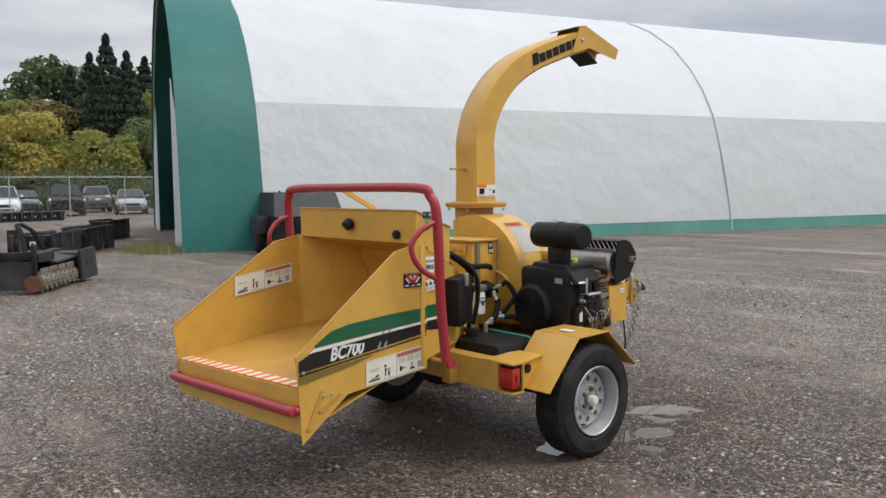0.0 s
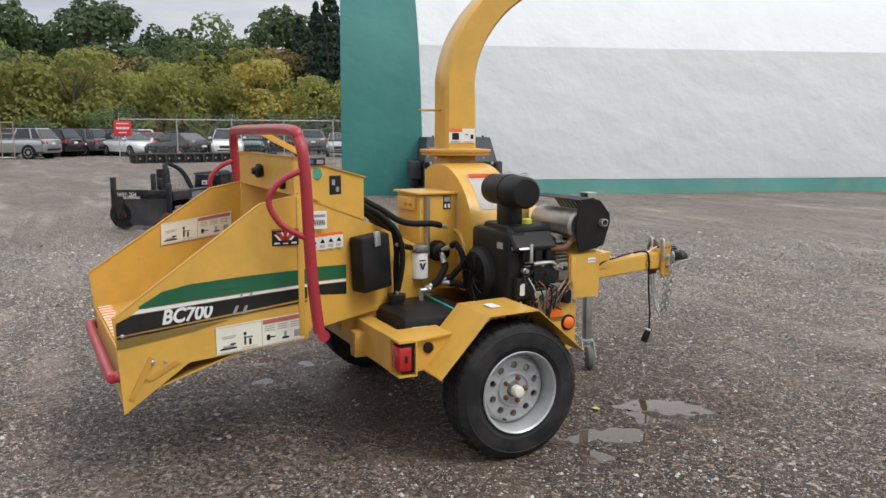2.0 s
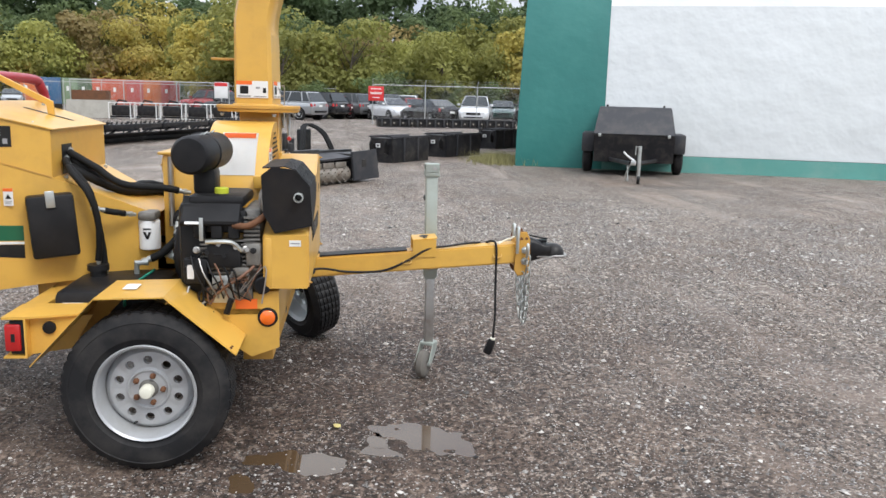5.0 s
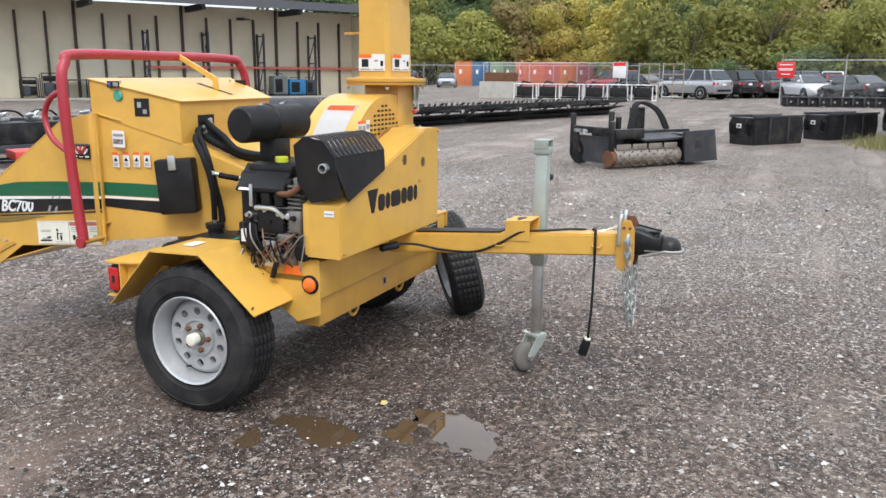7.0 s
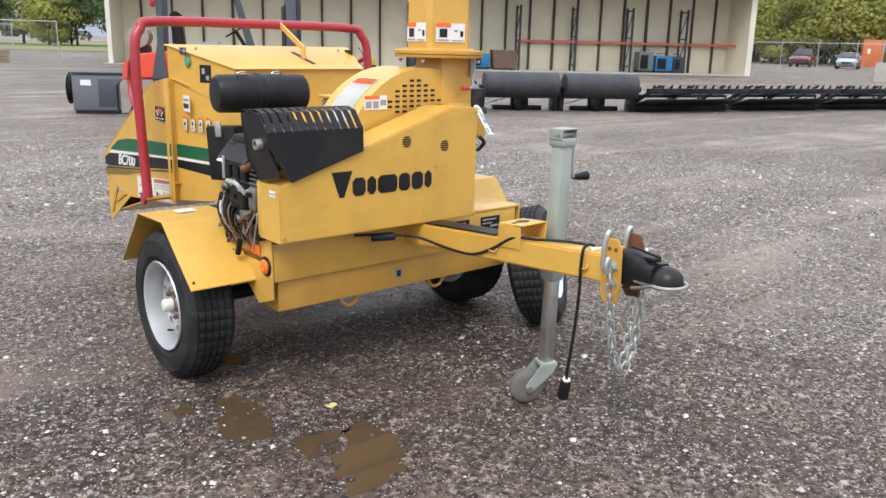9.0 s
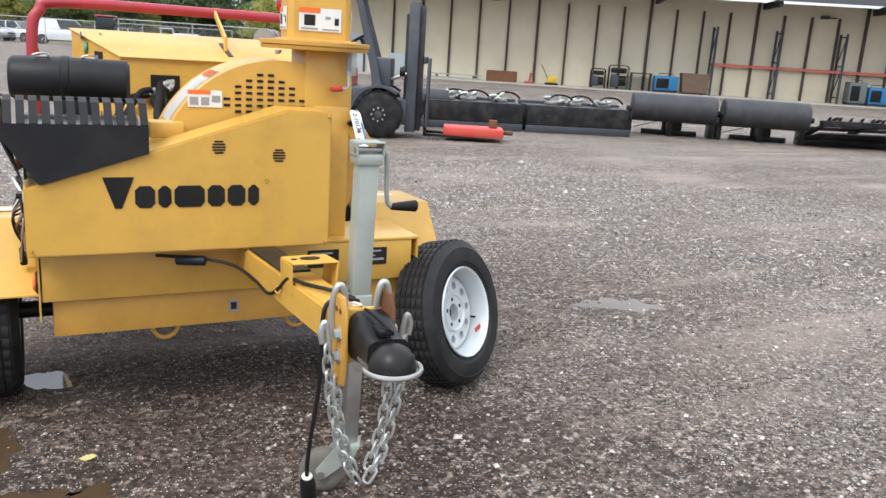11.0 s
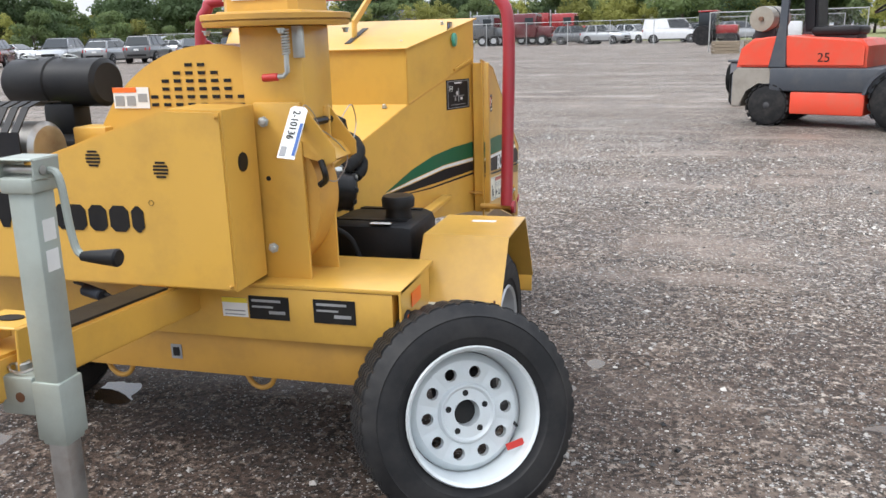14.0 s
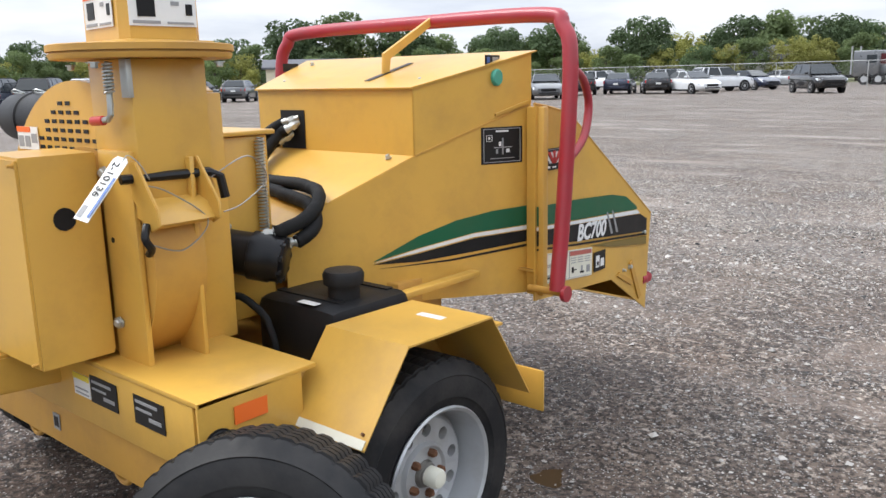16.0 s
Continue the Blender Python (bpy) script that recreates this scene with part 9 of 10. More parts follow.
# power unit with coiled hose
t = thing("power_unit", "dark grey steel power unit box with coiled hose", "power unit", frame_at(-3.1, -12.15, -0.83, 0.55) @ Matrix.Rotation(radians(180), 4, "Z"))
part("body", B(-0.75, 0.75, -0.35, 0.35, 0.06, 0.70, 0.02), POWER_GREY, t)
part("base", B(-0.72, 0.72, -0.33, 0.33, 0.0, 0.06), SATIN_BLACK, t)
part("top", B(-0.78, 0.78, -0.38, 0.38, 0.705, 0.74, 0.01), SLATE, t)
part("door", B(-0.66, 0.30, 0.353, 0.362, 0.14, 0.62, 0.003), SLATE, t)
part("label", B(0.42, 0.60, 0.353, 0.358, 0.50, 0.60), WHITE, t)
bm = bmesh.new()
for j in range(4):
    tube(bm, [(0.80 + 0.03 * j, 0.2 * math.cos(a * 0.35), 0.42 + (0.2 + 0.02 * j) * math.sin(a * 0.35)) for a in range(18)], 0.016, 8, True)
part("coiled_hose", bm, HOSE, t)

# low black track row
for k in range(4):
    t = thing("track_section", "low black steel channel with brackets lying on gravel", "track", frame_at(-37.5 - 0.25 * k, 1.75 + 1.82 * k, -0.137, 0.99), group="black channel row")
    part("channel", B(0, 1.78, -0.25, 0.25, 0.04, 0.40, 0.02), SATIN_BLACK, t)
    part("top_flange", B(0, 1.78, -0.32, 0.32, 0.405, 0.45, 0.006), DULL_BLACK, t)
    for j in range(4):
        x = 0.2 + 0.46 * j
        part("bracket", B(x - 0.04, x + 0.04, -0.34, -0.26, 0.06, 0.40, 0.006), DULL_BLACK, t)
        part("bolt_plate", B(x + 0.14, x + 0.22, -0.262, -0.253, 0.18, 0.26), WARM_GREY, t)
    part("foot", B(0.1, 1.7, -0.28, 0.28, 0.0, 0.038), DULL_BLACK, t)


# ---- fences ----
def fence(p0, p1, h, spacing, label, barbed=True, mesh=0.11, wire=0.0028, post_r=0.03):
    p0, p1 = Vector((*p0, 0)), Vector((*p1, 0))
    d = p1 - p0
    ln = d.length
    t = thing("chain_link_fence", label, "fence", frame_at(p0.x, p0.y, d.x, d.y))
    k = max(2, int(round(ln / spacing)))
    proto = None
    arm = None
    for i in range(k + 1):
        x = ln * i / k
        if proto is None:
            proto = part("post", cyl(bmesh.new(), (0, 0, 0), (0, 0, h + 0.04), post_r, 8), GALV, t)
            if barbed:
                arm = part("arm", tube(bmesh.new(), [(0, 0, h), (0.0, -0.28, h + 0.28)], 0.018, 6), GALV, t)
        else:
            for q, nm in ((proto, "post"), (arm, "arm")):
                if q is not None:
                    o = new(nm, q.data)
                    o.parent = t
                    o.location = (x, 0, 0)
    part("top_rail", cyl(bmesh.new(), (0, 0, h), (ln, 0, h), 0.024, 8), GALV, t)
    if barbed:
        for j in (0.3, 0.65, 1.0):
            part("barbed_wire", cyl(bmesh.new(), (0, -0.28 * j, h + 0.28 * j), (ln, -0.28 * j, h + 0.28 * j), 0.004, 4), GALV, t)
    vs, fs = [], []
    n = int(ln / mesh)
    for i in range(-int(h / mesh), n):
        for s in (1, -1):
            a, b = i * mesh, i * mesh + h
            za, zb = (0.05, h) if s > 0 else (h, 0.05)
            if a < 0:
                za, a = za + (zb - za) * (-a / h), 0
            if b > ln:
                zb, b = za + (zb - za) * (ln - a) / max(b - a, 1e-6), ln
            q = len(vs)
            y = 0.004 * s
            vs += [(a, y, za), (a + wire * 1.5, y, za), (a, y + wire, za), (b, y, zb), (b + wire * 1.5, y, zb), (b, y + wire, zb)]
            fs += [(q, q + 1, q + 4, q + 3), (q + 1, q + 2, q + 5, q + 4), (q + 2, q, q + 3, q + 5)]
    me = bpy.data.meshes.new("wire_mesh")
    me.from_pydata(vs, [], fs)
    me.materials.append(GALV)
    o = new("wire_mesh", me)
    o.parent = t
    tagged(o, kind="stuff")
    return t


fence((-41.6, 1.6), (-41.6, 19.0), 2.15, 3.0, "galvanised chain-link fence with barbed wire before parked cars")
fence((-42.0, -6.2), (-42.0, -14.5), 2.0, 2.8, "galvanised chain-link fence beside stacked white frames", barbed=False)
fence((-66, -20), (-60.5, -45), 2.1, 3.0, "far galvanised chain-link fence before the trees")
fence((-64, -1.0), (-66, -20), 2.1, 3.2, "far galvanised fence behind the parked cars")
fence((48, -69), (-14, -66), 2.0, 3.4, "far galvanised chain-link fence behind the parked cars", barbed=False, mesh=0.16, wire=0.004)
fence((-3.4, -44), (-10.8, -43.2), 2.0, 3.4, "galvanised chain-link fence beside the beige shed", barbed=False)

t = thing("warning_sign", "red sign with white lettering fixed to a fence", "sign", frame_at(-41.5, 1.78, 0, 1))
part("board", B(-0.42, 0.42, -0.05, -0.035, 1.28, 2.06, 0.004), SIGN_RED, t)
for z, w in ((1.92, 0.3), (1.72, 0.33), (1.66, 0.3), (1.46, 0.2)):
    part("text_bar", B(-w, w, -0.056, -0.051, z - 0.02, z + 0.02), WHITE, t)
t = thing("notice_sign", "white notice with a red heading on a fence", "sign", frame_at(-41.95, -6.6, 0, 1))
part("board", B(-0.36, 0.36, -0.05, -0.035, 1.2, 2.05, 0.004), WHITE, t)
part("heading", B(-0.34, 0.34, -0.056, -0.051, 1.84, 2.03), SIGN_RED, t)
part("sign_post", B(-0.03, 0.03, -0.033, 0.02, 0.0, 2.1), GALV, t)

# small black units in white pipe frames
for k in range(6):
    y = -12.0 + 1.28 * k
    t = thing("framed_machine", "small black machine held in a white pipe frame", "machine", frame_at(-40.6 - 0.05 * k, y, 0.1, 1), group="framed black machines")
    part("body", B(0.1, 1.0, -0.3, 0.3, 0.2, 0.72, 0.05), SATIN_BLACK, t)
    part("skid", B(0.05, 1.05, -0.35, 0.35, 0.1, 0.18, 0.01), BLACK_METAL, t)
    for s in (-1, 1):
        part("hoop", tube(bmesh.new(), [(0.0, s * 0.4, 0.0), (0.0, s * 0.4, 0.85), (1.12, s * 0.4, 0.85), (1.12, s * 0.4, 0.0)], 0.03, 8), WHITE, t)
    for x in (0.0, 1.12):
        part("cross_tube", tube(bmesh.new(), [(x, -0.4, 0.06), (x, 0.4, 0.06)], 0.03, 8), WHITE, t)
    part("arm", tube(bmesh.new(), [(0.3, -0.2, 0.72), (0.5, -0.3, 1.0), (0.9, -0.2, 0.9)], 0.05, 8), SATIN_BLACK, t)
for y in (-5.2, -3.9):
    t = thing("steel_rack", "tall white and tan pipe rack beside parked cars", "rack", frame_at(-42.8, y - 0.5, 0, 1), group="pipe racks")
    for x in (0, 0.55, 1.1):
        part("post", tube(bmesh.new(), [(x, 0, 0), (x, 0, 2.0)], 0.03, 8), GALV if x == 0 else PALLET, t)
    for z in (0.2, 0.9, 1.4, 1.95):
        part("bar", tube(bmesh.new(), [(0, 0, z), (1.1, 0, z)], 0.03, 8), GALV if z < 0.5 else PALLET, t)
t = thing("concrete_block", "large pale concrete block standing on the gravel yard", "block", frame_at(-42.0, -14.6, 0, 1))
bm = bmesh.new()
prism(bm, [(-0.5, 0), (0.5, 0), (0.46, 0.95), (-0.46, 0.95)], "x", 0, 2.3, 0.03)
part("block", bm, CONCRETE, t)
t = thing("rusty_bin", "rusty brown steel bin standing on a concrete block", "bin", frame_at(-42.0, -14.3, 0, 1, 0.952))
for a in ((0, 1.75, -0.45, 0.45, 0, 0.04), (0, 1.75, -0.45, -0.41, 0.042, 0.5), (0, 1.75, 0.41, 0.45, 0.042, 0.5), (0, 0.04, -0.41, 0.41, 0.042, 0.5), (1.71, 1.75, -0.41, 0.41, 0.042, 0.5)):
    part("side", B(*a), RUST, t)

# pallets beside the shed
for k in range(3):
    t = thing("pallet_stack", "stack of weathered wooden pallets beside a beige shed", "pallets", frame_at(-4.6 - 1.5 * k, -41.6 + 0.3 * k, 1, 0.1), group="pallet stacks")
    for j in range(4):
        z = j * 0.15
        part("deck", B(0, 1.2, 0, 1.0, z + 0.1, z + 0.13), PALLET, t)
        for y in (0, 0.45, 0.9):
            part("stringer", B(0, 1.2, y, y + 0.1, z, z + 0.1), PALLET, t)

# ---- shipping containers ----
CONT = {"orange": (0.62, 0.17, 0.05), "blue": (0.035, 0.13, 0.27), "green": (0.20, 0.29, 0.17), "dark green": (0.10, 0.15, 0.09), "red-orange": (0.58, 0.13, 0.07), "faded red": (0.50, 0.09, 0.08)}
CONT_M = {k: mat("container_" + k.replace(" ", "_").replace("-", "_"), v, 0.55, var=0.12, scale=1.5, dirt=(0.25, 0.15, 0.1), amount=0.4, dscale=1.5) for k, v in CONT.items()}


def container(x, y, dx, dy, col, length=6.06):
    t = thing("shipping_container", "%s steel shipping container with closed double doors" % col, "container", frame_at(x, y, dx, dy) @ Matrix.Diagonal((1.0, 0.8, 1.06, 1.0)), group="shipping containers")
    m = CONT_M[col]
    pts = [(-length, -1.2)]
    k = int(length / 0.28)
    bm = bmesh.new()
    outl = []
    for i in range(k * 2 + 1):
        outl.append((-length + 0.05 + (length - 0.1) * i / (k * 2), 1.2 - (0.04 if i % 2 else 0)))
    low = [(a, -b) for a, b in outl]
    prism(bm, outl[::-1] + low, "z", 0.15, 2.5)
    part("walls", bm, m, t)
    part("roof", B(-length, 0, -1.22, 1.22, 2.505, 2.59, 0.02), m, t)
    part("base", B(-length, 0, -1.22, 1.22, 0, 0.146, 0.02), m, t)
    for s in (-1, 1):
        part("corner_post", B(-0.045, 0.0, *sorted((s * 1.06, s * 1.219)), 0.15, 2.5), m, t)
        dr = part("door", B(-0.04, 0.02, *sorted((s * 0.02, s * 1.05)), 0.16, 2.49, 0.01), m, t)
        for y2 in (0.3, 0.75):
            part("lock_rod", cyl(bmesh.new(), (0.05, s * y2, 0.18), (0.05, s * y2, 2.46), 0.03, 8), m, dr)
        part("panel", B(0.022, 0.03, *sorted((s * 0.35, s * 0.70)), 1.3, 1.75), WHITE if s < 0 else m, dr)
    return t


for brg, col in ((110.85, "orange"), (109.7, "blue"), (108.5, "green"), (107.6, "dark green"), (106.75, "red-orange"), (105.75, "red-orange"), (104.7, "faded red"), (103.7, "orange"), (102.6, "faded red")):
    x, y = at_bearing(brg, 97, 3.89, 1.16)
    a = radians(brg)
    container(x, y, math.sin(a) * 0.97, -math.cos(a) * 0.97 + 0.1, col)


# ---- parked cars ----
def paint(name, col, rough=0.25, metal=0.2):
    return mat(name + "_car_paint", col, rough, metal, var=0.05, scale=1.0, bump=0.0, dirt=(0.22, 0.2, 0.17), amount=0.2, dscale=2, coat=0.8)


PAINT = {"white": paint("white", (0.72, 0.73, 0.74), 0.3, 0.0), "silver": paint("silver", (0.40, 0.41, 0.42), 0.3, 0.6), "grey": paint("grey", (0.14, 0.145, 0.15), 0.3, 0.5),
         "black": paint("black", (0.012, 0.012, 0.014), 0.2, 0.0), "navy": paint("navy", (0.022, 0.030, 0.060), 0.22, 0.3), "red": paint("red", (0.34, 0.02, 0.02), 0.25, 0.2),
         "maroon": paint("maroon", (0.13, 0.015, 0.02), 0.25, 0.3), "lime": paint("lime", (0.42, 0.70, 0.04), 0.3, 0.0), "green": paint("green", (0.02, 0.06, 0.05), 0.25, 0.3),
         "blue": paint("blue", (0.05, 0.10, 0.20), 0.25, 0.4)}
CAR_GLASS = mat("tinted_car_glass", (0.02, 0.025, 0.028), 0.06, var=0.05, bump=0.0, coat=0.5)
LAMP = mat("clear_lamp_lens", (0.62, 0.64, 0.66), 0.12, 0.3, var=0.05, bump=0.0, coat=0.8)
SHAPES = {  # stations (x, half width, bottom, top); cabin front base, roof front, roof rear, rear base, roof height; wheel radius
    "sedan": ([(-2.42, .70, .42, .86), (-2.30, .84, .30, 1.00), (-1.7, .91, .22, 1.02), (-0.6, .92, .19, .97), (0.9, .92, .19, .95), (1.6, .90, .20, .88), (2.2, .82, .24, .74), (2.40, .66, .32, .62)], (1.05, 0.25, -0.95, -1.75, 1.44), 0.33, 1.42),
    "suv": ([(-2.32, .74, .46, 1.02), (-2.25, .86, .34, 1.08), (-1.6, .93, .28, 1.08), (0.0, .94, .26, 1.06), (0.95, .94, .26, 1.05), (1.6, .92, .28, 1.00), (2.15, .86, .32, .90), (2.32, .72, .40, .74)], (1.05, 0.35, -1.75, -2.18, 1.70), 0.37, 1.40),
    "jeep": ([(-2.1, .80, .5, 1.1), (-2.05, .88, .38, 1.14), (-1.5, .92, .34, 1.14), (0.0, .92, .32, 1.12), (0.8, .92, .32, 1.12), (1.5, .90, .34, 1.10), (2.0, .88, .36, 1.04), (2.12, .82, .42, 0.92)], (0.85, 0.5, -1.85, -2.0, 1.80), 0.38, 1.32),
    "hatch": ([(-2.0, .70, .44, .92), (-1.92, .82, .32, 1.0), (-1.4, .88, .24, 1.02), (-0.4, .89, .2, .98), (0.8, .89, .2, .97), (1.4, .87, .22, .92), (1.9, .80, .26, .78), (2.05, .66, .34, .66)], (1.1, 0.35, -1.3, -1.85, 1.48), 0.31, 1.28),
    "van": ([(-2.6, .86, .45, 1.2), (-2.55, .95, .34, 1.25), (-1.6, .97, .3, 1.25), (0.0, .97, .28, 1.22), (1.2, .97, .28, 1.2), (1.8, .95, .3, 1.1), (2.4, .88, .34, .95), (2.55, .75, .42, .8)], (1.75, 1.0, -2.4, -2.55, 2.05), 0.36, 1.6),
}
CARS = {}
CAR_RNG = random.Random(3)


def build_car(style, colour, label):
    sec, (fb, rf, rr, rb, top), wr, axle = SHAPES[style]
    t = thing("parked_car", label, "car", group="parked cars")
    p = PAINT[colour]
    bm = bmesh.new()
    rings = []
    for x, w, zb, zt in sec:
        zm = zb + (zt - zb) * 0.55
        half = [(0.84 * w, zb), (0.97 * w, zb + 0.08), (w, zm), (0.965 * w, zt - 0.10), (0.88 * w, zt), (0.4 * w, zt + 0.02)]
        rings.append([bm.verts.new((x, y, z)) for y, z in half] + [bm.verts.new((x, -y, z)) for y, z in half[::-1]])
    for a, b in zip(rings, rings[1:]):
        bridge(bm, a, b)
    bm.faces.new(rings[0][::-1]), bm.faces.new(rings[-1])
    part("body", bm, p, t)
    belt = [z for x, w, _, z in sec if -1 < x < 1.2][0]
    wb = sec[3][1] * 0.93
    wt = wb * 0.76
    bm = bmesh.new()
    lo = [bm.verts.new(q) for q in ((fb, -wb, belt - 0.03), (fb, wb, belt - 0.03), (rb, wb, belt - 0.03), (rb, -wb, belt - 0.03))]
    hi = [bm.verts.new(q) for q in ((rf, -wt, top), (rf, wt, top), (rr, wt, top), (rr, -wt, top))]
    bm.faces.new(lo), bm.faces.new(hi[::-1]), bridge(bm, lo, hi)
    bmesh.ops.bevel(bm, geom=list(bm.edges), offset=0.05, segments=2, affect="EDGES")
    part("cabin", bm, p, t)

    def pane(name, a, b, c, d, inset=0.07):
        a, b, c, d = (Vector(q) for q in (a, b, c, d))
        mid = (a + b + c + d) / 4
        nrm = (b - a).cross(d - a).normalized()
        if nrm.dot(mid - Vector(((fb + rb) / 2, 0, belt + 0.1))) < 0:
            nrm = -nrm
        pts = []
        for q, n1, n2 in ((a, b, d), (b, a, c), (c, d, b), (d, c, a)):
            pts.append(q + (n1 - q).normalized() * inset + (n2 - q).normalized() * inset * 0.8 + nrm * 0.008)
        part(name, slab(bmesh.new(), pts, 0.012), CAR_GLASS, t)
    zb2 = belt + 0.03
    pane("windscreen", (fb, -wb, zb2), (fb, wb, zb2), (rf, wt, top), (rf, -wt, top), 0.06)
    pane("rear_window", (rb, -wb, zb2), (rb, wb, zb2), (rr, wt, top), (rr, -wt, top), 0.09)
    cuts = [0.0, 0.46, 0.82, 1.0] if style in ("suv", "van", "jeep") else [0.0, 0.52, 1.0]
    for s in (-1, 1):
        for u0, u1 in zip(cuts, cuts[1:]):
            def at(u, v):
                x = (fb + (rb - fb) * u) * (1 - v) + (rf + (rr - rf) * u) * v
                return (x, s * (wb + (wt - wb) * v), zb2 + (top - zb2) * v)
            if not (style == "van" and u0 > 0.3):
                pane("side_window", at(u0, 0), at(u1, 0), at(u1, 1), at(u0, 1), 0.055)
        for x in (axle, -axle):
            w = max(q[1] for q in sec)
            part("wheel_arch", cyl(bmesh.new(), (x, s * (w - 0.12), wr), (x, s * (w + 0.004), wr), wr + 0.05, 24), BLACK, t)
            wl = part("wheel", lathe(bmesh.new(), (x, s * (w - 0.2), wr), (0, s, 0), [(0, wr * .7), (0.02, wr), (0.19, wr), (0.215, wr * .93), (0.218, wr * .7)], 24), RUBBER, t)
            part("rim", lathe(bmesh.new(), (x, s * (w - 0.02), wr), (0, s, 0), [(0, wr * .72), (0.042, wr * .7), (0.03, wr * .5), (0.045, wr * .15)], 20), RIM, wl)
            for k in range(5):
                m = Matrix.Translation((x, s * (w + 0.022), wr)) @ Matrix.Rotation(k * 1.2566 + 0.3, 4, "Y")
                part("rim_gap", box(bmesh.new(), 0.10 * wr + 0.05, wr * 0.6, -0.004, 0.004, -0.03, 0.03, 0, m), BLACK, wl)
        lx = sec[-2][0]
        lw = sec[-2][1]
        zt = sec[-2][3]
        part("headlamp", slab(bmesh.new(), [(lx + 0.10, s * (lw * 0.62), zt - 0.20), (lx - 0.02, s * (lw + 0.01), zt - 0.19), (lx - 0.22, s * (lw + 0.035), zt - 0.05), (lx + 0.07, s * lw * 0.68, zt - 0.08)], 0.07), LAMP, t)
        bx, bw, bz = sec[1][0], sec[1][1], sec[1][3]
        part("tail_lamp", slab(bmesh.new(), [(bx - 0.06, s * bw * 0.62, bz - 0.24), (bx + 0.02, s * (bw + 0.012), bz - 0.26), (bx + 0.06, s * (bw + 0.012), bz - 0.08), (bx - 0.05, s * bw * 0.66, bz - 0.08)], 0.08), TAIL_RED, t)
        part("door_mirror", B(fb - 0.30, fb - 0.16, *sorted((s * (wb + 0.02), s * (wb + 0.2))), belt + 0.05, belt + 0.18, 0.03), p, t)
        part("sill", B(-axle + wr + 0.1, axle - wr - 0.1, *sorted((s * (sec[3][1] - 0.06), s * (sec[3][1] + 0.004))), sec[3][2], sec[3][2] + 0.10), BLACK, t)
    fx, fz = sec[-1][0], sec[-1][3]
    part("grille", B(fx - 0.10, fx + 0.012, -0.42, 0.42, fz - 0.16, fz + 0.0, 0.02), BLACK, t)
    part("lower_grille", B(fx - 0.10, fx + 0.008, -0.55, 0.55, sec[-1][2] + 0.02, sec[-1][2] + 0.10, 0.01), BLACK, t)
    part("rear_bumper", B(sec[0][0] - 0.012, sec[0][0] + 0.1, -0.6, 0.6, sec[0][2], sec[0][2] + 0.12, 0.01), BLACK if style != "sedan" else p, t)
    part("plate", B(sec[0][0] - 0.012, sec[0][0] + 0.02, -0.16, 0.16, sec[0][3] - 0.22, sec[0][3] - 0.10), WHITE, t)
    if style in ("suv", "jeep"):
        for s in (-1, 1):
            part("roof_rail", B(rr + 0.1, rf - 0.1, s * wt * 0.92 - 0.02, s * wt * 0.92 + 0.02, top + 0.005, top + 0.05, 0.008), BLACK, t)
    return t


NOUN = {"sedan": "sedan", "suv": "sport utility car", "jeep": "boxy off-road car", "hatch": "hatchback", "van": "delivery van"}


def car(brg, dist, heading, style, colour, ox, oy):
    x, y = at_bearing(brg, dist, ox, oy)
    m = Matrix.Translation((x, y, 0)) @ Matrix.Rotation(radians(heading), 4, "Z")
    key = (style, colour)
    if key not in CARS:
        CARS[key] = build_car(style, colour, "%s %s parked on a gravel lot" % (colour, NOUN[style]))
        CARS[key].matrix_basis = m
    else:
        copy_thing(CARS[key], m)


# lot beyond the fence; heading: turn from +x to the left
for brg, dist, head, style, colour in (
        (95.0, 52, 236, "suv", "silver"), (93.3, 55.5, 232, "suv", "black"), (92.3, 57, 232, "hatch", "maroon"), (91.4, 57.5, 230, "suv", "grey"), (90.6, 60, 228, "hatch", "lime"),
        (89.2, 58, 222, "suv", "grey"), (88.1, 55, 25, "sedan", "white"), (87.0, 58, 200, "hatch", "red"), (86.7, 66, 170, "suv", "white"), (85.4, 50.5, 208, "sedan", "black"),
        (82.2, 50.0, -12, "suv", "white"), (80.3, 57, -10, "hatch", "green"), (78.4, 51, -14, "jeep", "black"), (76.2, 58, 170, "suv", "grey"), (74.4, 51.5, -18, "hatch", "silver"),
        (71.7, 52, -20, "suv", "white"), (68.8, 52.5, -22, "suv", "black"), (65.6, 53, -22, "sedan", "silver"), (97.2, 62, 232, "suv", "navy"), (98.8, 60, 236, "sedan", "black"), (100.3, 63, 236, "suv", "red")):
    car(brg, dist, head, style, colour, 3.89, 1.16)
car(111.9, 84, 20, "sedan", "silver", 3.89, 1.16)
car(114.5, 88, 15, "suv", "maroon", 3.89, 1.16)
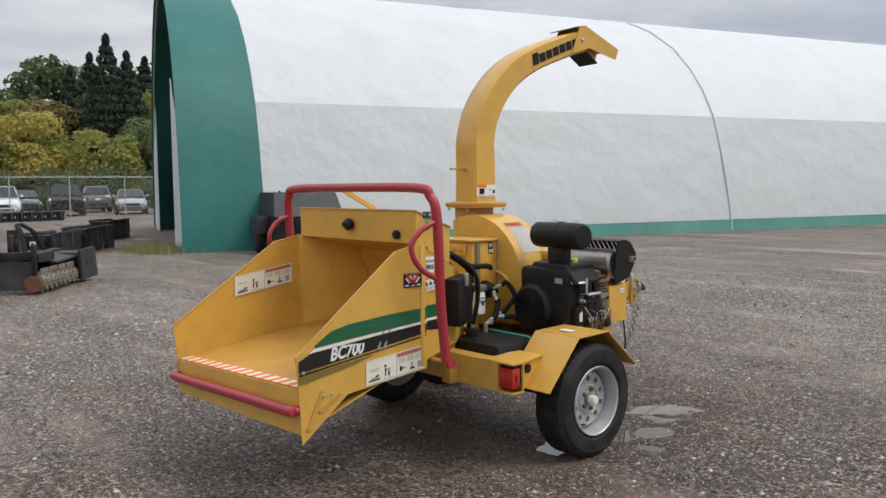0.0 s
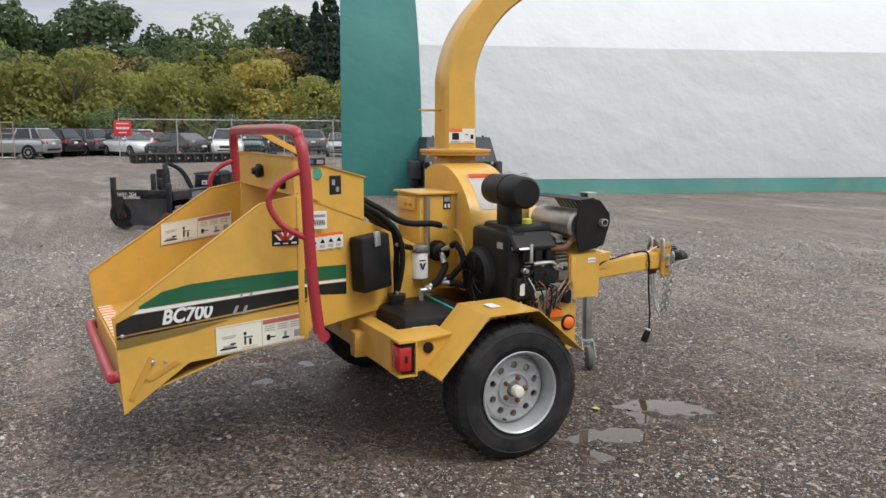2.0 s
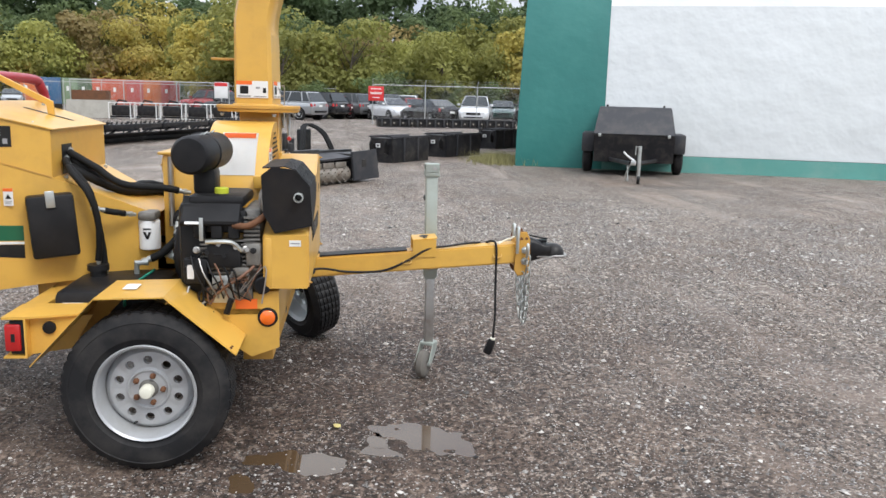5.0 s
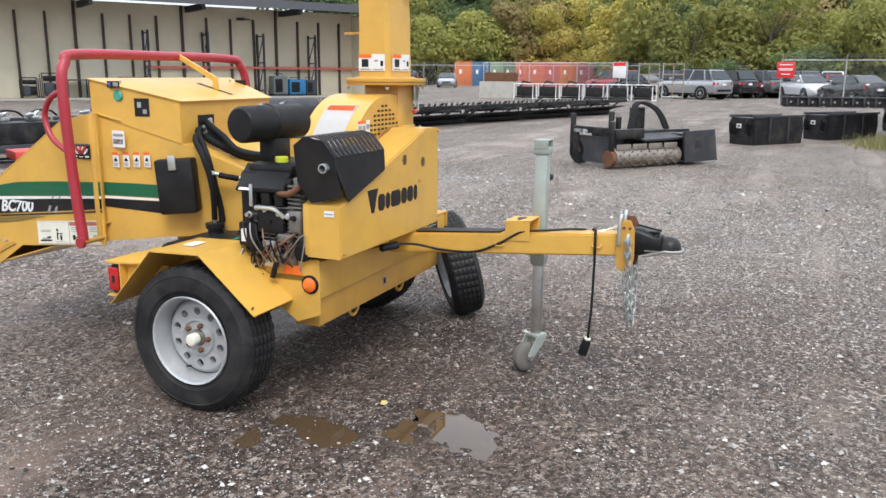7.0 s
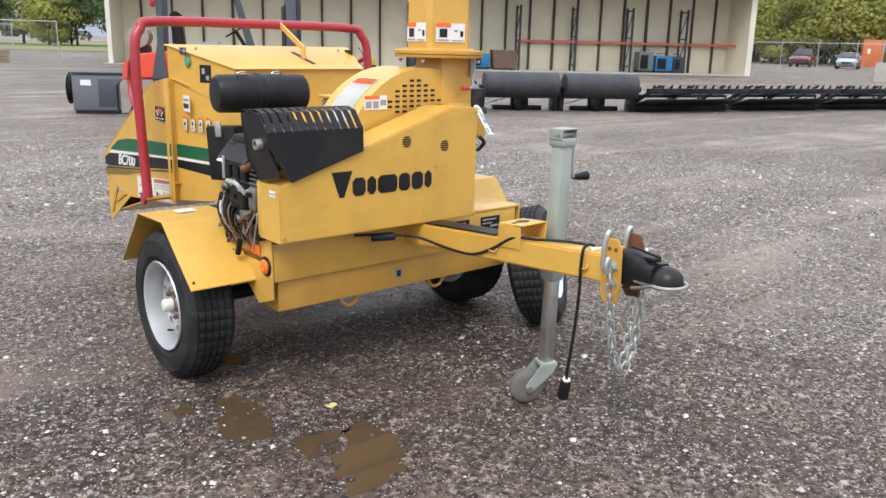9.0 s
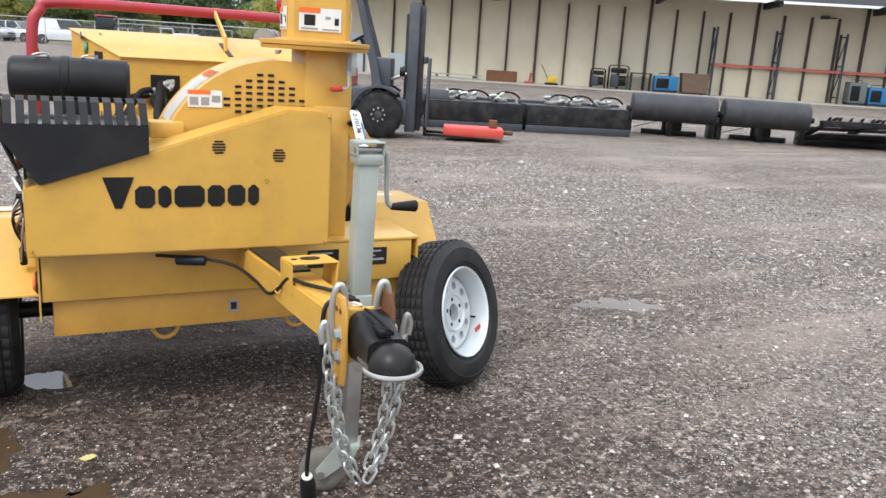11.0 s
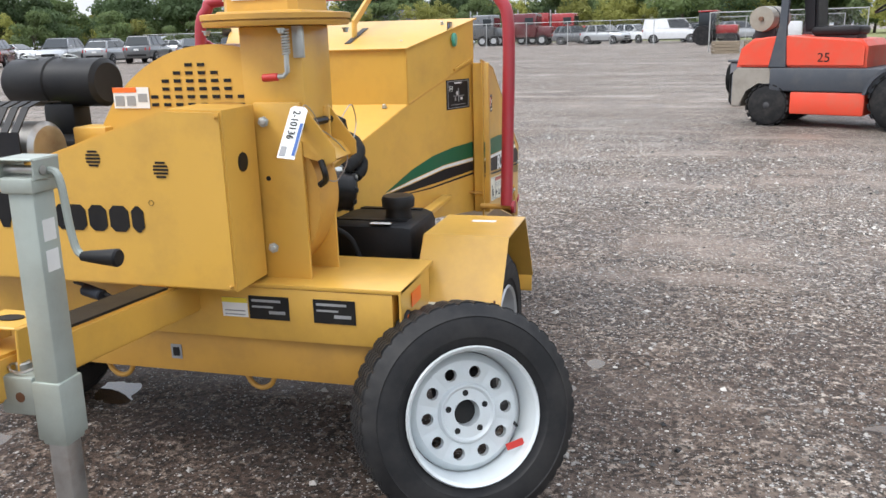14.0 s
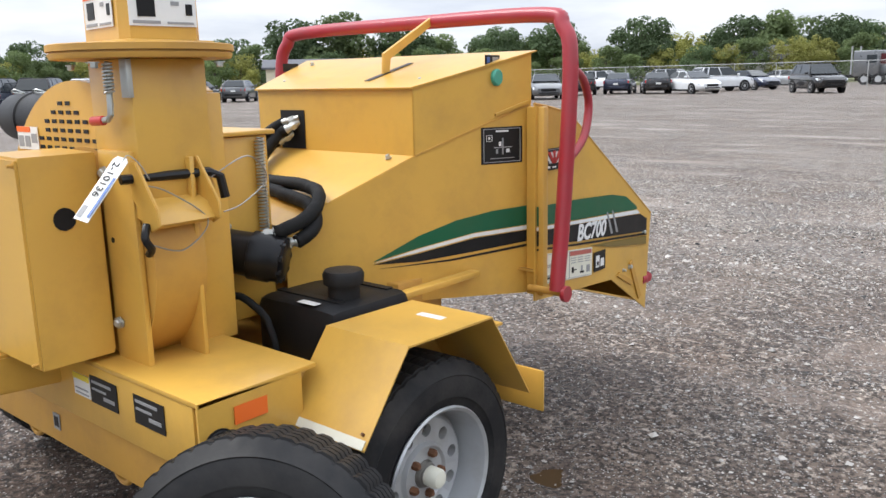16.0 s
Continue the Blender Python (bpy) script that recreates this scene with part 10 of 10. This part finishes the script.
# lot across the yard
for brg, dist, head, style, colour in (
        (195.6, 55, 128, "suv", "black"), (203.2, 57, 146, "sedan", "white"), (201.4, 63, 235, "suv", "white"), (199.5, 67, 150, "sedan", "navy"), (205.5, 59, 300, "sedan", "black"),
        (207.8, 60, 290, "sedan", "navy"), (210.3, 58, 300, "hatch", "black"), (212.9, 49, 128, "sedan", "grey"), (215.6, 58, 285, "suv", "grey"), (218.0, 60, 280, "hatch", "silver"),
        (220.8, 60, 110, "suv", "silver"), (224.5, 60, 300, "suv", "maroon"), (227.8, 61, 290, "hatch", "blue"), (230.2, 61, 290, "sedan", "white"), (233.7, 60, 310, "hatch", "grey"),
        (236.4, 58, 305, "sedan", "black"), (239.2, 56, 300, "suv", "grey"), (242.4, 52, 300, "suv", "white"), (245.6, 46, 320, "suv", "black"), (248.2, 45, 318, "suv", "navy"),
        (204.2, 72, 180, "suv", "silver"), (208.8, 75, 180, "suv", "white"), (213.5, 76, 180, "sedan", "silver"), (217.5, 77, 180, "suv", "grey"), (223.0, 78, 180, "sedan", "white"), (197.3, 74, 180, "sedan", "silver"),
        (180.2, 76, 175, "van", "white"), (182.7, 80, 140, "suv", "white"), (184.6, 78, 150, "suv", "silver"), (178.3, 77, 130, "suv", "black"), (186.5, 80, 178, "suv", "grey"), (175.9, 79, 178, "suv", "silver")):
    car(brg, dist, head, style, colour, -2, 1.3)


# trucks beyond the lot
def truck(brg, dist, colour, label, dump=False):
    x, y = at_bearing(brg, dist, -2, 1.3)
    p = PAINT[colour]
    t = thing("semi_truck", label, "truck", Matrix.Translation((x, y, 0)) @ Matrix.Rotation(radians(172), 4, "Z"), group="trucks behind the lot")
    part("hood", B(1.6, 3.2, -0.7, 0.7, 0.75, 1.75, 0.12), p, t)
    cab = part("cab", B(-0.6, 1.7, -1.1, 1.1, 0.75, 3.0, 0.15), p, t)
    part("windscreen", slab(bmesh.new(), [(1.705, -0.95, 1.85), (1.705, 0.95, 1.85), (1.705, 0.9, 2.7), (1.705, -0.9, 2.7)], 0.02), CAR_GLASS, cab)
    for s in (-1, 1):
        part("side_window", B(0.6, 1.45, *sorted((s * 1.095, s * 1.108)), 1.9, 2.6), CAR_GLASS, cab)
        part("exhaust_stack", cyl(bmesh.new(), (-0.75, s * 0.95, 0.9), (-0.75, s * 0.95, 3.4), 0.07, 10), RIM, t)
        for wx in (2.3, -2.6, -3.8):
            w = part("wheel", cyl(bmesh.new(), (wx, s * 0.8, 0.5), (wx, s * 1.12, 0.5), 0.5, 20), RUBBER, t)
            part("rim", cyl(bmesh.new(), (wx, s * 1.121, 0.5), (wx, s * 1.13, 0.5), 0.28, 16), RIM, w)
    part("chassis", B(-4.5, 2.9, -0.45, 0.45, 0.6, 0.9, 0.02), BLACK, t)
    if dump:
        part("box_body", B(-4.6, -0.9, -1.2, 1.2, 1.0, 3.1, 0.05), p if colour != "maroon" else PAINT["grey"], t)


truck(190.2, 82, "maroon", "maroon semi truck standing behind the parked cars")
truck(187.6, 86, "red", "red truck standing behind the parked cars", True)
truck(193.0, 84, "grey", "grey truck chassis standing behind the parked cars")
x, y = at_bearing(170.6, 62, 1.8, 3.22)
t = thing("utility_cart", "small white utility cart with a cargo box", "cart", frame_at(x, y, 0.95, -0.2))
part("cargo_box", B(-1.6, 0.1, -0.6, 0.6, 0.45, 1.5, 0.05), PAINT["white"], t)
part("cab", B(0.15, 1.1, -0.6, 0.6, 0.4, 0.95, 0.06), PAINT["white"], t)
part("cab_roof", B(0.1, 1.0, -0.6, 0.6, 1.75, 1.82, 0.02), PAINT["white"], t)
for s in (-1, 1):
    for wx in (0.8, -1.1):
        part("wheel", cyl(bmesh.new(), (wx, s * 0.42, 0.25), (wx, s * 0.62, 0.25), 0.25, 16), RUBBER, t)
    for wx in (0.12, 0.95):
        part("roof_post", tube(bmesh.new(), [(wx, s * 0.56, 0.9), (wx, s * 0.56, 1.76)], 0.025, 6), PAINT["white"], t)

t = thing("tractor", "red farm tractor parked at the far lot edge", "tractor", frame_at(-4.5, -61, -1, 0.3))
part("hood", B(0.2, 1.7, -0.35, 0.35, 0.8, 1.4, 0.08), PAINT["red"], t)
part("cab", B(-1.0, 0.2, -0.6, 0.6, 1.1, 2.3, 0.08), CAR_GLASS, t)
part("cab_roof", B(-1.05, 0.28, -0.66, 0.66, 2.305, 2.42, 0.04), PAINT["red"], t)
for s in (-1, 1):
    part("rear_wheel", cyl(bmesh.new(), (-0.6, s * 0.5, 0.7), (-0.6, s * 0.9, 0.7), 0.7, 22), RUBBER, t)
    part("front_wheel", cyl(bmesh.new(), (1.3, s * 0.4, 0.42), (1.3, s * 0.7, 0.42), 0.42, 18), RUBBER, t)


# ---- far buildings ----
def hut(brg, dist, w, d, h, ridge, wall, roof, label, name="house"):
    x, y = at_bearing(brg, dist, -2, 1.3)
    t = thing(name, label, "house", frame_at(x, y, math.cos(radians(brg)), math.sin(radians(brg))))
    part("wall", B(-w / 2, w / 2, -d / 2, d / 2, 0, h), wall, t)
    bm = bmesh.new()
    prism(bm, [(-d / 2 - 0.4, h), (0, h + ridge), (d / 2 + 0.4, h), (d / 2 + 0.4, h + 0.2), (0, h + ridge + 0.2), (-d / 2 - 0.4, h + 0.2)], "x", -w / 2 - 0.4, w / 2 + 0.4)
    part("roof", bm, roof, t)
    bm = bmesh.new()
    prism(bm, [(-d / 2, h), (d / 2, h), (0, h + ridge)], "x", -w / 2 + 0.01, w / 2 - 0.01)
    part("gable", bm, wall, t)
    for k in range(int(w / 3)):
        wx = -w / 2 + 1.5 + k * 3
        for s in (-1, 1):
            win = part("window", B(wx - 0.5, wx + 0.5, *sorted((s * (d / 2 + 0.01), s * (d / 2 + 0.05))), 1.0, 2.1), CAR_GLASS, t)
            part("frame", B(wx - 0.6, wx + 0.6, *sorted((s * (d / 2 + 0.002), s * (d / 2 + 0.03))), 0.9, 0.99), WHITE, win)


WHITE_WALL = mat("white_siding", (0.70, 0.70, 0.68), 0.7, var=0.06, scale=1)
hut(199.0, 113, 7, 6, 2.6, 1.8, WHITE_WALL, ROOF, "white house with a dark roof among distant trees")
hut(229.0, 92, 9, 7, 2.6, 0.9, BEIGE, ROOF, "low beige building behind the parked cars", "low_building")


# ---- grass beyond the yard ----
GRASS = mat("autumn_grass", (0.16, 0.175, 0.06), 0.9, var=0.3, scale=0.2, bump=0.5, bscale=3, dirt=(0.24, 0.20, 0.09), amount=0.7, dscale=0.5, dist=0.05)
bm = bmesh.new()
lo = [bm.verts.new((*at_bearing(b, d), 0.03)) for b, d in ((152, 70), (160, 72), (168, 76), (175, 80), (182, 96), (190, 100), (205, 103), (230, 103), (255, 100))]
hi = [bm.verts.new((*at_bearing(b, 180), 0.03)) for b in (150, 160, 168, 175, 182, 190, 205, 230, 258)]
for i in range(8):
    bm.faces.new((lo[i], lo[i + 1], hi[i + 1], hi[i]))
solo("grass_field", bm, GRASS, "strip of dull green grass before the far trees", "grass", kind="structure")
rng = random.Random(8)
vs, fs = [], []
for k in range(2600):
    u = rng.random() ** 1.5
    x, y = -14.6 + rng.gauss(0, 0.45) - 1.1 * u, 4.0 + rng.gauss(0, 0.3) + 0.25 * u
    hgt, w, a = rng.uniform(0.05, 0.28), rng.uniform(0.004, 0.009), rng.random() * 6.283
    dx, dy = math.cos(a), math.sin(a)
    q = len(vs)
    vs += [(x - w * dx, y - w * dy, 0), (x + w * dx, y + w * dy, 0), (x + rng.gauss(0, hgt * 0.35), y + rng.gauss(0, hgt * 0.35), hgt)]
    fs.append((q, q + 1, q + 2))
me = bpy.data.meshes.new("dry_grass")
me.from_pydata(vs, [], fs)
me.materials.append(mat("dry_grass_blades", (0.26, 0.24, 0.10), 0.8, var=0.2, island=0.4))
tagged(new("dry_grass", me), "tufts of dry grass at the corner of the tent", "grass", kind="stuff")
